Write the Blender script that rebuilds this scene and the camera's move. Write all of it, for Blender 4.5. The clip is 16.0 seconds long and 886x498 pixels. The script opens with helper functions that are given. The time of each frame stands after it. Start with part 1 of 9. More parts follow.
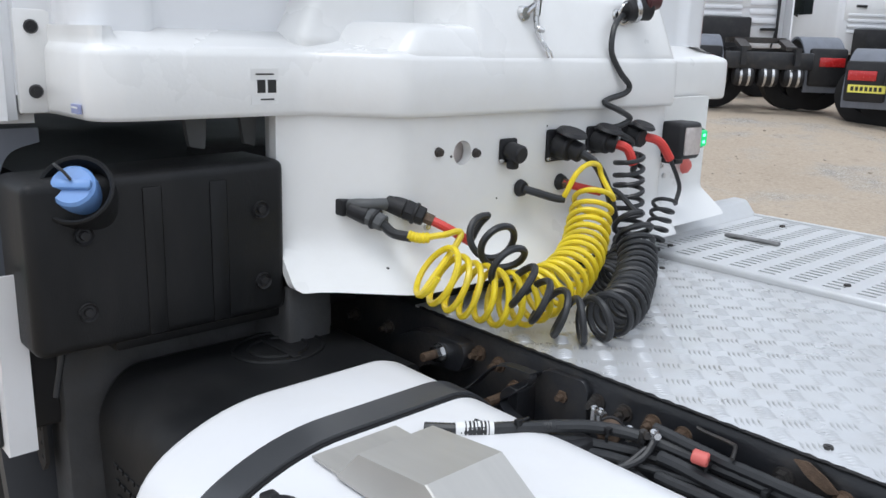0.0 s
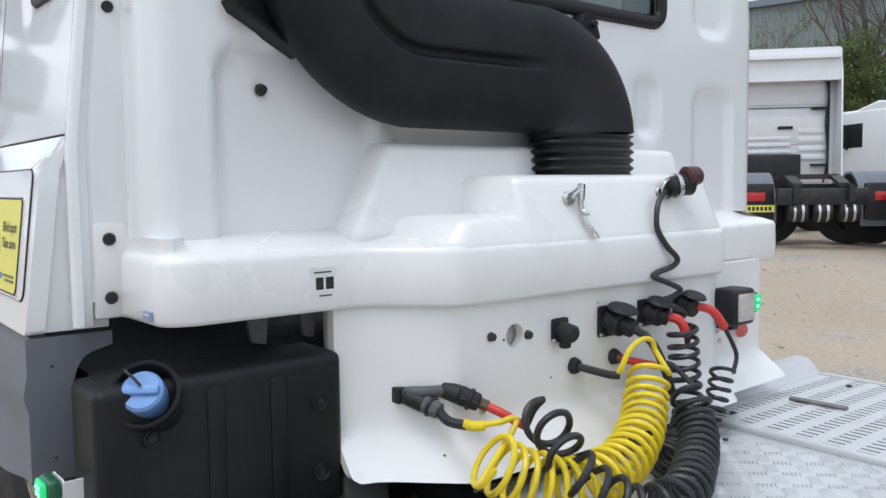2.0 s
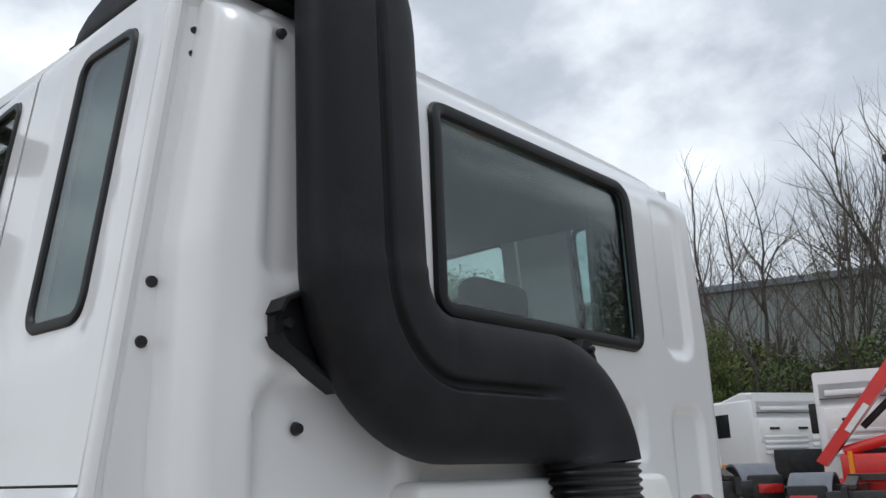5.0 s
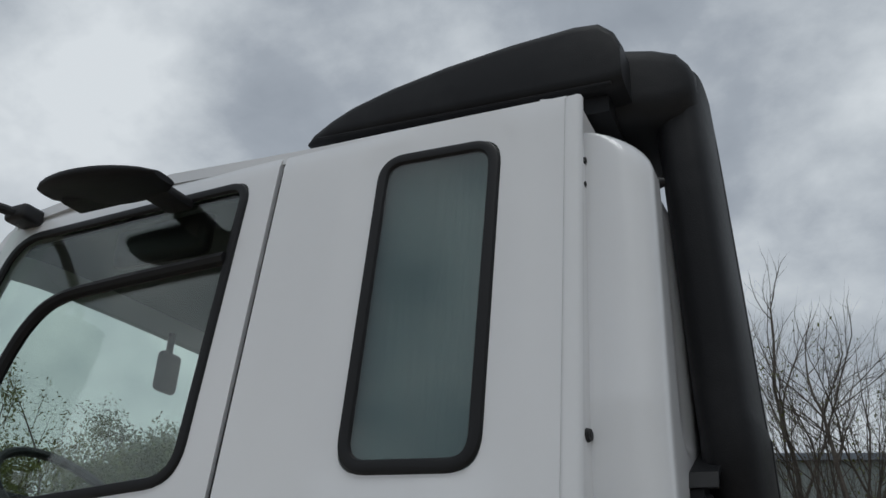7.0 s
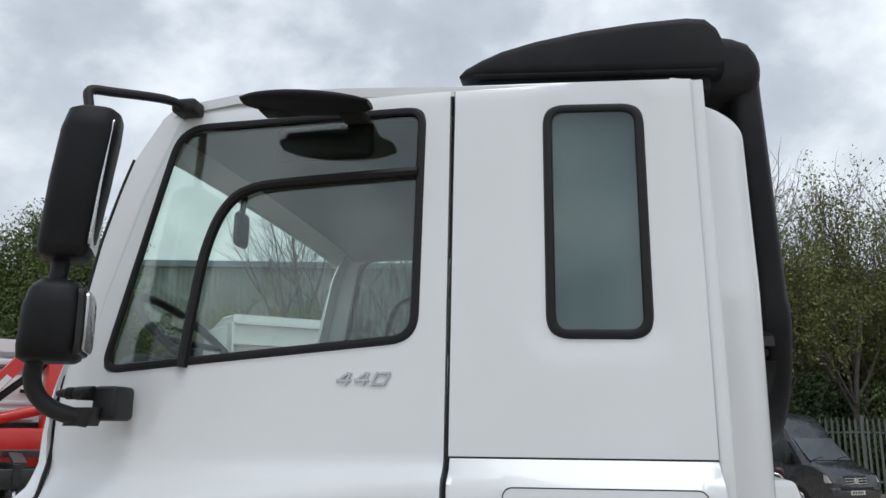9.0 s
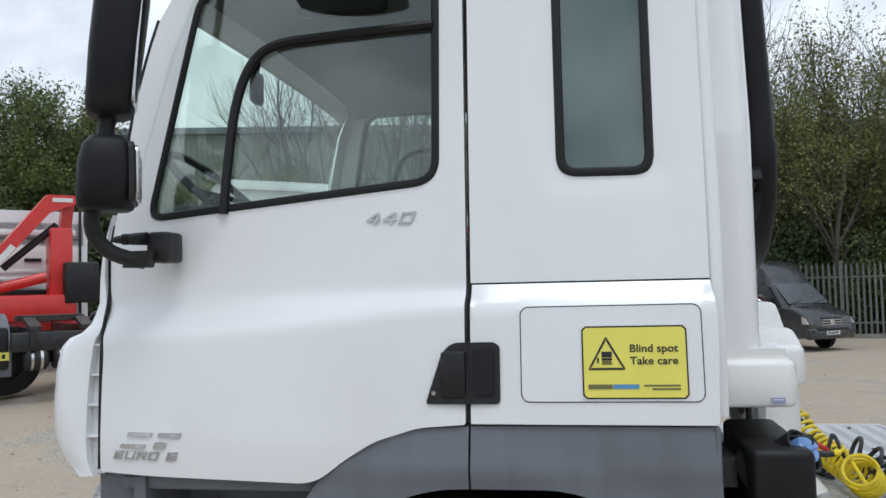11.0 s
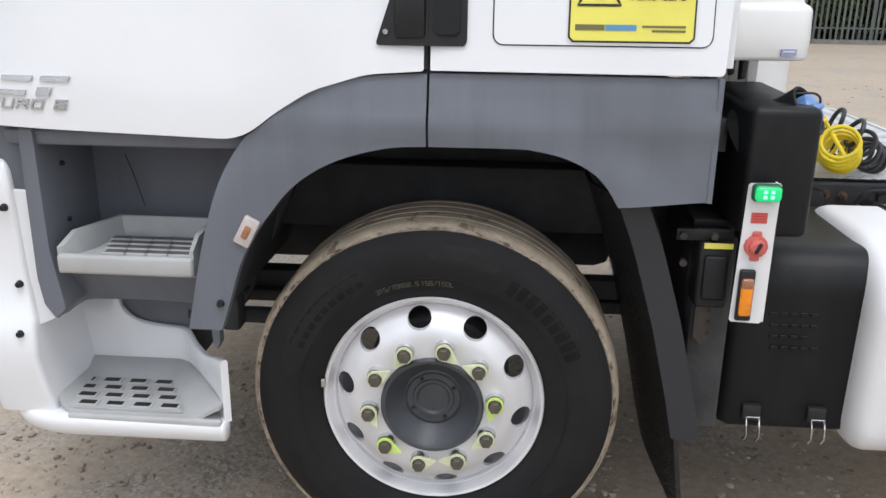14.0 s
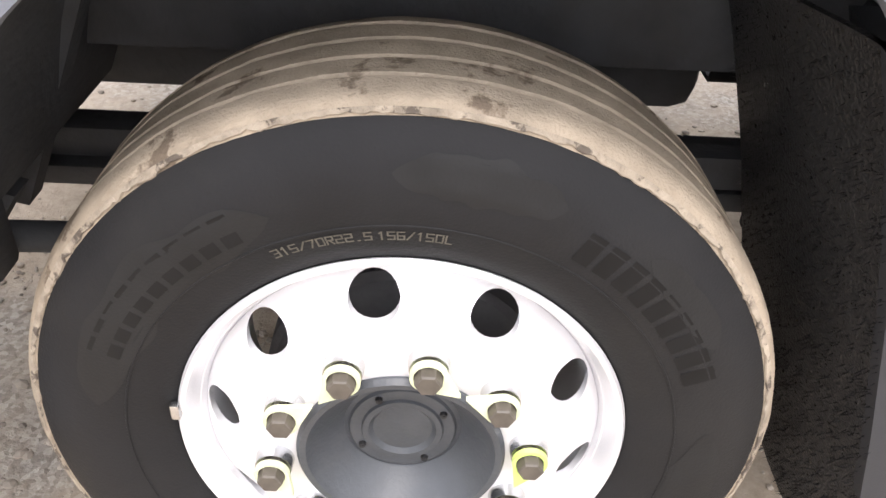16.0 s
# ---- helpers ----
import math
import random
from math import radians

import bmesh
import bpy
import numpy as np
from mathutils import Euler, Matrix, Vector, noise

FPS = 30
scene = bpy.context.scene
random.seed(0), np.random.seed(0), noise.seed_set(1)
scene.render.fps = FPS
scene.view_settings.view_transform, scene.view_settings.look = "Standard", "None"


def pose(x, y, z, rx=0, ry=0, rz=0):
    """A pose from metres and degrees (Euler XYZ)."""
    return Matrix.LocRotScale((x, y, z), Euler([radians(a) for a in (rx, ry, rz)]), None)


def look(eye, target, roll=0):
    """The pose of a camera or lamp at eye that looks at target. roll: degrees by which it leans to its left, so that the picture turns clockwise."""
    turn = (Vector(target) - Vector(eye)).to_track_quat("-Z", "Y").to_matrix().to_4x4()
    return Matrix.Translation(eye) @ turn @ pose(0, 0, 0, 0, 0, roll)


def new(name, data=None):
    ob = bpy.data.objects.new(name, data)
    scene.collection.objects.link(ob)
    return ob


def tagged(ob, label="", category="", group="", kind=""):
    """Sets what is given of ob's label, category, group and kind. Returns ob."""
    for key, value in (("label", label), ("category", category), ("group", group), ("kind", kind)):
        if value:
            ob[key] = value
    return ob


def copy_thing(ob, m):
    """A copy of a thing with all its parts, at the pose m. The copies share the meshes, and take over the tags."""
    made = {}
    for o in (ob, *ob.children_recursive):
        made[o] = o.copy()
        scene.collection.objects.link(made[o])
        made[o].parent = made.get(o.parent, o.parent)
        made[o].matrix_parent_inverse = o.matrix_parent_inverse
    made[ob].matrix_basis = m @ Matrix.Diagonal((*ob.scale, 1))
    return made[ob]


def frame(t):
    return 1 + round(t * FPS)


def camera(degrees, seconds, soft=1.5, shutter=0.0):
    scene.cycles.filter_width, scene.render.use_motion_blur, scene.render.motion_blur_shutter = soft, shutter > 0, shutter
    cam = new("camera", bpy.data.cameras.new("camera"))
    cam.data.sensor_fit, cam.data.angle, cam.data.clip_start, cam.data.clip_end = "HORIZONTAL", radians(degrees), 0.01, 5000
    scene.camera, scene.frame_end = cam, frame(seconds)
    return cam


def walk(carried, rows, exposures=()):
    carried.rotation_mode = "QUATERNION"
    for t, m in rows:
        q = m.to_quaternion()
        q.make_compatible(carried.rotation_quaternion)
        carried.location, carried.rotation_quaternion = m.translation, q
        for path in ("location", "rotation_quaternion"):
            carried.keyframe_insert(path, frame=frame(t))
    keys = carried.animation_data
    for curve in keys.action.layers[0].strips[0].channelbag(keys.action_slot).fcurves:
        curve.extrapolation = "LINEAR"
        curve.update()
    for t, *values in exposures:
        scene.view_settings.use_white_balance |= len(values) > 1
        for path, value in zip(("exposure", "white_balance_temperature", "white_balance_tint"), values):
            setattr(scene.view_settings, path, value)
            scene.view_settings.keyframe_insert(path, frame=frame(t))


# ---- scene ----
cam = camera(56.4, 16.0)
PATH = [
    (0, (2.333, -0.439, 1.539), (0.909, 0.879, 1.052), 1.8),
    (0.5, (2.359, -0.437, 1.574), (0.859, 0.838, 1.223), 0.8),
    (1, (2.368, -0.449, 1.588), (0.854, 0.832, 1.324), 0.4),
    (1.5, (2.365, -0.455, 1.61), (0.831, 0.809, 1.391), 0.1),
    (2, (2.356, -0.448, 1.639), (0.8, 0.798, 1.487), -0.7),
    (2.5, (2.355, -0.449, 1.662), (0.784, 0.787, 1.593), -1.2),
    (3, (2.363, -0.453, 1.676), (0.797, 0.79, 1.7), -2.0),
    (3.5, (2.371, -0.462, 1.696), (0.825, 0.798, 1.845), -2.4),
    (3.7, (2.374, -0.465, 1.706), (0.837, 0.798, 1.911), -2.2),
    (5.8, (1.69, -0.922, 1.769), (0.617, 0.617, 2.464), 0.3),
    (6, (1.59, -1.004, 1.775), (0.563, 0.548, 2.508), 1.3),
    (6.5, (1.33, -1.157, 1.787), (0.388, 0.418, 2.584), 2.5),
    (7, (1.048, -1.193, 1.803), (0.24, 0.425, 2.659), 2.5),
    (7.5, (0.796, -1.355, 1.811), (0.192, 0.362, 2.64), 1.0),
    (8, (0.601, -1.589, 1.795), (0.126, 0.194, 2.566), 0.8),
    (8.2, (0.541, -1.734, 1.816), (0.098, 0.091, 2.505), 1.1),
    (10.3, (0.297, -2.319, 1.763), (0.001, -0.355, 1.999), -1.3),
    (10.5, (0.333, -2.329, 1.735), (-0.002, -0.368, 1.937), -1.3),
    (11, (0.324, -2.358, 1.732), (-0.019, -0.391, 1.833), -1.4),
    (11.5, (0.322, -2.359, 1.689), (-0.015, -0.388, 1.719), -1.2),
    (12, (0.304, -2.357, 1.656), (-0.002, -0.382, 1.585), -0.9),
    (12.5, (0.26, -2.344, 1.659), (0.005, -0.37, 1.461), -0.7),
    (13, (0.202, -2.323, 1.635), (0.007, -0.353, 1.347), -0.4),
    (13.5, (0.171, -2.208, 1.589), (0.017, -0.259, 1.167), -0.1),
    (14, (0.179, -1.997, 1.55), (0.029, -0.097, 0.942), 0.6),
    (14.5, (0.128, -1.771, 1.469), (0.017, 0.069, 0.695), 1.2),
    (15, (0.04, -1.463, 1.417), (0.027, 0.292, 0.457), 1.7),
    (15.5, (0.038, -1.142, 1.363), (0.05, 0.57, 0.328), 2.7),
    (16, (0.028, -0.778, 1.339), (0.058, 0.855, 0.184), 3.0),
]
walk(cam, [(t, look(eye, target, roll)) for t, eye, target, roll in PATH],
     [(0, 0.40, 6070, 9.5), (1.5, 0.43, 6070, 9.5), (2.5, 0.26, 6080, 9), (3.5, 0.10, 6080, 8.5), (4.8, -0.08, 6200, 8), (5.8, -0.35, 6250, 7.5), (7, -0.86, 6180, 6.5), (8.2, -0.56, 6250, 6.5), (9.2, -0.10, 6150, 7), (10.5, -0.04, 6050, 7), (12.5, 0.30, 6100, 8.5), (13.5, 0.32, 6050, 10), (14, 0.54, 6300, 11), (14.5, 1.12, 6580, 12.5), (15.2, 1.36, 6780, 15), (16, 1.90, 6650, 15)])


# ---- world and light ----
from mathutils.geometry import delaunay_2d_cdt


def build_sky():
    w = bpy.data.worlds.new("overcast_sky")
    scene.world = w
    w.use_nodes = True
    nt = w.node_tree
    N, L = nt.nodes, nt.links
    N.clear()
    out, bg = N.new("ShaderNodeOutputWorld"), N.new("ShaderNodeBackground")
    sky = N.new("ShaderNodeTexSky")
    sky.sky_type, sky.sun_disc = "NISHITA", False
    sky.sun_elevation, sky.sun_rotation = radians(72), radians(150)
    sky.air_density, sky.dust_density = 1.0, 2.0
    tc, sep = N.new("ShaderNodeTexCoord"), N.new("ShaderNodeSeparateXYZ")
    L.new(tc.outputs["Generated"], sep.inputs[0])
    up = N.new("ShaderNodeMath")
    up.operation = "MAXIMUM"
    up.inputs[1].default_value = 0.0
    L.new(sep.outputs[2], up.inputs[0])
    add = N.new("ShaderNodeMath")
    add.inputs[1].default_value = 0.55
    L.new(up.outputs[0], add.inputs[0])
    comb = N.new("ShaderNodeCombineXYZ")
    for k in (0, 1):
        dv = N.new("ShaderNodeMath")
        dv.operation = "DIVIDE"
        L.new(sep.outputs[k], dv.inputs[0])
        L.new(add.outputs[0], dv.inputs[1])
        L.new(dv.outputs[0], comb.inputs[k])
    n1, n2 = N.new("ShaderNodeTexNoise"), N.new("ShaderNodeTexNoise")
    n1.inputs["Scale"].default_value, n1.inputs["Detail"].default_value, n1.inputs["Roughness"].default_value = 3.7, 8, 0.54
    n1.inputs["Distortion"].default_value = 0.08
    n2.inputs["Scale"].default_value, n2.inputs["Detail"].default_value = 1.0, 3
    L.new(comb.outputs[0], n1.inputs["Vector"])
    L.new(comb.outputs[0], n2.inputs["Vector"])
    mixn = N.new("ShaderNodeMath")
    mixn.operation = "MULTIPLY_ADD"
    mixn.inputs[1].default_value = 0.55
    L.new(n2.outputs[0], mixn.inputs[0])
    L.new(n1.outputs[0], mixn.inputs[2])
    ramp = N.new("ShaderNodeValToRGB")
    cr = ramp.color_ramp
    cr.elements[0].position, cr.elements[0].color = 0.50, (0.58, 0.63, 0.72, 1)
    cr.elements[1].position, cr.elements[1].color = 0.96, (1.75, 1.77, 1.80, 1)
    e = cr.elements.new(0.72)
    e.color = (0.88, 0.93, 1.02, 1)
    e = cr.elements.new(0.84)
    e.color = (1.32, 1.36, 1.42, 1)
    L.new(mixn.outputs[0], ramp.inputs[0])
    # a paler band of cloud towards the horizon
    hz = N.new("ShaderNodeMapRange")
    hz.inputs[1].default_value, hz.inputs[2].default_value, hz.inputs[3].default_value, hz.inputs[4].default_value = 0.0, 0.42, 0.85, 0.0
    L.new(up.outputs[0], hz.inputs[0])
    pale = N.new("ShaderNodeMix")
    pale.data_type = "RGBA"
    pale.inputs[7].default_value = (1.16, 1.20, 1.24, 1)
    L.new(hz.outputs[0], pale.inputs[0])
    L.new(ramp.outputs[0], pale.inputs[6])
    mx = N.new("ShaderNodeMix")
    mx.data_type = "RGBA"
    mx.inputs[0].default_value = 0.93
    sk = N.new("ShaderNodeMix")
    sk.data_type, sk.blend_type = "RGBA", "MULTIPLY"
    sk.inputs[0].default_value = 1.0
    sk.inputs[7].default_value = (0.1, 0.1, 0.1, 1)
    L.new(sky.outputs[0], sk.inputs[6])
    L.new(sk.outputs[2], mx.inputs[6])
    L.new(pale.outputs[2], mx.inputs[7])
    bg.inputs[1].default_value = SKY_STRENGTH
    L.new(mx.outputs[2], bg.inputs[0])
    L.new(bg.outputs[0], out.inputs[0])


SKY_STRENGTH = 0.77
build_sky()
sun_data = bpy.data.lights.new("sun", "SUN")
sun_data.energy, sun_data.angle, sun_data.color = 0.95, radians(25), (1.0, 0.975, 0.94)
sun = new("sun", sun_data)
sun.matrix_world = look((1.0, -4.0, 11), (0, 0, 0))
scene.view_settings.exposure = 0.0

# ---- materials ----
MATS = {}


def mat(name, color, rough=0.5, metal=0.0, var=0.08, scale=6.0, bump=0.0, bscale=80.0, dirt=None, dirt_amt=0.0, dscale=3.0, coat=0.0,
        spec=0.5, dsharp=(0.48, 0.75), stretch=(1, 1, 1), obj_random=0.0, emit=None, emit_strength=0.0, rvar=0.1, island=0.0):
    """A painted, plastic or metal surface: colour varied at two scales, stains of a second colour, fine relief."""
    m = bpy.data.materials.new(name)
    MATS[name] = m
    m.use_nodes = True
    nt = m.node_tree
    N, L = nt.nodes, nt.links
    b = N["Principled BSDF"]
    tc = N.new("ShaderNodeTexCoord")
    mp = N.new("ShaderNodeMapping")
    mp.inputs["Scale"].default_value = stretch
    L.new(tc.outputs["Object"], mp.inputs[0])
    n1 = N.new("ShaderNodeTexNoise")
    n1.inputs["Scale"].default_value, n1.inputs["Detail"].default_value = scale, 6
    L.new(mp.outputs[0], n1.inputs["Vector"])
    hi = [min(1.0, c * (1 + var)) for c in color] + [1]
    lo = [c * (1 - var) for c in color] + [1]
    r1 = N.new("ShaderNodeValToRGB")
    r1.color_ramp.elements[0].position, r1.color_ramp.elements[1].position = 0.3, 0.7
    r1.color_ramp.elements[0].color, r1.color_ramp.elements[1].color = lo, hi
    L.new(n1.outputs[0], r1.inputs[0])
    col = r1.outputs[0]
    if dirt:
        n2 = N.new("ShaderNodeTexNoise")
        n2.inputs["Scale"].default_value, n2.inputs["Detail"].default_value, n2.inputs["Roughness"].default_value = dscale, 9, 0.65
        L.new(mp.outputs[0], n2.inputs["Vector"])
        r2 = N.new("ShaderNodeValToRGB")
        r2.color_ramp.elements[0].position, r2.color_ramp.elements[1].position = dsharp
        r2.color_ramp.elements[0].color, r2.color_ramp.elements[1].color = (0, 0, 0, 1), (dirt_amt, dirt_amt, dirt_amt, 1)
        L.new(n2.outputs[0], r2.inputs[0])
        mx = N.new("ShaderNodeMix")
        mx.data_type = "RGBA"
        mx.inputs[7].default_value = (*dirt, 1)
        L.new(r2.outputs[0], mx.inputs[0])
        L.new(col, mx.inputs[6])
        col = mx.outputs[2]
    if obj_random or island:
        oi = N.new("ShaderNodeObjectInfo")
        ge = N.new("ShaderNodeNewGeometry")
        hs = N.new("ShaderNodeHueSaturation")
        mr = N.new("ShaderNodeMapRange")
        mr.inputs[3].default_value, mr.inputs[4].default_value = 1 - obj_random - island, 1 + obj_random + island
        L.new(ge.outputs["Random Per Island"] if island else oi.outputs["Random"], mr.inputs[0])
        L.new(mr.outputs[0], hs.inputs["Value"])
        L.new(col, hs.inputs["Color"])
        col = hs.outputs[0]
    L.new(col, b.inputs["Base Color"])
    rr = N.new("ShaderNodeMapRange")
    rr.inputs[3].default_value, rr.inputs[4].default_value = max(0.02, rough - rvar), min(1, rough + rvar)
    L.new(n1.outputs[0], rr.inputs[0])
    L.new(rr.outputs[0], b.inputs["Roughness"])
    b.inputs["Metallic"].default_value = metal
    b.inputs["Coat Weight"].default_value = coat
    b.inputs["Coat Roughness"].default_value = 0.06
    b.inputs["Specular IOR Level"].default_value = spec
    if bump:
        n3 = N.new("ShaderNodeTexNoise")
        n3.inputs["Scale"].default_value, n3.inputs["Detail"].default_value = bscale, 4
        L.new(mp.outputs[0], n3.inputs["Vector"])
        bp = N.new("ShaderNodeBump")
        bp.inputs["Strength"].default_value, bp.inputs["Distance"].default_value = bump, 0.004
        L.new(n3.outputs[0], bp.inputs["Height"])
        L.new(bp.outputs[0], b.inputs["Normal"])
    if emit:
        b.inputs["Emission Color"].default_value = (*emit, 1)
        b.inputs["Emission Strength"].default_value = emit_strength
    return m


def glass(name, tint, rough=0.0, clear=0.97):
    """A thin pane: mostly see-through, with the gloss of glass."""
    m = bpy.data.materials.new(name)
    m.use_nodes = True
    nt = m.node_tree
    N, L = nt.nodes, nt.links
    N.clear()
    out, mix, tr, gl, fr, pw, ad = (N.new("ShaderNode" + k) for k in ("OutputMaterial", "MixShader", "BsdfTransparent", "BsdfGlossy", "LayerWeight", "Math", "Math"))
    tr.inputs[0].default_value = (*[c * clear for c in tint], 1)
    gl.inputs["Roughness"].default_value = rough
    fr.inputs["Blend"].default_value = 0.5
    pw.operation, ad.operation = "POWER", "MULTIPLY_ADD"
    pw.inputs[1].default_value = 5.0
    ad.inputs[1].default_value, ad.inputs[2].default_value = 0.85, 0.085
    L.new(fr.outputs["Facing"], pw.inputs[0])
    L.new(pw.outputs[0], ad.inputs[0])
    L.new(ad.outputs[0], mix.inputs[0])
    L.new(tr.outputs[0], mix.inputs[1])
    L.new(gl.outputs[0], mix.inputs[2])
    L.new(mix.outputs[0], out.inputs[0])
    return m


WHITE = mat("white_cab_paint", (0.80, 0.81, 0.83), 0.22, var=0.012, scale=2.5, coat=0.6, bump=0.03, bscale=350, dirt=(0.62, 0.60, 0.56), dirt_amt=0.10, dscale=2.2, rvar=0.05)
FIBRE = mat("white_fibreglass", (0.80, 0.80, 0.79), 0.30, var=0.015, scale=3.0, coat=0.25, bump=0.05, bscale=120, dirt=(0.55, 0.52, 0.47), dirt_amt=0.16, dscale=4.0)
GREY = mat("grey_plastic", (0.150, 0.161, 0.186), 0.46, spec=0.3, var=0.06, scale=4, bump=0.12, bscale=500, dirt=(0.095, 0.100, 0.115), dirt_amt=0.4, dscale=3.2, dsharp=(0.45, 0.70), stretch=(2.6, 1, 0.16))
STEPG = mat("pale_grey_plastic", (0.43, 0.435, 0.435), 0.55, var=0.06, scale=9, bump=0.2, bscale=300, dirt=(0.34, 0.30, 0.25), dirt_amt=0.4, dscale=7)
BLACK = mat("black_plastic", (0.016, 0.016, 0.018), 0.48, spec=0.35, var=0.12, scale=8, bump=0.15, bscale=600, dirt=(0.07, 0.065, 0.06), dirt_amt=0.35, dscale=5)
PIPE = mat("matt_black_plastic", (0.009, 0.0095, 0.0115), 0.5, spec=0.22, var=0.08, scale=5, bump=0.25, bscale=420, dirt=(0.05, 0.05, 0.052), dirt_amt=0.3, dscale=3)
DARKGREY = mat("dark_grey_plastic", (0.026, 0.028, 0.033), 0.5, var=0.08, scale=5, bump=0.12, bscale=500)
HEADLINING = mat("dark_headlining", (0.13, 0.135, 0.14), 0.9, var=0.08, scale=12, bump=0.3, bscale=400)
DRUM = mat("dusty_brake_steel", (0.10, 0.098, 0.10), 0.7, var=0.25, scale=25, bump=0.3, bscale=200)
SEAL = mat("black_rubber_seal", (0.010, 0.010, 0.011), 0.45, spec=0.3, var=0.1, scale=20)
TYRE = mat("tyre_sidewall_rubber", (0.0125, 0.0125, 0.0135), 0.6, spec=0.2, var=0.15, scale=9, bump=0.2, bscale=260, dirt=(0.022, 0.021, 0.020), dirt_amt=0.5, dscale=3.2, dsharp=(0.46, 0.64))
TREAD = mat("dusty_tyre_tread", (0.38, 0.315, 0.24), 0.9, spec=0.1, var=0.2, scale=16, bump=0.7, bscale=240, dirt=(0.15, 0.115, 0.085), dirt_amt=0.9, dscale=11, dsharp=(0.57, 0.62))
MUD = mat("brown_flaking_mud", (0.34, 0.285, 0.22), 0.92, var=0.3, scale=45, bump=0.8, bscale=260, dirt=(0.09, 0.072, 0.057), dirt_amt=0.9, dscale=30, dsharp=(0.55, 0.60))
GROOVE = mat("dark_tread_groove", (0.022, 0.019, 0.016), 0.9, var=0.3, scale=40, dirt=(0.35, 0.28, 0.20), dirt_amt=0.85, dscale=26, dsharp=(0.58, 0.64))
ALU = mat("brushed_aluminium", (0.76, 0.76, 0.78), 0.52, metal=0.5, var=0.05, scale=12, bump=0.1, bscale=300, dirt=(0.45, 0.43, 0.41), dirt_amt=0.25, dscale=6)
STEEL = mat("bright_steel", (0.62, 0.62, 0.62), 0.25, metal=1.0, var=0.1, scale=20)
DARKSTEEL = mat("dark_oily_steel", (0.045, 0.042, 0.04), 0.45, metal=0.3, var=0.25, scale=14, bump=0.3, bscale=150, dirt=(0.12, 0.075, 0.045), dirt_amt=0.5, dscale=20)
RUST = mat("rusty_bolt", (0.13, 0.088, 0.060), 0.65, metal=0.4, var=0.3, scale=60, bump=0.4, bscale=300)
CHASSIS = mat("chassis_black_paint", (0.015, 0.016, 0.019), 0.38, var=0.15, scale=7, bump=0.2, bscale=120, dirt=(0.085, 0.07, 0.055), dirt_amt=0.45, dscale=9)
UNDER = mat("dirty_underbody", (0.056, 0.057, 0.060), 0.75, var=0.3, scale=9, bump=0.5, bscale=60, dirt=(0.062, 0.056, 0.050), dirt_amt=0.6, dscale=8)
TANKW = mat("white_tank_paint", (0.78, 0.78, 0.79), 0.38, var=0.015, scale=5, bump=0.03, bscale=200, dirt=(0.6, 0.57, 0.53), dirt_amt=0.25, dscale=5)
YELLOW = mat("yellow_hose", (0.78, 0.60, 0.015), 0.35, var=0.08, scale=14, dirt=(0.30, 0.22, 0.05), dirt_amt=0.45, dscale=16)
HOSE = mat("black_hose", (0.018, 0.019, 0.021), 0.42, var=0.15, scale=20, dirt=(0.06, 0.06, 0.06), dirt_amt=0.4, dscale=9)
RED = mat("red_plastic", (0.62, 0.045, 0.035), 0.42, var=0.12, scale=30, dirt=(0.25, 0.06, 0.05), dirt_amt=0.4, dscale=30)
REDPAINT = mat("red_crane_paint", (0.62, 0.03, 0.025), 0.35, var=0.1, scale=4, coat=0.3)
PINKRED = mat("faded_red_plastic", (0.60, 0.13, 0.11), 0.5, var=0.1, scale=30)
BLUE = mat("blue_plastic_cap", (0.16, 0.30, 0.60), 0.4, var=0.08, scale=18, dirt=(0.08, 0.12, 0.2), dirt_amt=0.4, dscale=20)
SIGNY = mat("yellow_sign", (0.80, 0.735, 0.13), 0.4, var=0.03, scale=9, dirt=(0.6, 0.55, 0.12), dirt_amt=0.2, dscale=12)
INK = mat("black_ink", (0.015, 0.015, 0.015), 0.5)
WHITEINK = mat("white_ink", (0.75, 0.75, 0.74), 0.6)
BLUEINK = mat("blue_ink", (0.10, 0.28, 0.50), 0.5)
CHROME = mat("chrome_letter", (0.55, 0.55, 0.56), 0.25, metal=0.85, var=0.1, scale=30)
LINER = mat("grey_headlining", (0.17, 0.175, 0.18), 0.9, var=0.05, scale=12, bump=0.3, bscale=400)
TRIM = mat("dark_cab_trim", (0.045, 0.046, 0.05), 0.7, var=0.1, scale=10)
PANE = glass("window_glass", (0.93, 0.99, 0.955), clear=0.985)
DARKPANE = glass("tinted_window_glass", (0.72, 0.82, 0.81))
LENS = mat("clear_lamp_lens", (0.52, 0.47, 0.45), 0.15, var=0.1, scale=60, coat=0.6)
GREENL = mat("green_lamp_lens", (0.02, 0.30, 0.10), 0.25, emit=(0.02, 0.75, 0.22), emit_strength=0.5)
GREENLED = mat("green_led", (0.2, 0.9, 0.5), 0.25, emit=(0.20, 1.0, 0.50), emit_strength=1.8)
AMBER = mat("amber_lens", (0.85, 0.27, 0.01), 0.3, var=0.08, scale=40, coat=0.4)
NEON = mat("yellow_green_plastic", (0.60, 0.78, 0.20), 0.5, var=0.1, scale=40)
PALENEON = mat("faded_yellow_green_plastic", (0.64, 0.68, 0.44), 0.55, var=0.12, scale=40)
NUTM = mat("nut_cap_plastic", (0.085, 0.072, 0.058), 0.5, var=0.2, scale=60)
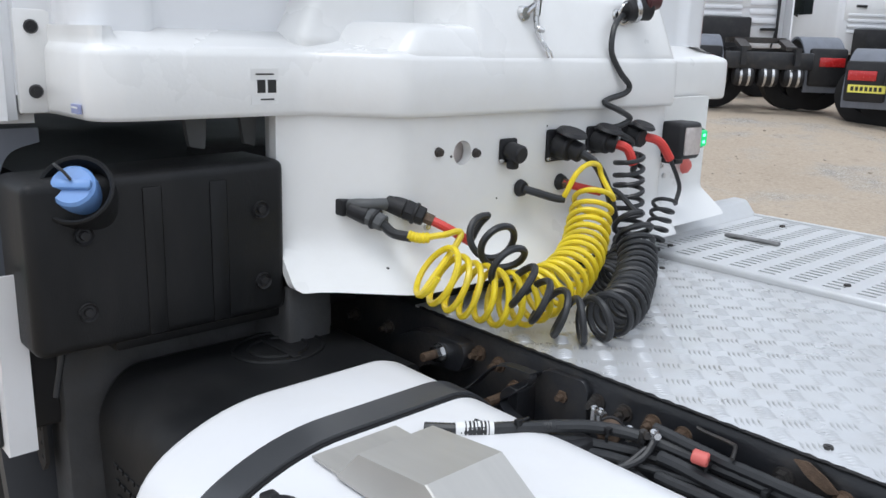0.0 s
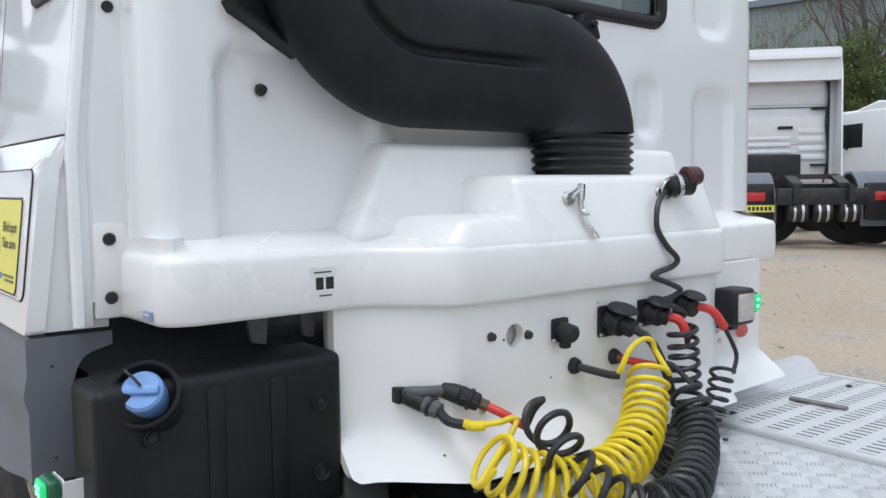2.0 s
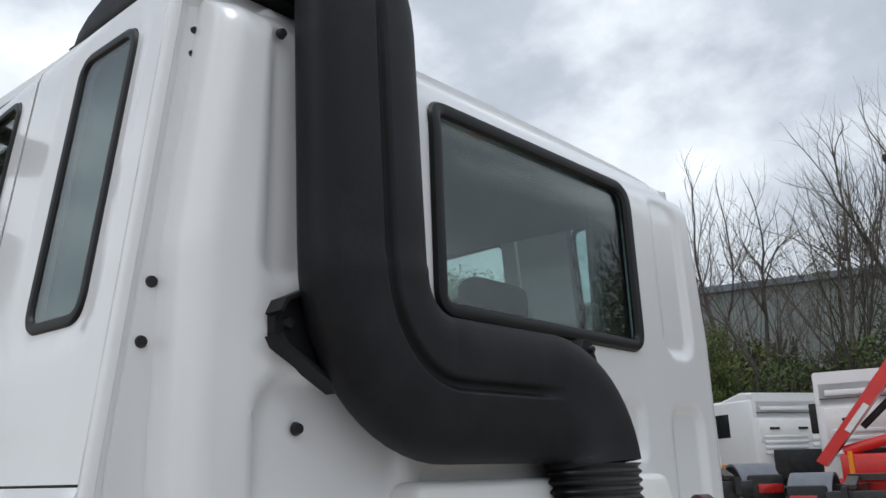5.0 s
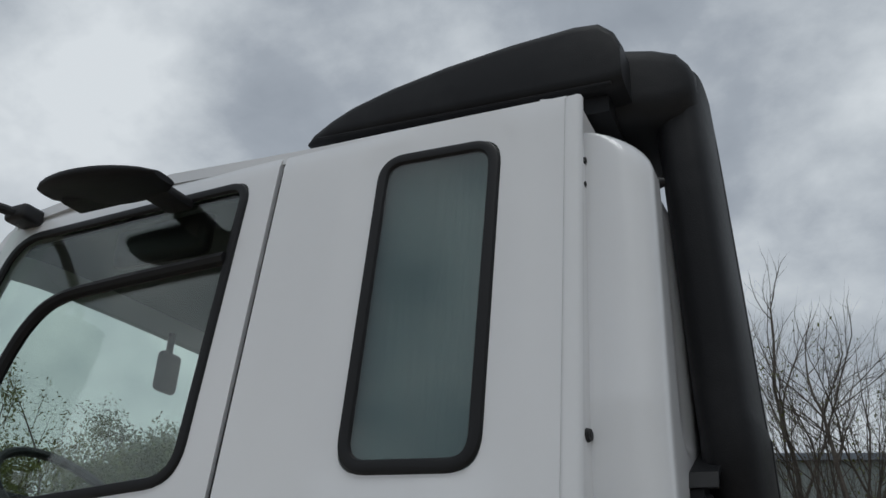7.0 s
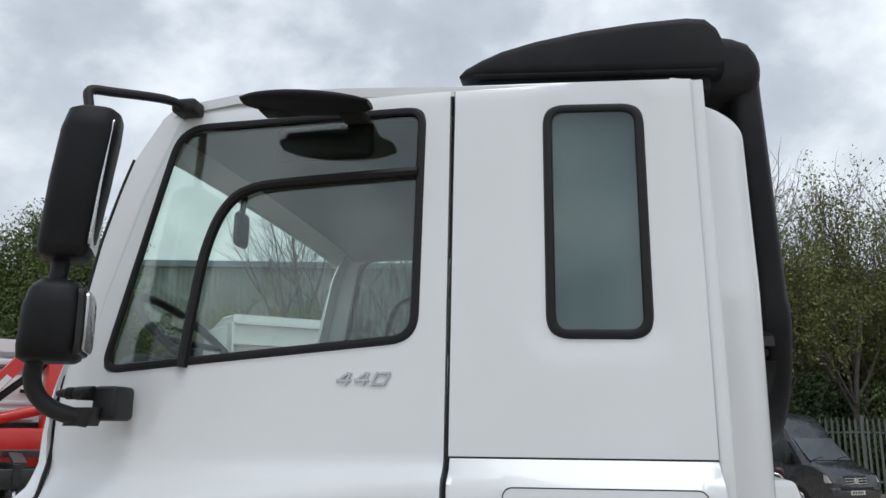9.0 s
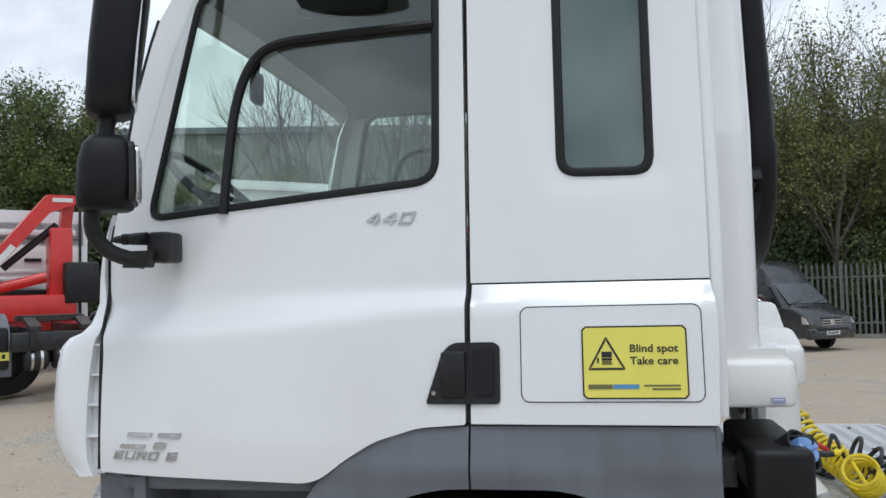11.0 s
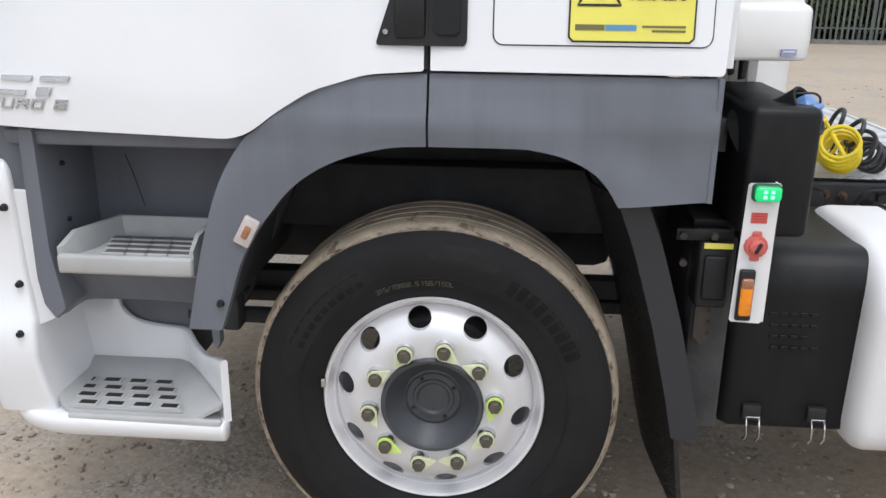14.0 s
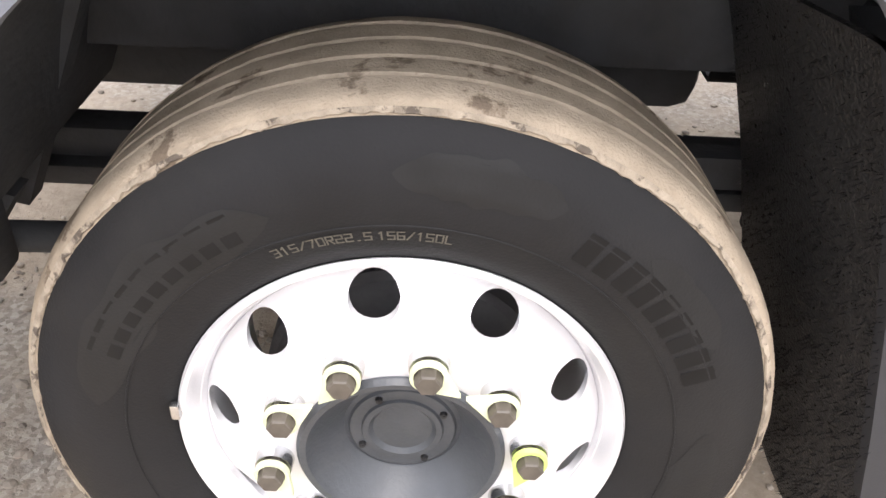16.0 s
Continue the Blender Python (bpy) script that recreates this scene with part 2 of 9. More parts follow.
HUBM = mat("dark_grey_hub", (0.055, 0.06, 0.068), 0.42, var=0.12, scale=16, bump=0.2, bscale=150, dirt=(0.11, 0.11, 0.115), dirt_amt=0.4, dscale=9)
CHECKER = mat("aluminium_tread_plate", (0.60, 0.61, 0.62), 0.30, metal=0.35, var=0.05, scale=8, bump=0.06, bscale=200, dirt=(0.42, 0.40, 0.37), dirt_amt=0.35, dscale=7)
CATWALK = mat("silver_catwalk_paint", (0.60, 0.61, 0.62), 0.4, metal=0.2, var=0.04, scale=8, dirt=(0.40, 0.38, 0.35), dirt_amt=0.35, dscale=8)

PRINT = mat("brown_grey_print", (0.16, 0.15, 0.06), 0.5)
GREENBODY = mat("green_lamp_body", (0.02, 0.12, 0.06), 0.35)
AMBERDULL = mat("dull_amber_lens", (0.34, 0.15, 0.08), 0.3, var=0.1, scale=60, coat=0.4)
BRISTLE = mat("black_bristle", (0.016, 0.016, 0.017), 0.30, var=0.2, scale=120, bump=1.0, bscale=220)
TANKB = mat("scuffed_black_plastic", (0.010, 0.0105, 0.0115), 0.45, spec=0.25, var=0.2, scale=6, bump=0.15, bscale=300, dirt=(0.032, 0.030, 0.029), dirt_amt=0.4, dscale=3.5, stretch=(1.5, 1.5, 0.4))
STRAPM = mat("satin_black_steel", (0.05, 0.052, 0.056), 0.32, var=0.12, scale=6)
CATHANDLE = mat("worn_grey_metal", (0.20, 0.20, 0.20), 0.5, metal=0.4, var=0.15, scale=30)

DARKGREYP = mat("dark_grey_plastic", (0.085, 0.088, 0.09), 0.5, var=0.1, scale=20)
MAROON = mat("dark_red_plastic", (0.06, 0.012, 0.017), 0.4, var=0.1, scale=20)
BLUEGREY = mat("faded_blue_sticker", (0.30, 0.33, 0.52), 0.5, var=0.1, scale=60)
SCRIBE = mat("pale_tyre_marking", (0.085, 0.078, 0.062), 0.7, var=0.3, scale=80)
PATCHRUBBER = mat("patch_rubber", (0.0145, 0.0145, 0.0148), 0.55, spec=0.22, var=0.2, scale=14, bump=0.15, bscale=260)
TYREMARK = mat("smooth_tyre_rubber", (0.007, 0.007, 0.0075), 0.5, spec=0.2, var=0.2, scale=30)
TAILRED = mat("red_lamp_lens", (0.45, 0.02, 0.02), 0.25, var=0.1, scale=40, coat=0.4)
INKGLASS = mat("dark_glass", (0.02, 0.024, 0.026), 0.08, var=0.05)
VANPAINT = mat("dark_grey_metallic_paint", (0.045, 0.048, 0.054), 0.28, metal=0.3, var=0.05, coat=0.6)
VANGLASS = mat("sky_reflecting_glass", (0.15, 0.165, 0.175), 0.10, metal=0.75, var=0.15, scale=1.5)
VANTRIM = mat("silver_wheel_trim", (0.35, 0.35, 0.36), 0.4, metal=0.5)
FENCEM = mat("weathered_green_grey_steel", (0.115, 0.13, 0.12), 0.6, metal=0.2, var=0.2, scale=5, obj_random=0.2)
KERBM = mat("weathered_concrete", (0.22, 0.21, 0.19), 0.9, var=0.2, scale=3, bump=0.4, bscale=30)
CLAD = mat("green_grey_cladding", (0.24, 0.27, 0.26), 0.6, var=0.08, scale=0.4)
CLADDARK = mat("dark_wall", (0.10, 0.105, 0.10), 0.8, var=0.15, scale=0.5)
ROOFBLUE = mat("blue_roof_trim", (0.17, 0.20, 0.235), 0.6, var=0.1, scale=0.5)
BARK = mat("grey_brown_bark", (0.105, 0.090, 0.076), 0.9, var=0.3, scale=6, bump=0.4, bscale=20)
LEAFG = mat("young_green_leaves", (0.105, 0.135, 0.045), 0.6, var=0.35, scale=1.2, spec=0.2)
SPRING = mat("pale_spring_leaves", (0.15, 0.165, 0.055), 0.6, var=0.35, scale=1.5, spec=0.2)
LEAFD = mat("dark_green_leaves", (0.055, 0.080, 0.034), 0.55, var=0.4, scale=1.0, spec=0.2)
LEAFM = mat("fresh_green_leaves", (0.082, 0.112, 0.038), 0.55, var=0.4, scale=1.0, spec=0.2)
BRAMBLE = mat("brown_green_leaves", (0.100, 0.095, 0.054), 0.7, var=0.4, scale=1.2, spec=0.2)
STONE = mat("grey_brown_stones", (0.33, 0.285, 0.235), 0.92, var=0.3, scale=9, island=0.28)


def ground_mat():
    m = bpy.data.materials.new("dry_gravel_yard")
    m.use_nodes = True
    nt = m.node_tree
    N, L = nt.nodes, nt.links
    b = N["Principled BSDF"]
    tc = N.new("ShaderNodeTexCoord")

    def noi(scale, detail=8, rough=0.6, dist=0.0):
        n = N.new("ShaderNodeTexNoise")
        n.inputs["Scale"].default_value, n.inputs["Detail"].default_value, n.inputs["Roughness"].default_value, n.inputs["Distortion"].default_value = scale, detail, rough, dist
        L.new(tc.outputs["Object"], n.inputs["Vector"])
        return n.outputs[0]

    def ramp(src, stops):
        r = N.new("ShaderNodeValToRGB")
        cr = r.color_ramp
        while len(cr.elements) < len(stops):
            cr.elements.new(0.5)
        for e, (p, c) in zip(cr.elements, stops):
            e.position, e.color = p, (*c, 1)
        L.new(src, r.inputs[0])
        return r.outputs[0]

    def mix(f, a, c):
        x = N.new("ShaderNodeMix")
        x.data_type = "RGBA"
        L.new(f, x.inputs[0])
        for s, k in ((a, 6), (c, 7)):
            if isinstance(s, tuple):
                x.inputs[k].default_value = (*s, 1)
            else:
                L.new(s, x.inputs[k])
        return x.outputs[2]

    base = ramp(noi(0.55, 9, 0.62), [(0.30, (0.335, 0.265, 0.195)), (0.55, (0.42, 0.345, 0.265)), (0.75, (0.375, 0.325, 0.27))])
    fine = ramp(noi(26, 8, 0.7), [(0.30, (0.24, 0.195, 0.15)), (0.5, (0.40, 0.335, 0.26)), (0.72, (0.53, 0.455, 0.37))])
    half = N.new("ShaderNodeValue")
    half.outputs[0].default_value = 0.5
    col = mix(half.outputs[0], base, fine)
    grav = ramp(noi(1.1, 6, 0.6), [(0.5, (0, 0, 0)), (0.68, (1, 1, 1))])
    vo = N.new("ShaderNodeTexVoronoi")
    vo.inputs["Scale"].default_value = 75
    L.new(tc.outputs["Object"], vo.inputs["Vector"])
    stone = ramp(vo.outputs["Color"], [(0.1, (0.16, 0.145, 0.125)), (0.5, (0.33, 0.30, 0.265)), (0.9, (0.50, 0.47, 0.42))])
    col = mix(grav, col, stone)
    dark = ramp(noi(5.5, 7, 0.7, 0.4), [(0.60, (0, 0, 0)), (0.74, (0.6, 0.6, 0.6))])
    col = mix(dark, col, (0.12, 0.095, 0.075))
    L.new(col, b.inputs["Base Color"])
    b.inputs["Roughness"].default_value = 0.95
    bp = N.new("ShaderNodeBump")
    bp.inputs["Strength"].default_value, bp.inputs["Distance"].default_value = 0.9, 0.012
    hs = N.new("ShaderNodeMath")
    hs.operation = "MULTIPLY_ADD"
    hs.inputs[1].default_value = 0.6
    L.new(noi(34, 6, 0.7), hs.inputs[0])
    L.new(noi(6, 6, 0.6), hs.inputs[2])
    L.new(hs.outputs[0], bp.inputs["Height"])
    L.new(bp.outputs[0], b.inputs["Normal"])
    return m


GROUND = ground_mat()


# ---- mesh helpers ----
def obj(name, bm, material, parent=None, label="", smooth=True, angle=0.6):
    bmesh.ops.recalc_face_normals(bm, faces=bm.faces[:])
    if smooth:
        for f in bm.faces:
            f.smooth = True
        for e in bm.edges:
            if len(e.link_faces) == 2 and e.calc_face_angle(0) > angle:
                e.smooth = False
    me = bpy.data.meshes.new(name)
    bm.to_mesh(me)
    bm.free()
    me.materials.append(material)
    o = new(name, me)
    if parent:
        o.parent = parent
    if label:
        o["label"] = label
    return o


def part(name, bm, material, parent, label="", smooth=True, angle=0.6):
    return obj(name, bm, material, parent, label, smooth, angle)


def thing(name, label, category, group="", kind="", m=None):
    o = new(name)
    o.empty_display_size = 0.2
    if m is not None:
        o.matrix_world = m
    return tagged(o, label, category, group, kind)


def box(x0, x1, y0, y1, z0, z1, r=0.0, segs=2, bm=None, m=None):
    own = bm is None
    bm = bm or bmesh.new()
    g = bmesh.ops.create_cube(bm, size=1.0)
    vs = g["verts"]
    bmesh.ops.scale(bm, vec=(x1 - x0, y1 - y0, z1 - z0), verts=vs)
    bmesh.ops.translate(bm, vec=((x0 + x1) / 2, (y0 + y1) / 2, (z0 + z1) / 2), verts=vs)
    if r:
        es = list({e for v in vs for e in v.link_edges})
        g = bmesh.ops.bevel(bm, geom=es, offset=r, segments=segs, affect="EDGES", profile=0.5)
        vs = list({v for f in g["faces"] for v in f.verts} | {v for v in vs if v.is_valid})
    if m is not None:
        bmesh.ops.transform(bm, matrix=m, verts=[v for v in vs if v.is_valid])
    return bm


def cyl(p, q, r, n=16, r2=None, bm=None, bev=0.0):
    """A round bar from p to q."""
    bm = bm or bmesh.new()
    p, q = Vector(p), Vector(q)
    d = (q - p)
    rot = d.to_track_quat("Z", "Y").to_matrix().to_4x4()
    prof = [(r, 0)] if not bev else [(r - bev, 0), (r, bev)]
    r2 = r if r2 is None else r2
    prof += [(r2, d.length)] if not bev else [(r2, d.length - bev), (r2 - bev, d.length)]
    rings = []
    for rad, zz in prof:
        rings.append([bm.verts.new(Matrix.Translation(p) @ rot @ Vector((rad * math.cos(2 * math.pi * k / n), rad * math.sin(2 * math.pi * k / n), zz))) for k in range(n)])
    for a, b in zip(rings, rings[1:]):
        for k in range(n):
            bm.faces.new((a[k], a[(k + 1) % n], b[(k + 1) % n], b[k]))
    bm.faces.new(rings[0][::-1])
    bm.faces.new(rings[-1])
    return bm


def lathe(profile, n=64, bm=None, centre=(0, 0, 0), closed=False):
    """Turns (radius, y) rows round the y axis."""
    bm = bm or bmesh.new()
    c = Vector(centre)
    rings = []
    for r, y in profile:
        if r < 1e-5:
            rings.append([bm.verts.new(c + Vector((0, y, 0)))])
        else:
            rings.append([bm.verts.new(c + Vector((r * math.cos(2 * math.pi * k / n), y, r * math.sin(2 * math.pi * k / n)))) for k in range(n)])
    pairs = list(zip(rings, rings[1:])) + ([(rings[-1], rings[0])] if closed else [])
    for a, b in pairs:
        for k in range(n):
            j = (k + 1) % n
            if len(a) == 1 and len(b) == 1:
                continue
            if len(a) == 1:
                bm.faces.new((a[0], b[k], b[j]))
            elif len(b) == 1:
                bm.faces.new((a[k], a[j], b[0]))
            else:
                bm.faces.new((a[k], a[j], b[j], b[k]))
    return bm


def frames_along(pts):
    pts = [Vector(p) for p in pts]
    out, up = [], None
    for k, p in enumerate(pts):
        t = (pts[min(k + 1, len(pts) - 1)] - pts[max(k - 1, 0)]).normalized()
        if up is None:
            up = t.orthogonal().normalized()
        up = (up - t * up.dot(t)).normalized()
        out.append((p, t, up, t.cross(up)))
    return out


def tube(pts, r, n=10, bm=None, caps=True):
    """A hose along pts; r a number or one for each point."""
    bm = bm or bmesh.new()
    rings = []
    for k, (p, t, u, v) in enumerate(frames_along(pts)):
        rad = r if isinstance(r, (int, float)) else r[k]
        rings.append([bm.verts.new(p + (u * math.cos(2 * math.pi * j / n) + v * math.sin(2 * math.pi * j / n)) * rad) for j in range(n)])
    for a, b in zip(rings, rings[1:]):
        for j in range(n):
            bm.faces.new((a[j], a[(j + 1) % n], b[(j + 1) % n], b[j]))
    if caps:
        bm.faces.new(rings[0][::-1])
        bm.faces.new(rings[-1])
    return bm


def spline(pts, n=12):
    """A smooth line through pts (Catmull-Rom)."""
    P = [Vector(p) for p in pts]
    P = [P[0] * 2 - P[1]] + P + [P[-1] * 2 - P[-2]]
    out = []
    for k in range(1, len(P) - 2):
        a, b, c, d = P[k - 1:k + 3]
        for j in range(n):
            t = j / n
            out.append(0.5 * (2 * b + (c - a) * t + (2 * a - 5 * b + 4 * c - d) * t * t + (3 * b - a - 3 * c + d) * t ** 3))
    out.append(P[-2])
    return out


def rrect(x0, x1, y0, y1, r, n=6):
    """A rounded rectangle as a loop of points."""
    out = []
    for cx, cy, a in ((x1 - r, y1 - r, 0), (x0 + r, y1 - r, 90), (x0 + r, y0 + r, 180), (x1 - r, y0 + r, 270)):
        for k in range(n + 1):
            t = radians(a + 90 * k / n)
            out.append((cx + r * math.cos(t), cy + r * math.sin(t)))
    return out


def rounded(pts, r, n=5):
    """A polygon with its corners rounded; r one radius or one for each corner."""
    out = []
    P = [Vector((*p, 0)) for p in pts]
    for k, p in enumerate(P):
        rad = r if isinstance(r, (int, float)) else r[k]
        a, c = P[k - 1], P[(k + 1) % len(P)]
        if rad <= 0:
            out.append((p.x, p.y))
            continue
        da, dc = (a - p), (c - p)
        d = min(rad, 0.48 * da.length, 0.48 * dc.length)
        s, e = p + da.normalized() * d, p + dc.normalized() * d
        for j in range(n + 1):
            t = j / n
            q = s * (1 - t) ** 2 + p * 2 * t * (1 - t) + e * t * t
            out.append((q.x, q.y))
    return out


def resample(loop, step):
    out = []
    for k, p in enumerate(loop):
        q = loop[(k + 1) % len(loop)]
        L = math.hypot(q[0] - p[0], q[1] - p[1])
        n = max(1, int(math.ceil(L / step)))
        out += [(p[0] + (q[0] - p[0]) * j / n, p[1] + (q[1] - p[1]) * j / n) for j in range(n)]
    return out


def inside(p, loop):
    c = False
    for k in range(len(loop)):
        (x1, y1), (x2, y2) = loop[k - 1], loop[k]
        if (y1 > p[1]) != (y2 > p[1]) and p[0] < (x2 - x1) * (p[1] - y1) / (y2 - y1) + x1:
            c = not c
    return c


def panel(outline, holes, f, thick, step=0.04, bm=None):
    """A sheet with openings through it: a flat outline and holes in (u, v), bent by f(u, v) into space, and thick(u, v) deep."""
    bm = bm or bmesh.new()
    loops = [resample(outline, step)] + [resample(h, step) for h in holes]
    verts, edges = [], []
    for lp in loops:
        s = len(verts)
        verts += lp
        edges += [(s + k, s + (k + 1) % len(lp)) for k in range(len(lp))]
    nb = len(verts)
    us, vs = [p[0] for p in outline], [p[1] for p in outline]
    gu = np.arange(min(us) + step / 2, max(us), step)
    gv = np.arange(min(vs) + step / 2, max(vs), step)
    B = np.array([p for lp in [outline] + list(holes) for p in resample(lp, step * 0.25)])
    for a in gu:
        for b in gv:
            p = (float(a), float(b))
            if inside(p, outline) and not any(inside(p, h) for h in holes) and np.hypot(*(B - p).T).min() > step * 0.45:
                verts.append(p)
    vv, ee, ff, *_ = delaunay_2d_cdt([Vector(v) for v in verts], edges, [], 0, 1e-6)
    tri = []
    for t in ff:
        c = (sum(vv[k].x for k in t) / len(t), sum(vv[k].y for k in t) / len(t))
        q = [vv[k] for k in t[:3]]
        if abs((q[1] - q[0]).cross(q[2] - q[0])) < 0.02 * step * step:
            continue
        if inside(c, outline) and not any(inside(c, h) for h in holes):
            tri.append(t)
    front = [Vector(f(v.x, v.y)) for v in vv]
    T = thick if callable(thick) else (lambda u, v: thick)
    back = [p + Vector(T(v.x, v.y)) for p, v in zip(front, vv)]
    used = {k for t in tri for k in t}
    A = {k: bm.verts.new(front[k]) for k in used}
    C = {k: bm.verts.new(back[k]) for k in used}
    count = {}
    for t in tri:
        bm.faces.new([A[k] for k in t])
        bm.faces.new([C[k] for k in reversed(t)])
        for k in range(len(t)):
            e = (t[k], t[(k + 1) % len(t)])
            count[tuple(sorted(e))] = count.get(tuple(sorted(e)), 0) + 1
    for (a, b), n in count.items():
        if n == 1:
            bm.faces.new((A[a], A[b], C[b], C[a]))
    return bm


def ring_sweep(loop3, r, bm=None, n=8, flat=1.0):
    """A closed bead along a loop of points in space."""
    bm = bm or bmesh.new()
    P = [Vector(p) for p in loop3]
    c = sum(P, Vector()) / len(P)
    nrm = Vector()
    for k in range(len(P)):
        nrm += (P[k - 1] - c).cross(P[k] - c)
    nrm.normalize()
    rings = []
    for k, p in enumerate(P):
        t = (P[(k + 1) % len(P)] - P[k - 1]).normalized()
        side = t.cross(nrm).normalized()
        rings.append([bm.verts.new(p + side * math.cos(2 * math.pi * j / n) * r + nrm * math.sin(2 * math.pi * j / n) * r * flat) for j in range(n)])
    for k in range(len(P)):
        a, b = rings[k - 1], rings[k]
        for j in range(n):
            bm.faces.new((a[j], a[(j + 1) % n], b[(j + 1) % n], b[j]))
    return bm


def prism(loop, f, depth, bevel=0.0, bm=None):
    """A solid with the flat outline loop in (u, v), set in space by f(u, v), depth a vector."""
    bm = bm or bmesh.new()
    d = Vector(depth)
    if bevel:
        cx, cy = sum(p[0] for p in loop) / len(loop), sum(p[1] for p in loop) / len(loop)
        size = max(math.hypot(p[0] - cx, p[1] - cy) for p in loop)
        k = 1 - bevel / size
        small = [(cx + (p[0] - cx) * k, cy + (p[1] - cy) * k) for p in loop]
        b = d.normalized() * bevel
        rows = [[Vector(f(*p)) for p in small], [Vector(f(*p)) + b for p in loop], [Vector(f(*p)) + d for p in loop]]
    else:
        rows = [[Vector(f(*p)) for p in loop], [Vector(f(*p)) + d for p in loop]]
    R = [[bm.verts.new(p) for p in row] for row in rows]
    for a, b in zip(R, R[1:]):
        for k in range(len(loop)):
            bm.faces.new((a[k - 1], a[k], b[k], b[k - 1]))
    bm.faces.new(R[0])
    bm.faces.new(R[-1][::-1])
    return bm


def smooth01(t):
    t = min(1.0, max(0.0, t))
    return t * t * (3 - 2 * t)


def loft(sections, bm=None, caps=True, closed=True):
    """Joins rows of points, each row one cross-section."""
    bm = bm or bmesh.new()
    R = [[bm.verts.new(Vector(p)) for p in s] for s in sections]
    for a, b in zip(R, R[1:]):
        for k in range(0 if closed else 1, len(a)):
            bm.faces.new((a[k - 1], a[k], b[k], b[k - 1]))
    if caps and closed:
        bm.faces.new(R[0][::-1])
        bm.faces.new(R[-1])
    return bm


def text_bm(body, size, align="LEFT", bold=0.0):
    """The mesh of a word in the built-in font, flat in x and y."""
    cu = bpy.data.curves.new("word", "FONT")
    cu.body, cu.size, cu.align_x = body, size, align
    cu.resolution_u, cu.offset = 3, bold
    o = bpy.data.objects.new("word", cu)
    me = bpy.data.meshes.new_from_object(o)
    bm = bmesh.new()
    bm.from_mesh(me)
    bpy.data.objects.remove(o)
    bpy.data.curves.remove(cu)
    bpy.data.meshes.remove(me)
    return bm


def lettering(body, size, m, depth, align="LEFT", shear=0.0, wide=1.0, bold=0.0):
    """Raised letters: a word laid by the matrix m (x along, y up, z out)."""
    bm = text_bm(body, size, align, bold)
    for v in bm.verts:
        v.co.x = v.co.x * wide + v.co.y * shear
    if depth:
        g = bmesh.ops.extrude_face_region(bm, geom=bm.faces[:])
        bmesh.ops.translate(bm, vec=(0, 0, depth), verts=[v for v in g["geom"] if isinstance(v, bmesh.types.BMVert)])
    bmesh.ops.transform(bm, matrix=m, verts=bm.verts[:])
    return bm


# ---- ground ----
def ground_height(x, y):
    rise = 0.63 * smooth01((y - 2.5) / 11.0) * smooth01((4.5 - x) / 9.5)
    return rise


def build_ground():
    bm = bmesh.new()
    xs = [-600, -300, -120, -70, -50] + [-40 + 1.0 * k for k in range(81)] + [50, 70, 120, 300, 600]
    rows = []
    for y in xs:
        rows.append([bm.verts.new((x, y, ground_height(x, y) + (0.012 * noise.noise((x * 0.7, y * 0.7, 3)) if abs(x) < 45 and abs(y) < 45 else 0))) for x in xs])
    for a, b in zip(rows, rows[1:]):
        for k in range(1, len(a)):
            bm.faces.new((a[k - 1], a[k], b[k], b[k - 1]))
    g = obj("ground", bm, GROUND)
    tagged(g, "dry compacted sand and gravel yard with stones", "ground", kind="structure")


build_ground()

# ---- the tractor unit: cab ----
truck = thing("tractor_unit", "white two-axle tractor unit parked on the gravel yard", "truck")
MID = 1.13  # the truck's middle line


def side_y(x, z):
    """The cab's near side: a fuller lower body, a shoulder, and sides that lean in above."""
    front = smooth01((-x - 0.0) / 1.0)
    zb = 1.710 - 0.045 * front
    w = 0.05 + 0.07 * smooth01(-x / 0.7)
    low = -0.100 + (z - 1.36) * 0.12
    high = -0.008 + (z - 1.75) * 0.108 + 0.012 * front
    t = smooth01((z - zb + w / 2) / w)
    y = low * (1 - t) + high * t
    if z < 1.34:
        y += 0.02 * smooth01((1.34 - z) / 0.3)
    if x < -0.85:
        y += 0.05 * ((-x - 0.85) / 0.35) ** 2
    if z > 2.76:
        y += 0.9 * (z - 2.76) ** 2 * 6
    return y


def on_side(x, z, out=0.0):
    return (x, side_y(x, z) - out, z)


def far_side(x, z):
    return (x, 2 * MID - side_y(x, z), z)


DOOR_FRONT = [(-1.127, 1.225), (-1.137, 1.44), (-1.145, 1.62), (-1.167, 1.75), (-1.175, 1.86), (-1.169, 1.95), (-1.157, 2.02), (-1.135, 2.17), (-1.106, 2.37), (-1.062, 2.54), (-1.03, 2.64)]
DOOR = rounded([(-1.122, 1.219), (-0.452, 1.199), (-0.362, 1.266), (-0.28, 1.316), (-0.151, 1.355), (-0.019, 1.364), (-0.026, 2.815), (-0.36, 2.833), (-0.70, 2.84), (-0.93, 2.80)] + DOOR_FRONT[::-1],
               [0.02, 0.05, 0.03, 0.03, 0.03, 0.004, 0.004, 0, 0.05, 0.06] + [0.02] * 10 + [0.0])
DOOR_WIN = rounded([(-1.040, 1.968), (-0.10, 2.048), (-0.098, 2.748), (-0.885, 2.742)], [0.055, 0.07, 0.05, 0.09], 7)
SIDE_WIN = rounded([(0.245, 2.052), (0.518, 2.046), (0.521, 2.716), (0.243, 2.728)], 0.055, 7)
UPPER = [(-0.008, 1.752), (0.652, 1.750), (0.656, 2.781), (-0.012, 2.815)]
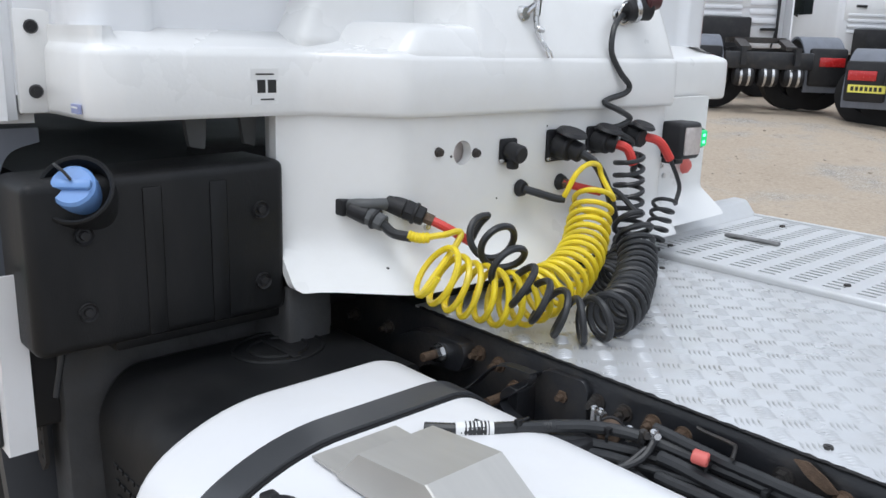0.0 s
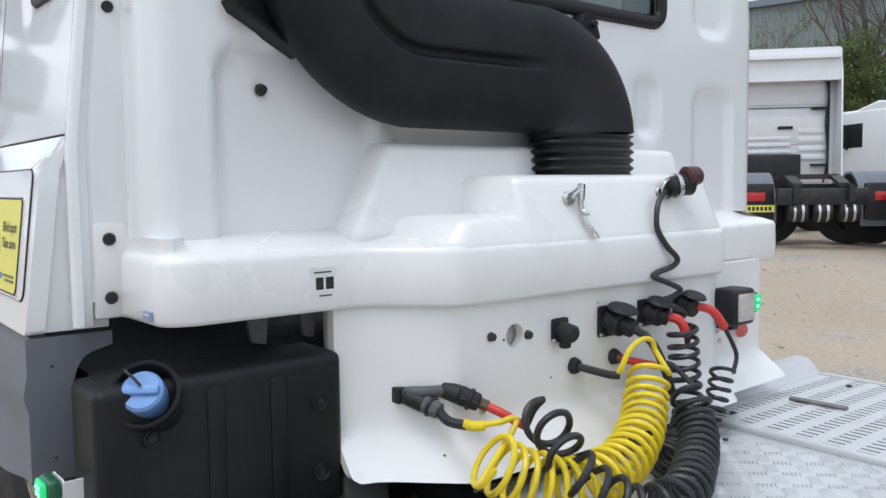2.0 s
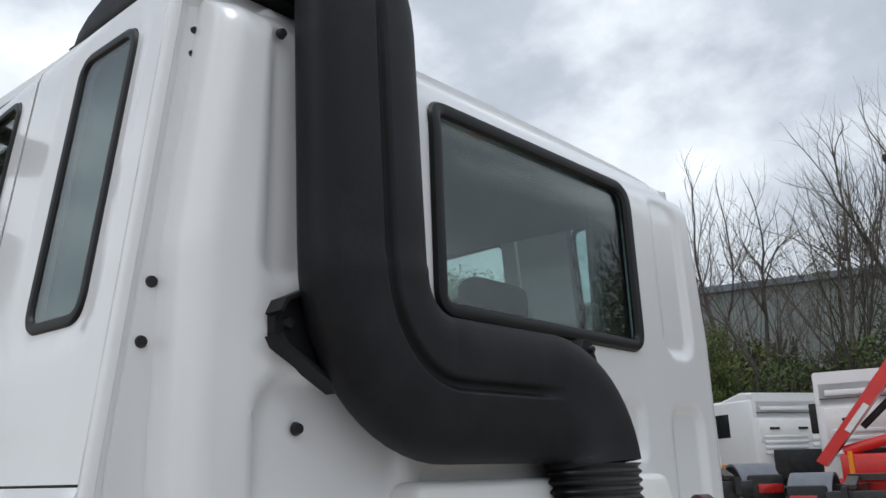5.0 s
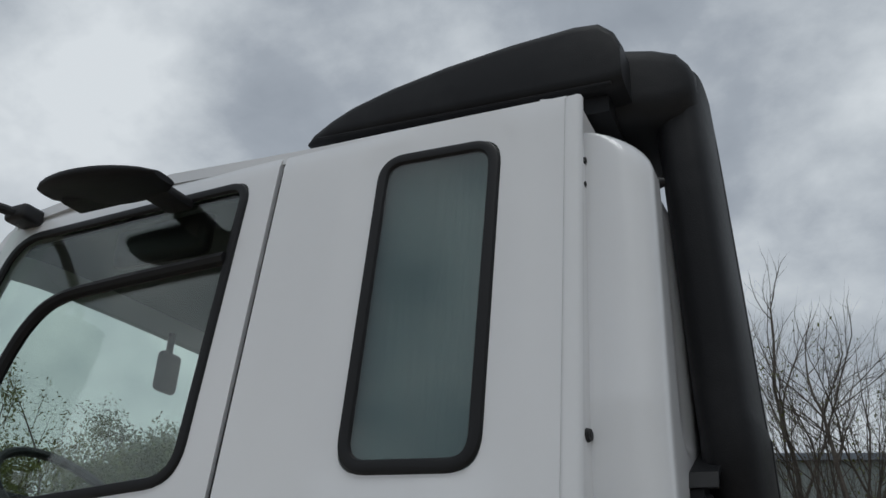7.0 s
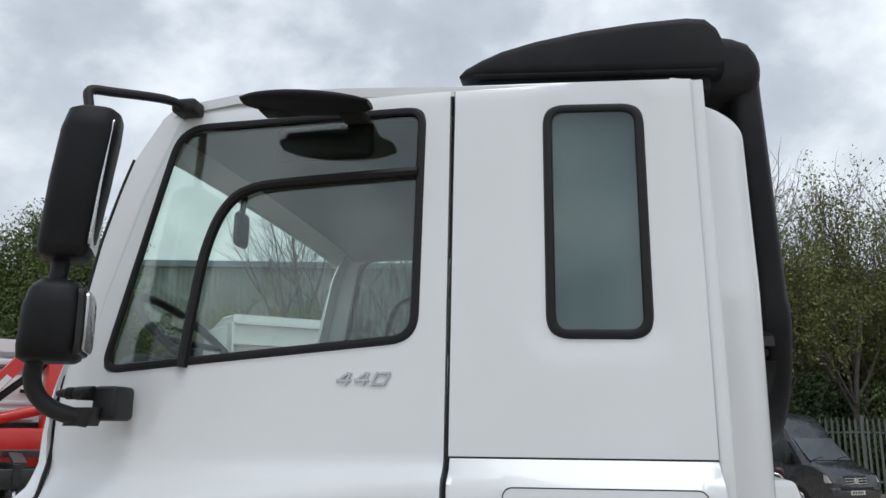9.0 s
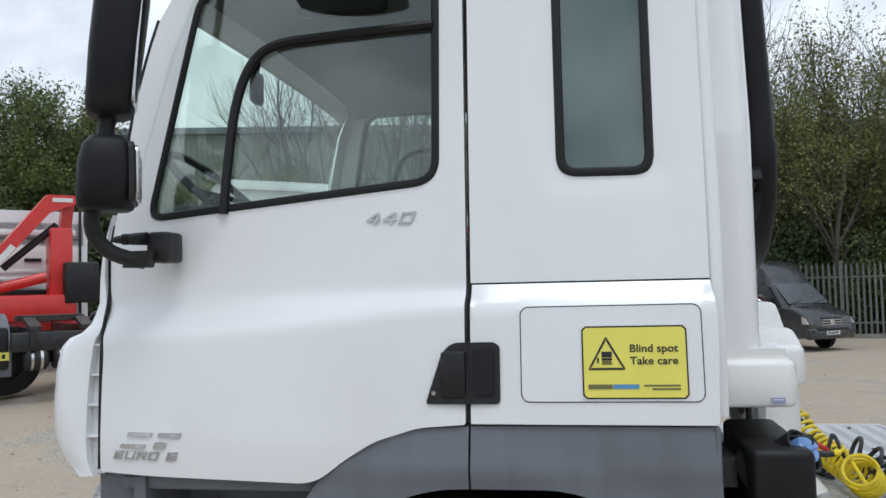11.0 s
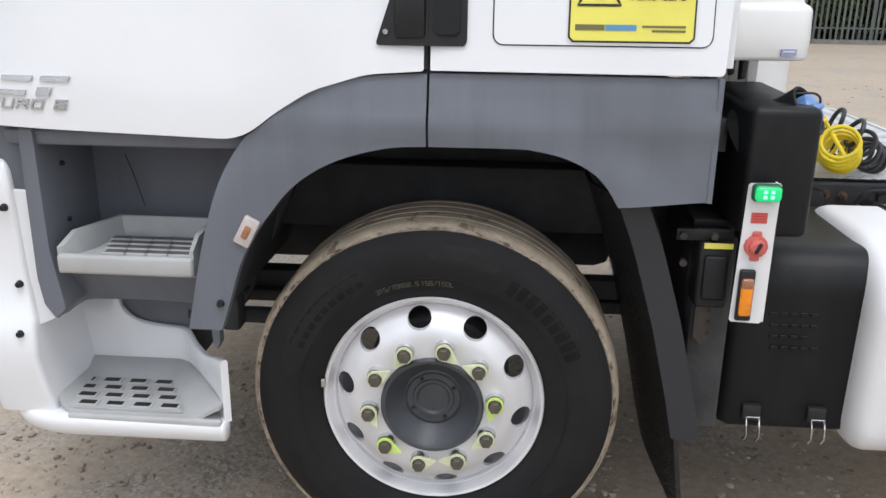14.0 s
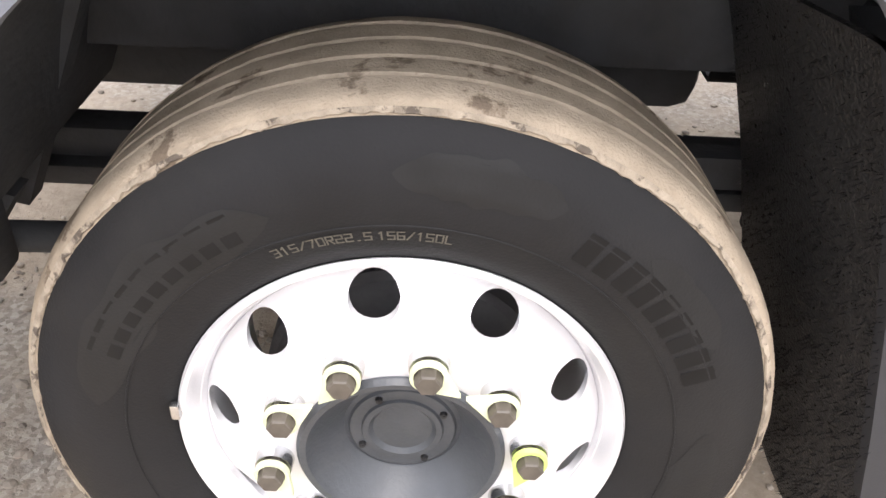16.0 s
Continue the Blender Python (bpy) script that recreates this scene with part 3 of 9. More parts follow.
LOWER = rounded([(-0.004, 1.366), (0.650, 1.364), (0.662, 1.63), (0.652, 1.745), (-0.004, 1.747)], [0, 0.01, 0.02, 0, 0])
HATCH = rrect(0.135, 0.618, 1.424, 1.682, 0.022)


def shrink(loop, d):
    cx, cy = sum(p[0] for p in loop) / len(loop), sum(p[1] for p in loop) / len(loop)
    w, h = max(abs(p[0] - cx) for p in loop), max(abs(p[1] - cy) for p in loop)
    return [(cx + (p[0] - cx) * (w - d) / w, cy + (p[1] - cy) * (h - d) / h) for p in loop]


def seal(loop, side, r, parent, name, label, step=0.025):
    lp = resample(loop, step)
    return part(name, ring_sweep([side(*p) for p in lp], r, flat=0.7), SEAL, parent, label)


def pane(loop, side, off, parent, material, name="window_pane", label="", step=0.08):
    bm = panel(loop, [], lambda u, v: Vector(side(u, v)) + Vector((0, off, 0)), (0, 0.004 if off > 0 else -0.004, 0), step)
    o = part(name, bm, material, parent, label)
    o.visible_shadow = False
    return o


for near in (True, False):
    sd = on_side if near else far_side
    s = 1 if near else -1
    th = (0, 0.035 * s, 0)
    if near:
        door = part("cab_door", panel(DOOR, [DOOR_WIN], sd, th, 0.022), WHITE, truck, "white closed cab door with a large window")
        door_near = door
    else:
        door = part("cab_door", panel(DOOR, [DOOR_WIN], sd, th, 0.07), WHITE, truck, "white closed cab door on the far side")
    seal(shrink(DOOR_WIN, 0.012), sd, 0.0125, door, "window_seal", "black rubber window seal")
    pane(shrink(DOOR_WIN, 0.005), sd, 0.006 * s, door, PANE, label="clear greenish door glass")
    bar = spline([Vector(sd(x, z)) - Vector((0, 0.004 * s, 0)) for x, z in ((-0.775, 1.985), (-0.765, 2.15), (-0.745, 2.33), (-0.70, 2.455), (-0.62, 2.515), (-0.45, 2.53), (-0.115, 2.54))], 8)
    part("window_bar", tube(bar, 0.016, 8), SEAL, door, "black divider of the opening window")
    def pressed(u, v, sd=sd, s=s):
        x, y, z = sd(u, v)
        qx, qz = abs(u - 0.382) - 0.10, abs(v - 2.387) - 0.30
        e = math.hypot(max(qx, 0), max(qz, 0)) + min(max(qx, qz), 0) - 0.045
        return (x, y + s * 0.007 * smooth01((0.045 - e) / 0.03), z)
    up = part("side_panel", panel(UPPER, [SIDE_WIN], pressed, th, 0.03 if near else 0.08), WHITE, truck, "white upper cab side panel")
    seal(shrink(SIDE_WIN, 0.012), pressed, 0.0135, up, "window_seal", "black rubber window seal")
    pane(shrink(SIDE_WIN, 0.004), sd, 0.006 * s, up, DARKPANE, label="dark tinted fixed side glass")
    low = part("side_fairing", panel(LOWER, [HATCH] if near else [], sd, th, 0.03), WHITE, truck, "white flared lower side panel with a locker hatch")
    if near:
        hatch = part("locker_hatch", panel(shrink(HATCH, 0.0025), [], lambda u, v: on_side(u, v, 0.004), (0, 0.02, 0), 0.03), WHITE, truck, "white closed locker hatch")
        hatch_near = hatch
        edge = resample(shrink(HATCH, 0.002), 0.03)
        part("hatch_gap", ring_sweep([on_side(*p) for p in edge], 0.0028), SEAL, hatch)
        part("shut_line", tube([on_side(-0.012, 1.2 + 1.6 * k / 30 + 0.17 * (1 - k / 30), -0.003) for k in range(31)], 0.0034, 6), SEAL, truck, "dark gap between door and side panel")
        part("shut_line", tube(spline([on_side(x - 0.005, z, -0.003) for x, z in DOOR_FRONT], 5), 0.0065, 6), SEAL, truck, "dark gap in front of the door")
        part("shut_line", tube([on_side(-0.004 + 0.655 * k / 20, 1.7485, -0.002) for k in range(21)], 0.002, 6), SEAL, truck, "thin dark panel gap")

# gutter along the rear edge of the cab side, both sides
for s, c in ((1, 0), (-1, 2 * MID)):
    secs = []
    for k in range(22):
        z = 1.375 + (2.772 - 1.375) * k / 21
        y = side_y(0.62, max(z, 1.76)) * s + c
        if z < 1.74:
            y = (side_y(0.62, 1.76) - 0.004) * s + c
        inn = y + 0.030 if s == 1 else y - 0.030
        secs.append([(0.652, inn, z), (0.654, y - 0.002 * s, z), (0.661, y - 0.007 * s, z), (0.681, y - 0.008 * s, z), (0.687, y - 0.003 * s, z), (0.688, y + 0.010 * s, z), (0.681, y + 0.016 * s, z), (0.675, inn, z)])
    part("gutter_strip", loft(secs), WHITE, truck, "white folded seam strip at the rear edge of the cab", angle=0.9)


# roof
def roof_section(x, zt, inset=0.0):
    pts = []
    for k in range(41):
        u = k / 40
        y = 0.112 + inset + (2 * MID - 2 * (0.112 + inset)) * u
        e = min(u, 1 - u) * 2 * (MID - 0.112)
        pts.append((x, y, zt + 0.022 * (1 - math.exp(-e / 0.10)) + 0.012 * math.sin(math.pi * u)))
    return pts


bm = bmesh.new()
secs = []
for x, zt, ins in ((-1.02, 2.70, 0.06), (-0.96, 2.775, 0.02), (-0.90, 2.808, 0), (-0.70, 2.834, 0), (-0.36, 2.83, 0), (0.0, 2.808, 0), (0.3, 2.795, 0), (0.55, 2.785, 0), (0.66, 2.776, 0)):
    secs.append(roof_section(x, zt, ins))
loft(secs, bm, closed=False)
g = bmesh.ops.extrude_face_region(bm, geom=bm.faces[:])
bmesh.ops.translate(bm, vec=(0, 0, -0.03), verts=[v for v in g["geom"] if isinstance(v, bmesh.types.BMVert)])
part("roof", bm, WHITE, truck, "white cab roof")
liner = bmesh.new()
loft([[(x, y, z - 0.07) for x, y, z in roof_section(xx, zt - 0.02, 0.03)] for xx, zt in ((-0.92, 2.80), (-0.3, 2.82), (0.66, 2.775))], liner, closed=False)
g = bmesh.ops.extrude_face_region(liner, geom=liner.faces[:])
bmesh.ops.translate(liner, vec=(0, 0, 0.012), verts=[v for v in g["geom"] if isinstance(v, bmesh.types.BMVert)])
part("headlining", liner, HEADLINING, truck, "grey cab headlining")


# ---- rear wall of the cab: rounded corner columns, recessed fields, window ----
def back_curve():
    """The wall's plan from the near gutter round the corner, across and round the far corner: rows of (x, y)."""
    near = [(0.666, 0.045), (0.676, 0.0455), (0.6795, 0.050), (0.682, 0.086), (0.687, 0.0915), (0.745, 0.092)]
    for k in range(9):
        a = radians(-90 + 90 * k / 8)
        near.append((0.745 + 0.058 * math.cos(a), 0.150 + 0.058 * math.sin(a)))
    near += [(0.803, 0.2)]
    pts = near + [(x, 2 * MID - y) for x, y in reversed(near)]
    s, out = 0.0, []
    for k, p in enumerate(pts):
        if k:
            s += math.hypot(p[0] - pts[k - 1][0], p[1] - pts[k - 1][1])
        out.append((s, p[0], p[1]))
    return out


BC = back_curve()
S_END = BC[-1][0]
bs, bx, by = np.array([r[0] for r in BC]), np.array([r[1] for r in BC]), np.array([r[2] for r in BC])


def s_of_y(y):
    return float(np.interp(y, by, bs))


# recessed fields of the wall: y0, y1, z0, z1, corner, depth
FIELDS = [(0.235, 0.60, 1.40, 1.935, 0.085, 0.024), (0.245, 0.34, 2.12, 2.66, 0.04, 0.014), (1.53, 1.63, 1.78, 1.945, 0.035, 0.014),
          (1.82, 2.02, 1.40, 1.935, 0.06, 0.016), (1.82, 2.00, 2.11, 2.65, 0.06, 0.016), (0.66, 1.55, 1.30, 1.78, 0.05, 0.012)]


def back_f(s, z):
    x, y = float(np.interp(s, bs, bx)), float(np.interp(s, bs, by))
    d = 0.0
    for y0, y1, z0, z1, r, dep in FIELDS:
        qx, qz = abs(y - (y0 + y1) / 2) - (y1 - y0) / 2 + r, abs(z - (z0 + z1) / 2) - (z1 - z0) / 2 + r
        sd = math.hypot(max(qx, 0), max(qz, 0)) + min(max(qx, qz), 0) - r
        d = max(d, dep * smooth01(0.5 - sd / 0.036))
    edge = smooth01((0.33 - min(y, 2 * MID - y)) / 0.1)
    if z > 2.56:
        t = (z - 2.56) / 0.19
        x -= 0.09 * t * t * (1 - edge)
    if z > 2.62:
        t = min(1.0, (z - 2.62) / 0.10)
        x -= max(0.0, x - 0.672) * (1 - math.sqrt(1 - t * t)) * edge
    if z > 2.2:
        x -= 0.012 * (z - 2.2)
    e = min(y, 2 * MID - y)
    if e < 0.30:
        sy = side_y(0.64, max(z, 1.78))
        a, b = sy + 0.022 - 0.045, max(0.0, sy + 0.055 - 0.092)
        shift = a + (b - a) * smooth01((e - 0.05) / 0.036) if e < 0.092 else b * smooth01((0.30 - e) / 0.2)
        y += shift if y < MID else -shift
    return (x - d, y, z)


BACK_WIN = rounded([(s_of_y(0.72), 2.108), (s_of_y(1.652), 2.104), (s_of_y(1.648), 2.648), (s_of_y(0.72), 2.645)], 0.05, 7)
BACK_OUT = [(0, 1.42), (S_END, 1.42), (S_END, 2.72), (S_END - 0.30, 2.72), (S_END - 0.36, 2.75), (0.36, 2.75), (0.30, 2.72), (0, 2.72)]
wall = part("rear_wall", panel(BACK_OUT, [BACK_WIN], back_f, (-0.03, 0, 0), 0.0125), WHITE, truck, "white pressed rear wall of the cab with recessed fields")
lp = resample(shrink(BACK_WIN, 0.01), 0.03)
part("window_seal", ring_sweep([Vector(back_f(*p)) + Vector((0.002, 0, 0)) for p in lp], 0.021, flat=0.7), SEAL, wall, "black rubber window seal")
bm = panel(shrink(BACK_WIN, 0.004), [], lambda u, v: Vector(back_f(u, v)) - Vector((0.008, 0, 0)), (-0.004, 0, 0), 0.1)
o = part("window_pane", bm, DARKPANE, wall, "tinted rear cab window")
o.visible_shadow = False
bm = bmesh.new()
loft([[(0.60, y, 2.79 + 0.008 * math.sin(math.pi * (y - 0.1) / 2.06)), (0.672, y, 2.776 + 0.008 * math.sin(math.pi * (y - 0.1) / 2.06)), (0.688, y, 2.74), (0.67, y, 2.70), (0.60, y, 2.72)] for y in np.linspace(0.11, 2 * MID - 0.11, 24)], bm)
part("roof_edge", bm, WHITE, truck, "white rear edge of the roof")


def button(p, n, r, parent, name="bolt", material=None, depth=0.008):
    p, n = Vector(p), Vector(n).normalized()
    bm = cyl(p - n * 0.004, p + n * depth, r, 14, r * 0.72)
    cyl(p + n * (depth - 0.001), p + n * (depth + 0.001), r * 0.35, 6, bm=bm)
    return part(name, bm, material or BLACK, parent)


for z in (2.105, 1.993):
    button((0.680, side_y(0.64, z) + 0.050, z), (1, -0.15, 0), 0.0135, wall)
for z in (2.62, 2.645):
    button((0.673, side_y(0.64, z) + 0.052, z - 0.03 * (z < 2.63)), (1, -0.15, 0), 0.011, wall)
button((0.79, 0.335, 1.84), (1, 0, 0), 0.0135, wall)
button((0.795, 0.272, 2.644), (1, 0, 0), 0.012, wall)
for y, z in ((2 * MID - 0.108, 2.05), (2 * MID - 0.108, 2.66)):
    button((0.69, y, z), (0.3, 1, 0), 0.0135, wall)

# ---- front of the cab ----
front = bmesh.new()
secs = []
for z, x in ((1.20, -1.30), (1.35, -1.33), (1.62, -1.33), (1.85, -1.30)):
    row = []
    for k in range(25):
        u = k / 24
        y = 0.08 + (2 * MID - 0.16) * u
        e = min(u, 1 - u) * 2.3
        row.append((x + 0.20 * math.exp(-e / 0.10), y, z))
    secs.append(row)
loft(secs, front, closed=False)
g = bmesh.ops.extrude_face_region(front, geom=front.faces[:])
bmesh.ops.translate(front, vec=(0.03, 0, 0), verts=[v for v in g["geom"] if isinstance(v, bmesh.types.BMVert)])
part("front_panel", front, WHITE, truck, "white front panel of the cab")
ws = bmesh.new()
secs = []
for z, x in ((1.85, -1.30), (2.2, -1.21), (2.5, -1.11), (2.76, -0.99)):
    secs.append([(x + 0.16 * math.exp(-min(k, 24 - k) / 24 * 2.2 / 0.10), 0.06 + (2 * MID - 0.12) * k / 24, z) for k in range(25)])
loft(secs, ws, closed=False)
o = part("windscreen", ws, PANE, truck, "clear windscreen")
o.visible_shadow = False
for s, c in ((1, 0), (-1, 2 * MID)):
    bm = bmesh.new()
    secs = []
    for z, xb, xf in ((1.80, -1.13, -1.185), (2.1, -1.115, -1.155), (2.35, -1.08, -1.10), (2.6, -1.02, -1.045), (2.74, -0.96, -0.985)):
        yb = side_y(xb, z) * s + c
        secs.append([(xb + 0.02, yb, z), (xf, yb + 0.045 * s, z), (xf + 0.02, yb + 0.075 * s, z), (xb + 0.03, yb + 0.04 * s, z)])
    loft(secs, bm)
    part("windscreen_pillar", bm, WHITE, truck, "white windscreen pillar")
    # the corner fairing in front of the door, with its air slots
    bm = bmesh.new()
    secs = []
    for z, x0, x1 in ((1.205, -1.225, -1.150), (1.25, -1.275, -1.170), (1.32, -1.310, -1.177), (1.42, -1.320, -1.180), (1.52, -1.320, -1.178), (1.585, -1.308, -1.172), (1.612, -1.285, -1.166), (1.630, -1.245, -1.158), (1.655, -1.228, -1.158), (1.72, -1.222, -1.172), (1.80, -1.216, -1.184), (1.88, -1.206, -1.186), (1.95, -1.186, -1.180), (2.0, -1.172, -1.168)):
        yo = side_y(-1.13, z)
        bow = 0.020 * smooth01((1.66 - z) / 0.04)
        secs.append([(x1, (yo - 0.004) * s + c, z), ((x0 + x1) / 2, (yo - 0.002 - bow * 0.6) * s + c, z), (x0 + 0.018, (yo + 0.014) * s + c, z), (x0, (yo + 0.045) * s + c, z), (x0 - 0.025, (yo + 0.14) * s + c, z), (x1, (yo + 0.14) * s + c, z)])
    loft(secs, bm)
    fair = part("corner_fairing", bm, WHITE, truck, "white air fairing at the cab's front corner", angle=0.9)
    # the air pocket between the fairing's rear edge and the door, crossed by ribs
    pocket = loft([[(-1.186, (side_y(-1.13, z) + 0.034) * s + c, z), (-1.120, (side_y(-1.12, z) + 0.012) * s + c, z), (-1.120, (side_y(-1.12, z) + 0.05) * s + c, z), (-1.186, (side_y(-1.13, z) + 0.05) * s + c, z)] for z in (1.21, 1.3, 1.4, 1.5, 1.6, 1.66)])
    part("air_pocket", pocket, WHITE, fair, "shallow white air pocket behind the fairing's edge")
    for z in (1.592, 1.502, 1.412, 1.320):
        y = side_y(-1.14, z)
        part("pocket_rib", box(-1.184, -1.139, min((y + 0.002) * s, (y + 0.035) * s) + c, max((y + 0.002) * s, (y + 0.035) * s) + c, z - 0.0035, z + 0.0035, 0.001, 1), WHITE, fair)

for s, c in ((1, 0), (-1, 2 * MID)):
    part("door_pillar", loft([[(-1.21, (side_y(-1.12, z) + 0.030) * s + c, z), (-1.05, (side_y(-1.05, z) + 0.038) * s + c, z), (-1.05, (side_y(-1.05, z) + 0.06) * s + c, z), (-1.19, (side_y(-1.12, z) + 0.09) * s + c, z)] for z in (1.22, 1.4, 1.6, 1.7, 1.85, 1.93)]), WHITE, truck)

# ---- cab inside ----
part("inner_back", box(0.60, 0.64, 0.17, 0.70, 1.46, 2.7, 0.01), LINER, truck, "grey padded rear wall inside the cab")
part("inner_back", box(0.60, 0.64, 1.70, 2.08, 1.46, 2.7, 0.01), LINER, truck)
part("inner_back", box(0.60, 0.64, 0.70, 1.70, 1.46, 2.10, 0.01), LINER, truck)
part("cab_floor", box(-1.15, 0.62, 0.02, 2 * MID - 0.02, 1.22, 1.27, 0.0), TRIM, truck, "dark cab floor")
part("dashboard", box(-1.13, -0.82, 0.15, 2 * MID - 0.15, 1.60, 1.92, 0.06, 3), TRIM, truck, "dark grey dashboard")
part("dash_binnacle", box(-1.17, -0.97, 0.30, 0.90, 1.86, 2.055, 0.05, 3), TRIM, truck, "dark instrument binnacle")
lp = [(-1.06 + 0.17 * math.sin(a), 0.61 + 0.235 * math.cos(a), 2.125 - 0.155 * math.sin(a)) for a in np.linspace(0, 2 * math.pi, 40, endpoint=False)]
wheel_in = part("steering_wheel", ring_sweep(lp, 0.015), TRIM, truck, "dark steering wheel")
part("column", cyl((-1.06, 0.61, 2.11), (-1.14, 0.61, 1.99), 0.05), TRIM, wheel_in)
part("spoke", box(-1.075, -1.045, 0.38, 0.84, 2.105, 2.125, 0.008), TRIM, wheel_in)
part("door_lining", prism([(-1.03, 1.32), (-0.03, 1.32), (-0.03, 2.036), (-1.03, 1.955)], lambda u, v: (u, 2.186, v), (0, -0.02, 0), 0.004), TRIM, truck, "dark lining inside the far door")
# Added dark box; stands in for the kerb mirror's reflection in the door glass.
part("overhead_pocket", box(-0.59, -0.28, 0.165, 0.215, 2.630, 2.765, 0.025, 3), SEAL, truck, "added dark box standing in for the kerb mirror reflection")
for yy in (0.55, 1.70):
    seat = part("seat_base", box(-0.35, 0.15, yy - 0.25, yy + 0.25, 1.5, 1.68, 0.05, 3), TRIM, truck, "dark cab seat")
    part("backrest", box(0.12, 0.26, yy - 0.24, yy + 0.24, 1.62, 2.20, 0.06, 3), TRIM, seat)
    part("headrest", box(0.13, 0.25, yy - 0.17, yy + 0.17, 2.19, 2.44, 0.058, 4), TRIM, seat)
part("inner_mirror", box(-1.02, -0.985, 0.80, 0.90, 2.52, 2.66, 0.02, 3), BLACK, truck, "black mirror hanging inside the windscreen")
part("mirror_stem", cyl((-1.0, 0.84, 2.65), (-0.98, 0.82, 2.72), 0.012), BLACK, truck)



def shelf_loop():
    near = rounded([(0.668, 0.072), (0.868, 0.078), (0.896, 0.125), (0.896, 0.490), (1.044, 0.636), (1.050, 1.612), (0.932, 1.650), (0.932, 2.100), (0.668, 2.170)],
                   [0, 0.05, 0.03, 0.035, 0.035, 0.025, 0.01, 0.035, 0])
    return near


def inset(loop, d):
    """The loop moved inwards by d, square to its edges."""
    out = []
    for k, p in enumerate(loop):
        q, r = Vector(loop[k - 1]), Vector(loop[(k + 1) % len(loop)])
        t = (r - q).normalized()
        out.append((p[0] - t.y * d, p[1] + t.x * d))
    return out


def shelf_body():
    lp = resample(shelf_loop(), 0.04)
    rows = []
    for z, d in ((1.400, 0.035), (1.390, 0.012), (1.386, 0.006), (1.389, 0.001), (1.396, -0.002), (1.44, -0.004), (1.498, -0.002), (1.507, 0.001), (1.512, 0.006), (1.5155, 0.013), (1.519, 0.025), (1.531, 0.070), (1.548, 0.112)):
        full, less, ins = inset(lp, d), inset(lp, min(d, 0.016)), []
        for (fx, fy), (lx, ly), (x0, y0) in zip(full, less, lp):
            w = smooth01((0.15 - y0) / 0.06)
            ins.append((fx + (lx - fx) * w, fy + (ly - fy) * w))
        rows.append([(max(0.668, x) if x0 > 0.67 else x0, y if x0 > 0.67 else y0, z) for (x, y), (x0, y0) in zip(ins, lp)])
    rows.append([(min(x, 0.70), max(0.135, min(y, 2.10)), 1.538) for x, y, z in rows[-1]])
    return loft(rows)


shelf = part("shelf_fairing", shelf_body(), FIBRE, truck, "white moulded fibreglass shelf across the rear of the cab", angle=0.9)
# flange with two bolts at the near end
fl = part("flange", box(0.667, 0.684, 0.022, 0.095, 1.386, 1.575, 0.006), FIBRE, shelf)
button((0.684, 0.052, 1.543), (1, -0.15, 0), 0.0145, shelf)
button((0.684, 0.052, 1.427), (1, -0.15, 0), 0.0145, shelf)


# upper housing: a sloped box with the filter pipe standing on it
def housing():
    bm = bmesh.new()
    rows = []
    for z, y0, y1, x in ((1.48, 0.505, 1.70, 0.868), (1.530, 0.500, 1.695, 0.884), (1.545, 0.503, 1.692, 0.882), (1.557, 0.509, 1.69, 0.879), (1.570, 0.516, 1.685, 0.877), (1.60, 0.531, 1.675, 0.874), (1.718, 0.588, 1.645, 0.862), (1.729, 0.594, 1.64, 0.856), (1.735, 0.603, 1.632, 0.845), (1.737, 0.616, 1.625, 0.82)):
        rows.append([(p[1], p[0], z) for p in rounded([(y0, 0.76), (y0, x), (y1, x), (y1, 0.76)], [0, 0.03, 0.03, 0], 6)])
    return loft(rows, bm)


part("housing", housing(), FIBRE, shelf, "white sloped housing under the intake pipe", angle=0.8)


def latch_box():
    bm = bmesh.new()
    rows = []
    for z, y0, y1, x in ((1.480, 0.835, 1.618, 1.0455), (1.514, 0.838, 1.612, 1.0435), (1.524, 0.840, 1.609, 1.0405), (1.640, 0.852, 1.578, 1.0075), (1.652, 0.856, 1.574, 1.0025), (1.659, 0.863, 1.568, 0.993), (1.662, 0.874, 1.560, 0.978), (1.663, 0.89, 1.55, 0.95)):
        rows.append([(p[1], p[0], z) for p in rounded([(y0 - 0.075, 0.80), (y0, x), (y1, x), (y1 + 0.02, 0.80)], [0, 0.022, 0.03, 0], 5)])
    return loft(rows, bm)


bm = bmesh.new()
rows = []
for z, y0, y1, x in ((1.470, 0.650, 1.605, 1.0430), (1.512, 0.650, 1.605, 1.0415), (1.522, 0.655, 1.60, 1.0385), (1.556, 0.682, 1.59, 1.0275), (1.566, 0.692, 1.585, 1.0215), (1.572, 0.704, 1.58, 1.010), (1.575, 0.72, 1.57, 0.99)):
    rows.append([(p[1], p[0], z) for p in rounded([(y0 - 0.12, 0.80), (y0, x), (y1, x), (y1, 0.80)], [0, 0.03, 0.03, 0], 5)])
part("step_block", loft(rows, bm), FIBRE, shelf, angle=0.8)
part("latch_box", latch_box(), FIBRE, shelf, "white raised box with rounded edges", angle=0.8)


# ---- apron below the shelf ----
def apron_x(y, z):
    x = float(np.interp(y, (0.42, 0.470, 0.490, 0.505, 0.615, 0.635, 0.655, 1.618, 1.650), (0.862, 0.880, 0.887, 0.897, 1.002, 1.018, 1.026, 1.026, 0.968)))
    if z < 1.118:
        t = 1.118 - z
        x += 0.85 * t if t > 0.012 else 0.85 * t * t / 0.012
    return x


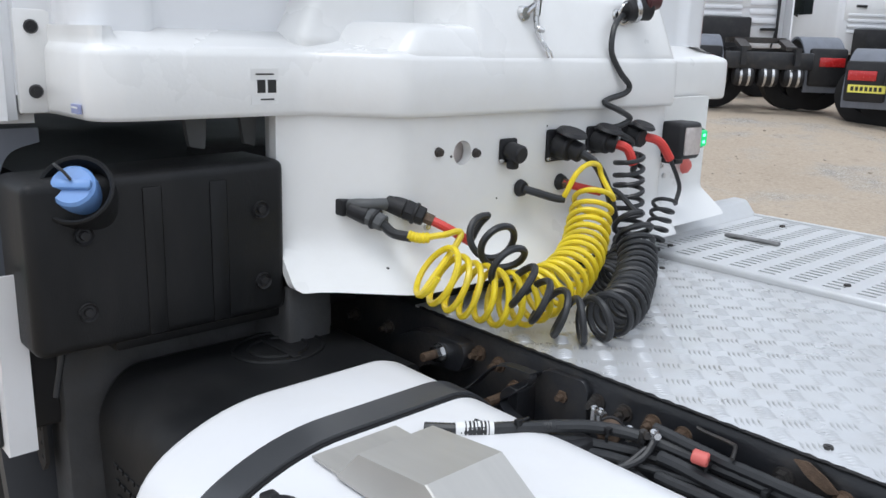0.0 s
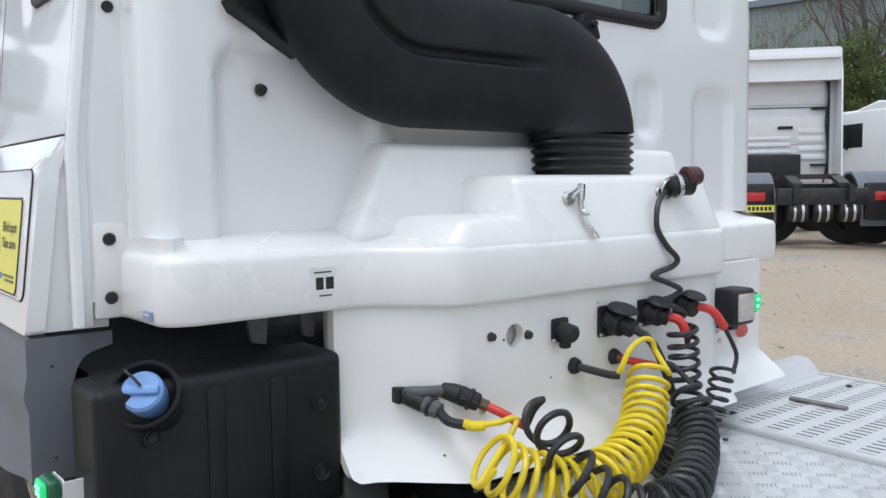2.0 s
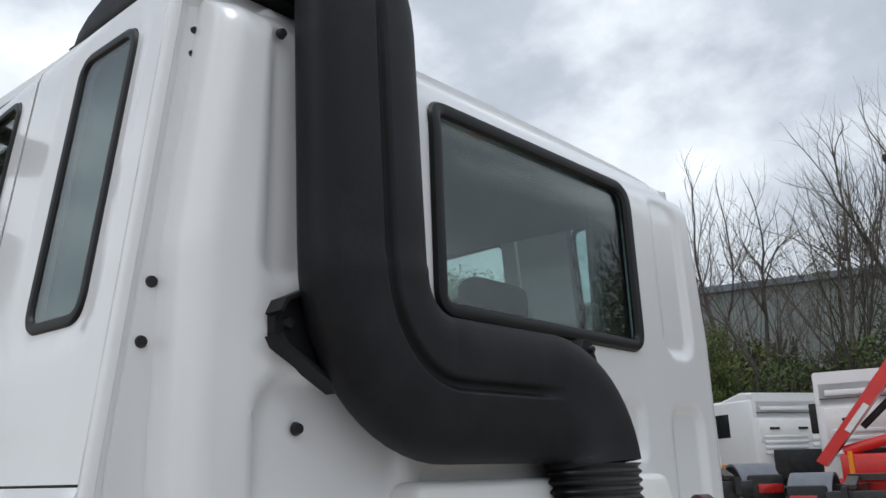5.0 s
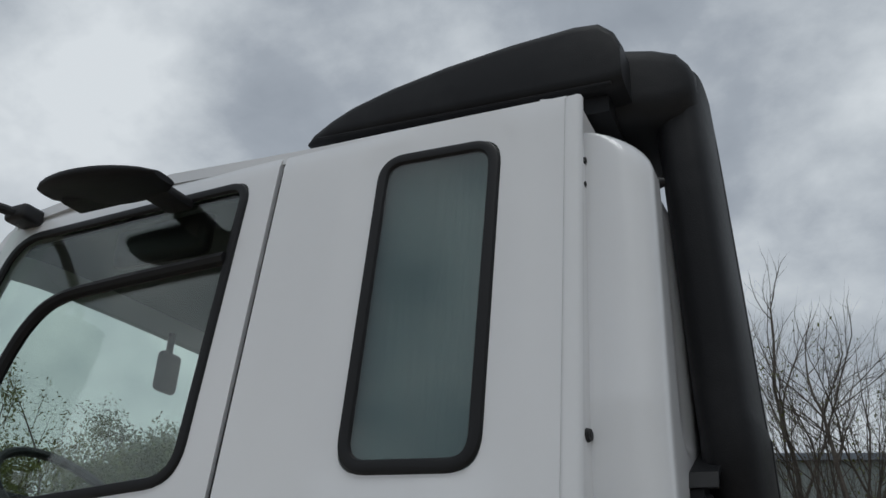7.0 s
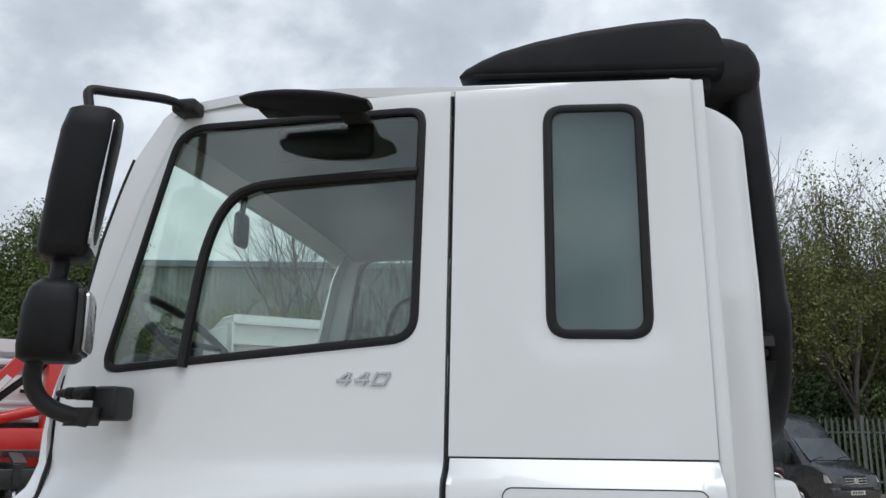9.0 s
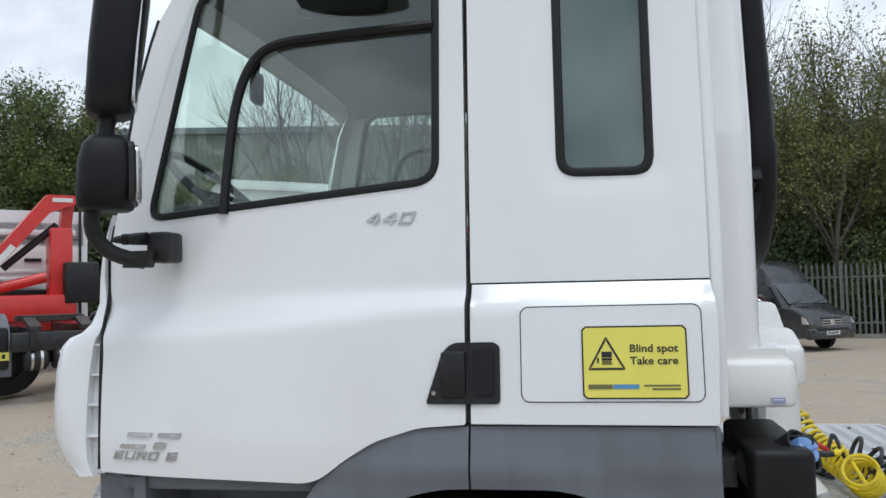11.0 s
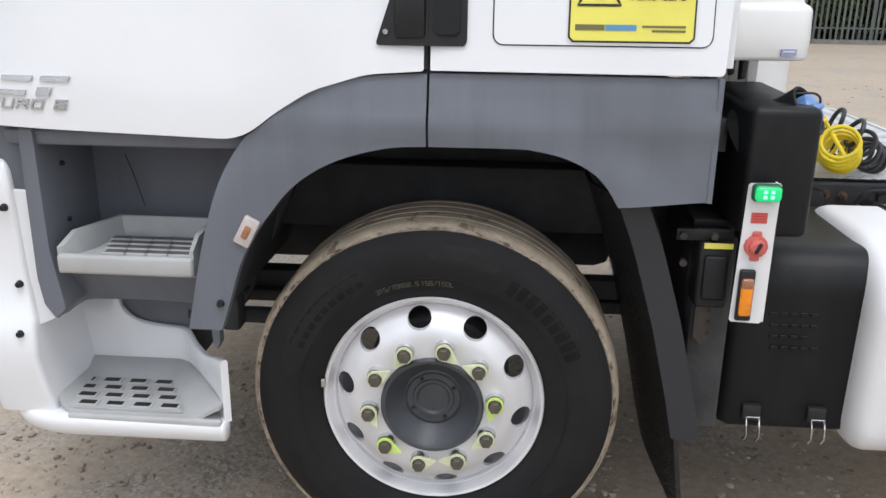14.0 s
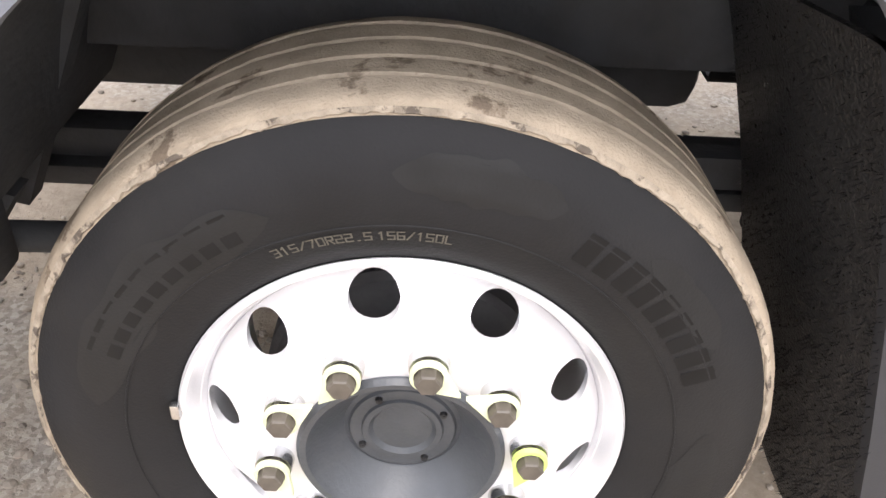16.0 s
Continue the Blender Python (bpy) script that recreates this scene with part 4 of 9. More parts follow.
APRON = rounded([(0.444, 1.392), (0.444, 1.118), (0.440, 1.028), (0.75, 1.026), (1.60, 1.030), (1.98, 1.035), (1.93, 1.125), (1.93, 1.40)], [0, 0.01, 0.02, 0.1, 0, 0.02, 0.02, 0])
HOLE = [(0.820 + 0.027 * math.cos(a), 1.303 + 0.027 * math.sin(a)) for a in np.linspace(0, 2 * math.pi, 20, endpoint=False)]
apron = part("apron_panel", panel(APRON, [HOLE], lambda u, v: (apron_x(u, v), u, v), (-0.025, 0, 0), 0.03), FIBRE, truck, "white fibreglass rear apron carrying sockets and air couplings")
part("hole_backing", cyl((0.98, 0.820, 1.303), (0.995, 0.820, 1.303), 0.035), LENS, apron, "pale round blanking disc")
for y, z in ((0.748, 1.309), (0.860, 1.300)):
    button((apron_x(y, z), y, z), (1, 0, 0), 0.012, apron, material=DARKSTEEL, depth=0.01)
button((apron_x(0.786, 1.3), 0.786, 1.297), (1, 0, 0), 0.004, apron, depth=0.001)
part("side_return", panel(rounded([(0.80, 1.388), (0.80, 1.11), (0.868, 1.11), (0.872, 1.388)], 0.004), [], lambda u, v: (u, 0.444 + 0.25 * (0.870 - u), v), (0, 0.008, 0), 0.05), FIBRE, apron)
for y0, y1 in ((0.292, 0.332), (0.412, 0.444)):
    part("stay", prism(rounded([(y0 - 0.012, 1.40), (y0, 1.322), (y1 - 0.006, 1.315), (y1, 1.40)], 0.006), lambda u, v: (0.800, u, v), (-0.012, 0, 0), 0.002), DARKGREYP, shelf, "grey mounting stay below the shelf")

# ---- intake pipe ----
def pipe_path():
    # x, y, z, half width, half depth
    rows = []
    for z in np.linspace(2.93, 2.18, 16):
        rows.append((float(np.interp(z, (2.1, 2.95), (0.866, 0.828))), 0.4435 - 0.022 * smooth01((z - 2.74) / 0.19), float(z), 0.157 - 0.022 * smooth01((z - 2.74) / 0.19), 0.056))
    for k in range(0, 15):
        a = math.pi * (1 + 0.5 * k / 15)
        rows.append((0.866, 0.6785 + 0.235 * math.cos(a), 2.160 + 0.235 * math.sin(a), 0.157, 0.058))
    for y in np.linspace(0.680, 1.005, 8):
        rows.append((0.868, float(y), 1.925, 0.156, 0.060))
    for k in range(1, 13):
        a = math.pi / 2 * (1 - k / 13)
        rows.append((0.870 + 0.02 * k / 13, 1.020 + 0.180 * math.cos(a), 1.765 + 0.160 * math.sin(a), 0.156 + 0.008 * k / 13, 0.062 + 0.012 * k / 13))
    rows.append((0.892, 1.200, 1.760, 0.160, 0.074))
    return rows


def pipe_mesh():
    rows = pipe_path()
    P = [Vector(r[:3]) for r in rows]
    secs = []
    e = 0.62
    # closer steps across the flat outer face, where the groove runs
    angles = [2 * math.pi * j / 84 for j in range(84)]
    angles = [a for a in angles if not (math.sin(a) > 0 and abs(math.cos(a)) ** e < 0.33)]
    angles += [math.acos(math.copysign(abs(u) ** (1 / e), u)) for u in np.linspace(-0.32, 0.32, 33)]
    angles.sort()
    for k, r in enumerate(rows):
        t = (P[min(k + 1, len(P) - 1)] - P[max(0, k - 1)]).normalized()
        side = Vector((1, 0, 0)).cross(t).normalized()
        out = t.cross(side).normalized() * (-1)
        if out.x < 0:
            out = -out
        sec = []
        groove = smooth01((k - 2) / 3) * (1 - smooth01((k - 36.5) / 1.5))
        at = 0.13 - 0.10 * smooth01((k - 17) / 12)
        for a in angles:
            ca, sa = math.cos(a), math.sin(a)
            u = abs(ca) ** e * (1 if ca > 0 else -1)
            w = abs(sa) ** e * (1 if sa > 0 else -1)
            d = w * r[4]
            if w > 0.6:
                off = (u - at) / 0.075
                d -= 0.017 * groove * math.exp(-off ** 4)
            sec.append(P[k] + side * (u * r[3]) + out * d)
        secs.append(sec)
    return loft(secs)


pipe = part("intake_pipe", pipe_mesh(), PIPE, truck, "matt black plastic air intake pipe behind the cab", angle=1.0)
bel = []
for k in range(29):
    z = 1.766 - 0.108 * k / 28
    g = 1.0 + 0.045 * math.cos(2 * math.pi * k / 28 * 5)
    sec = []
    for j in range(32):
        a = 2 * math.pi * j / 32
        ca, sa = math.cos(a), math.sin(a)
        sec.append((0.892 + 0.075 * g * abs(sa) ** 0.8 * (1 if sa > 0 else -1), 1.198 + 0.163 * g * abs(ca) ** 0.8 * (1 if ca > 0 else -1), z))
    bel.append(sec)
part("bellows", loft(bel), SEAL, pipe, "ribbed black rubber bellows", angle=1.2)
br = part("bracket", prism(rounded([(0.252, 2.006), (0.262, 1.990), (0.345, 1.940), (0.40, 1.96), (0.40, 2.13), (0.300, 2.090), (0.262, 2.066), (0.250, 2.045)], [0.012, 0.01, 0.02, 0, 0, 0.02, 0.02, 0.012]), lambda u, v: (0.826, u, v), (-0.030, 0, 0), 0.004), PIPE, pipe, "black moulded fixing lug")
for q in (((0.254, 2.006), (0.264, 1.990), (0.40, 1.915), (0.40, 1.906), (0.258, 1.984), (0.246, 2.004)), ((0.252, 2.045), (0.264, 2.068), (0.40, 2.130), (0.40, 2.139), (0.258, 2.074), (0.245, 2.047))):
    part("lug_web", prism(list(q), lambda u, v: (0.851, u, v), (-0.055, 0, 0), 0.002), PIPE, br)
button((0.828, 0.278, 2.03), (1, 0, 0), 0.0135, pipe)
part("bracket", prism(rounded([(1.22, 2.03), (1.32, 2.03), (1.29, 2.095), (1.25, 2.095)], 0.012), lambda u, v: (0.85, u, v), (-0.04, 0, 0), 0.004), PIPE, pipe)
button((0.852, 1.285, 2.068), (1, 0, 0), 0.012, pipe)

# ---- roof intake wing ----
def wing():
    secs = []
    rows = ((-0.012, 2.866, 2.872), (0.008, 2.857, 2.893), (0.06, 2.853, 2.919), (0.12, 2.850, 2.940), (0.22, 2.846, 2.963), (0.36, 2.839, 2.984), (0.52, 2.831, 2.997), (0.66, 2.823, 3.000), (0.712, 2.820, 2.992), (0.742, 2.820, 2.962), (0.757, 2.826, 2.925))
    for x, z0, z1 in rows:
        y0, y1 = 0.150 + 0.012 * math.exp(-(x - 0.03) / 0.05), 0.60 - 0.06 * math.exp(-(x - 0.03) / 0.05)
        secs.append([(x, p[0], p[1]) for p in rrect(y0, y1, z0, z1, min(0.03, (z1 - z0) * 0.45), 5)])
    return loft(secs)


wing_o = part("roof_intake", wing(), PIPE, truck, "black wing-shaped air intake on the roof", angle=1.0)
part("lower_lip", tube([(x, 0.151, float(np.interp(x, (0.03, 0.22, 0.52, 0.74), (2.858, 2.848, 2.833, 2.822)))) for x in np.linspace(0.035, 0.735, 16)], 0.0035, 6), PIPE, wing_o)
part("foot", prism([(0.05, 2.80), (0.72, 2.78), (0.72, 2.832), (0.05, 2.862)], lambda u, v: (u, 0.185, v), (0, 0.38, 0)), PIPE, wing_o)
secs = []
for x, z0, z1, y0, y1 in ((0.66, 2.80, 2.985, 0.215, 0.585), (0.74, 2.79, 2.984, 0.230, 0.58), (0.80, 2.79, 2.978, 0.245, 0.572), (0.846, 2.80, 2.964, 0.258, 0.56), (0.868, 2.82, 2.938, 0.27, 0.545), (0.878, 2.84, 2.910, 0.285, 0.53)):
    secs.append([(x, p[0], p[1]) for p in rrect(y0, y1, z0, z1, min(0.055, (z1 - z0) * 0.45), 6)])
part("elbow", loft(secs), PIPE, wing_o, angle=1.0)

# ---- wheel ----
WY = 0.11  # middle plane of the tyre
R_TYRE = 0.503


def tyre_profile():
    # radius, offset from the middle plane (outer side negative)
    return [(0.292, -0.118), (0.300, -0.128), (0.325, -0.142), (0.365, -0.154), (0.405, -0.155), (0.440, -0.147), (0.462, -0.134), (0.474, -0.126)]


def build_wheel(parent, y, side=1, x=0.0, z=0.49):
    m = Matrix.Translation((x, y, z)) @ Matrix.Diagonal((1, side, 1, 1))
    wh = thing_part("wheel", parent, m, "truck wheel with a dusty tyre and alloy rim")
    pr = tyre_profile()
    part("sidewall", lathe(pr, 96), TYRE, wh, "dark rubber sidewall with moulded lettering")
    part("sidewall", lathe([(r, -o) for r, o in pr], 64), TYRE, wh)
    tr = [(0.474, -0.126), (0.481, -0.124), (0.489, -0.117), (0.4935, -0.106), (0.496, -0.090)]
    for c in (-0.076, -0.026, 0.026, 0.076):
        tr += [(0.4972, c - 0.0048), (0.4955, c - 0.0036), (0.485, c - 0.0032), (0.485, c + 0.0032), (0.4955, c + 0.0036), (0.4975, c + 0.0048)]
    tr += [(0.496, 0.090), (0.4935, 0.106), (0.489, 0.117), (0.474, 0.126)]
    bm = lathe(tr, 160)
    for v in bm.verts:
        d = math.hypot(v.co.x, v.co.z)
        k = 1 + 0.0022 * noise.noise(v.co * 22) + 0.0015 * noise.noise(v.co * 60)
        v.co.x *= k
        v.co.z *= k
    part("tread", bm, TREAD, wh, "worn tread caked with pale dry mud", angle=0.5)
    bm = bmesh.new()
    rings = [[], [], []]
    for k in range(480):
        a = 2 * math.pi * k / 480
        q = Vector((math.cos(a) * 6, math.sin(a) * 6, 1.0))
        inner = 0.4755 + 0.003 * noise.noise(q * 0.8) + 0.004 * noise.noise(q * 6) + 0.003 * noise.noise(q * 17)
        for ring, r, yy in zip(rings, (inner, inner + 0.002, 0.4835), (-0.1265, -0.1285, -0.1240)):
            ring.append(bm.verts.new((r * math.cos(a), yy, r * math.sin(a))))
    for ra, rb in zip(rings, rings[1:]):
        for k in range(480):
            bm.faces.new((ra[k - 1], ra[k], rb[k], rb[k - 1]))
    part("mud_edge", bm, MUD, wh, "ragged edge of dried mud on the shoulder", angle=1.0)
    for c in (-0.076, -0.026, 0.026, 0.076):
        part("tread_groove", lathe([(0.4915, c - 0.0038), (0.4905, c), (0.4915, c + 0.0038)], 96), GROOVE, wh)
    rim = [(0.255, 0.10), (0.258, -0.05), (0.262, -0.085), (0.272, -0.104), (0.284, -0.110), (0.292, -0.118), (0.297, -0.128), (0.2935, -0.134), (0.287, -0.131), (0.281, -0.120), (0.276, -0.108), (0.262, -0.088), (0.250, -0.05), (0.245, 0.10)]
    rm = part("rim", lathe(rim, 96), ALU, wh, "polished aluminium rim")
    # dished disc with ten round hand holes
    def disc_y(r):
        return float(np.interp(r, (0.125, 0.192, 0.208, 0.224, 0.246, 0.266), (-0.154, -0.154, -0.151, -0.142, -0.122, -0.096)))
    n = 10
    outer = [(0.266 * math.cos(a), 0.266 * math.sin(a)) for a in np.linspace(0, 2 * math.pi, 120, endpoint=False)]
    inner = [(0.120 * math.cos(a), 0.120 * math.sin(a)) for a in np.linspace(0, 2 * math.pi, 60, endpoint=False)]
    holes = [inner]
    for k in range(n):
        a = radians(98.8 - 36 * k)
        ca, sa = math.cos(a), math.sin(a)
        holes.append([(0.238 * ca + 0.0255 * math.cos(b) * ca - 0.032 * math.sin(b) * sa, 0.238 * sa + 0.0255 * math.cos(b) * sa + 0.032 * math.sin(b) * ca) for b in np.linspace(0, 2 * math.pi, 24, endpoint=False)])
    bm = panel(outer, holes, lambda u, v: (u, disc_y(math.hypot(u, v)), v), (0, 0.016, 0), 0.014)
    part("disc", bm, ALU, rm, "brushed aluminium wheel disc with round hand holes", angle=0.5)
    hub = part("hub", lathe([(0.0, -0.112), (0.040, -0.112), (0.044, -0.116), (0.046, -0.118), (0.054, -0.118), (0.056, -0.114), (0.071, -0.114), (0.074, -0.110), (0.080, -0.108), (0.118, -0.152), (0.124, -0.164), (0.132, -0.165), (0.137, -0.158), (0.137, -0.12)], 72), HUBM, wh, "dark grey recessed hub cover")
    for k in range(4):
        a = radians(30 + 90 * k)
        button((0.063 * math.cos(a), -0.114, 0.063 * math.sin(a)), (0, -1, 0), 0.006, hub, depth=0.005)
    for k in range(10):
        a = radians(115.0 - 36 * k)
        c = Vector((0.1675 * math.cos(a), 0, 0.1675 * math.sin(a)))
        bm = cyl(c + Vector((0, -0.150, 0)), c + Vector((0, -0.172, 0)), 0.026, 20, 0.024)
        nut = part("wheel_nut", bm, STEEL, wh, "steel wheel nut")
        part("nut_cap", cyl(c + Vector((0, -0.170, 0)), c + Vector((0, -0.199, 0)), 0.0185, 6, 0.0165, bev=0.002), NUTM, nut, "dark plastic nut cap")
        tip = a + radians(TIPS[k])
        d = Vector((0.152 * math.cos(tip), 0, 0.152 * math.sin(tip))) - c
        dl = d.normalized()
        ring = []
        base = math.atan2(dl.z, dl.x)
        for j in range(19):
            b = base + radians(50 + 260 * j / 18)
            ring.append((c.x + 0.0228 * math.cos(b), c.z + 0.0228 * math.sin(b)))
        ring.append((c.x + d.x, c.z + d.z))
        inn = [(c.x + 0.0182 * math.cos(b), c.z + 0.0182 * math.sin(b)) for b in np.linspace(0, 2 * math.pi, 20, endpoint=False)]
        bm = panel(ring, [inn], lambda u, v: (u, -0.185, v), (0, 0.008, 0), 0.012)
        part("nut_pointer", bm, NEON if k in (3, 7) else PALENEON, nut, "yellow-green plastic wheel nut pointer")
    part("brake_drum", lathe([(0.0, -0.03), (0.19, -0.03), (0.20, -0.02), (0.20, 0.12), (0.0, 0.12)], 40), DRUM, wh, "dark brake disc and hub carrier")
    return wh


TIPS = {0: 16, 1: -17, 2: 16, 3: -17, 4: -16, 5: -17, 6: 16, 7: 16, 8: 16, 9: -16}


def thing_part(name, parent, m, label):
    o = new(name)
    o.parent = parent
    o.matrix_local = m
    o["label"] = label
    return o


build_wheel(truck, WY)
build_wheel(truck, 2 * MID - WY, -1)

# ---- grey wheel-arch skirt ----
ARCH = [(-0.615, 0.712), (-0.565, 0.93), (-0.512, 1.095), (-0.452, 1.194), (-0.417, 1.222), (-0.30, 1.303), (-0.18, 1.346), (-0.012, 1.358), (-0.012, 1.194), (-0.09, 1.190), (-0.166, 1.174), (-0.235, 1.150), (-0.296, 1.116), (-0.345, 1.075), (-0.381, 1.032), (-0.43, 0.965), (-0.468, 0.895), (-0.500, 0.80), (-0.529, 0.712)]
SKIRT = [(-0.006, 1.359), (0.648, 1.357), (0.648, 1.077), (0.437, 1.062), (0.410, 1.105), (0.379, 1.138), (0.335, 1.164), (0.287, 1.181), (0.24, 1.190), (0.196, 1.194), (-0.006, 1.194)]


def curved(pts):
    return [(p[0], p[2]) for p in spline([(x, 0, z) for x, z in pts], 4)]


ARCH = curved(ARCH[:8]) + curved(ARCH[8:])
SKIRT = SKIRT[:3] + curved(SKIRT[3:])


def skirt_f(u, v):
    """The skirt stands out over the wheel, with a rolled lower edge and a flat upper band."""
    y = -0.098
    d = math.hypot(u, v - 0.49)
    y -= 0.018 * smooth01((0.86 - d) / 0.12)
    if v > 1.33:
        y += 0.010 * smooth01((v - 1.33) / 0.03)
    y -= 0.010 * smooth01((1.30 - v) / 0.06) * smooth01((v - 1.20) / 0.05)
    return (u, y, v)


for s in (1, -1):
    def sk(u, v, s=s):
        p = skirt_f(u, v)
        return p if s == 1 else (p[0], 2 * MID - p[1], p[2])
    part("arch_skirt", panel(ARCH, [], sk, (0, 0.03 * s, 0), 0.03), GREY, truck, "grey plastic wheel-arch trim", angle=0.8)
    part("arch_skirt", panel(SKIRT, [], sk, (0, 0.03 * s, 0), 0.03), GREY, truck, "grey plastic rear wheel-arch trim", angle=0.8)
# inner arch liner
secs = []
for k in range(25):
    a = radians(158 - 108 * k / 24)
    r = 0.605 + 0.095 * smooth01((radians(155) - a) / radians(30)) + 0.055 * smooth01((radians(125) - a) / radians(40))
    secs.append([(r * math.cos(a), -0.075, 0.49 + r * math.sin(a)), (r * math.cos(a), 0.62, 0.49 + r * math.sin(a)), ((r + 0.02) * math.cos(a), 0.62, 0.49 + (r + 0.02) * math.sin(a)), ((r + 0.02) * math.cos(a), -0.075, 0.49 + (r + 0.02) * math.sin(a))])
part("arch_liner", loft(secs), UNDER, truck, "dirty black inner wheel-arch liner")
part("underfloor", box(-1.2, 0.72, 0.1, 2 * MID - 0.1, 1.16, 1.24), UNDER, truck, "dirty underside of the cab floor")


# ---- rear return of the lower side panel, and the closing faces round the cab's foot ----
for s, c in ((1, 0), (-1, 2 * MID)):
    rows = []
    for k in range(13):
        z = 1.366 + (1.744 - 1.366) * k / 12
        x = float(np.interp(z, (1.366, 1.63, 1.745), (0.648, 0.659, 0.650)))
        y0 = side_y(x, z) + 0.004
        rows.append([(x, y0 * s + c, z), (x - 0.004, (y0 + 0.02) * s + c, z), (x + 0.001, 0.055 * s + c, z), (x - 0.03, 0.055 * s + c, z), (x - 0.03, (y0 + 0.02) * s + c, z)])
    part("rear_return", loft(rows), WHITE, truck, angle=0.8)
for yy, zz in ((-0.055, 1.30), (-0.055, 1.12)):
    button((0.650, yy, zz), (1, 0, 0), 0.004, truck, "rivet", depth=0.002)
part("skirt_return", prism(rounded([(-0.10, 1.075), (-0.02, 1.075), (-0.02, 1.26), (0.0, 1.315), (0.06, 1.33), (0.06, 1.357), (-0.10, 1.357)], [0, 0, 0.05, 0.05, 0, 0, 0]), lambda u, v: (0.6515, u, v), (-0.012, 0, 0)), GREY, truck)
# drawn curtain behind the tinted side window; its colour is lifted for reflected sky
CURT = mat("drawn_curtain", (0.20, 0.225, 0.222), 0.9, var=0.1, scale=5, bump=0.4, bscale=30, stretch=(3, 1, 0.3))
part("curtain", panel(rrect(0.20, 0.57, 2.0, 2.76, 0.02), [], lambda u, v: (u, side_y(u, v) + 0.040 + 0.0015 * math.sin(u * 60), v), (0, 0.006, 0), 0.03), CURT, truck, "dark drawn curtain behind the side window")

# ---- door furniture ----
hd = part("door_handle", panel(rounded([(-0.130, 1.420), (0.072, 1.420), (0.078, 1.430), (0.078, 1.575), (0.062, 1.587), (-0.055, 1.587), (-0.084, 1.560)], [0.012, 0.008, 0.008, 0.015, 0.015, 0.03, 0.03]), [], lambda u, v: on_side(u, v, 0.006 + 0.004 * smooth01(1 - abs(u + 0.03) / 0.1)), (0, 0.012, 0), 0.02), BLACK, door_near, "black recessed door handle with a lock")
part("grip", box(-0.085, -0.015, -0.012, 0.012, 1.435, 1.565, 0.01, m=Matrix.Translation((0, side_y(-0.05, 1.5) - 0.012, 0))), BLACK, hd)
# Black sheet laid on the handle in place of the shade in its recess.
part("grip_recess", panel(rrect(0.004, 0.062, 1.445, 1.570, 0.015), [], lambda u, v: on_side(u, v, 0.0145), (0, 0.004, 0), 0.03), SEAL, hd)
button(on_side(-0.106, 1.450, 0.008), (0, -1, 0), 0.0085, hd, "lock", STEEL, 0.004)
part("shut_line", tube([on_side(-0.0115, 1.42 + 0.168 * k / 8, 0.0165) for k in range(9)], 0.0016, 6), INK, hd)


def side_matrix(x, z, out):
    """Letters on the cab side: along x, up, standing out of the panel."""
    a, b, c = Vector(on_side(x, z)), Vector(on_side(x + 0.02, z)), Vector(on_side(x, z + 0.02))
    u, v = (b - a).normalized(), (c - a).normalized()
    n = u.cross(v).normalized()
    v = n.cross(u)
    M = Matrix((u, v, n)).transposed().to_4x4()
    return Matrix.Translation(a + n * out) @ M


# figures and words in a square, slanted display face: strokes on a grid 4 wide and 6 high
STROKES = {"3": [((0, 6), (4, 6)), ((4, 6), (4, 0)), ((4, 0), (0, 0)), ((1, 3), (4, 3))], "1": [((2, 0), (2, 6)), ((2, 6), (0.8, 5))], "5": [((4, 6), (0, 6)), ((0, 6), (0, 3)), ((0, 3), (4, 3)), ((4, 3), (4, 0)), ((4, 0), (0, 0))], "/": [((0, 0), (4, 6))], "7": [((0, 6), (4, 6)), ((4, 6), (1.5, 0))],
           "2": [((0, 6), (4, 6)), ((4, 6), (4, 3)), ((4, 3), (0, 3)), ((0, 3), (0, 0)), ((0, 0), (4, 0))], ".": [((1.6, 0), (2.4, 0))], "L": [((0, 6), (0, 0)), ((0, 0), (3.6, 0))],
           "4": [((2.2, 6), (0, 2)), ((0, 2), (4, 2)), ((3, 6), (3, 0))], "0": [((0, 0), (4, 0)), ((4, 0), (4, 6)), ((4, 6), (0, 6)), ((0, 6), (0, 0))],
           "E": [((4, 6), (0, 6)), ((0, 6), (0, 0)), ((0, 0), (4, 0)), ((0, 3), (3.4, 3))], "U": [((0, 6), (0, 0)), ((0, 0), (4, 0)), ((4, 0), (4, 6))],
           "R": [((0, 0), (0, 6)), ((0, 6), (4, 6)), ((4, 6), (4, 3)), ((4, 3), (0, 3)), ((1.6, 3), (4, 0))], "O": [((0, 0), (4, 0)), ((4, 0), (4, 6)), ((4, 6), (0, 6)), ((0, 6), (0, 0))],
           "6": [((4, 6), (0, 6)), ((0, 6), (0, 0)), ((0, 0), (4, 0)), ((4, 0), (4, 3)), ((4, 3), (0, 3))]}


def stroked(word, x, z, w, h, gap, slant, thick, out):
    bm = bmesh.new()
    for ch in word:
        for (ax, az), (bx, bz) in STROKES.get(ch, []):
            a, b = Vector((ax / 4 * w + az / 6 * h * slant, az / 6 * h)), Vector((bx / 4 * w + bz / 6 * h * slant, bz / 6 * h))
            d = (b - a).normalized() * thick / 2
            n = Vector((-d.y, d.x))
            q = [a - d - n, b + d - n, b + d + n, a - d + n]
            prism([(x + p.x, z + p.y) for p in q], lambda u, v: on_side(u, v, out), (0, out + 0.002, 0), bm=bm)
        x += (w if ch != " " else w * 0.25) + gap
    return bm


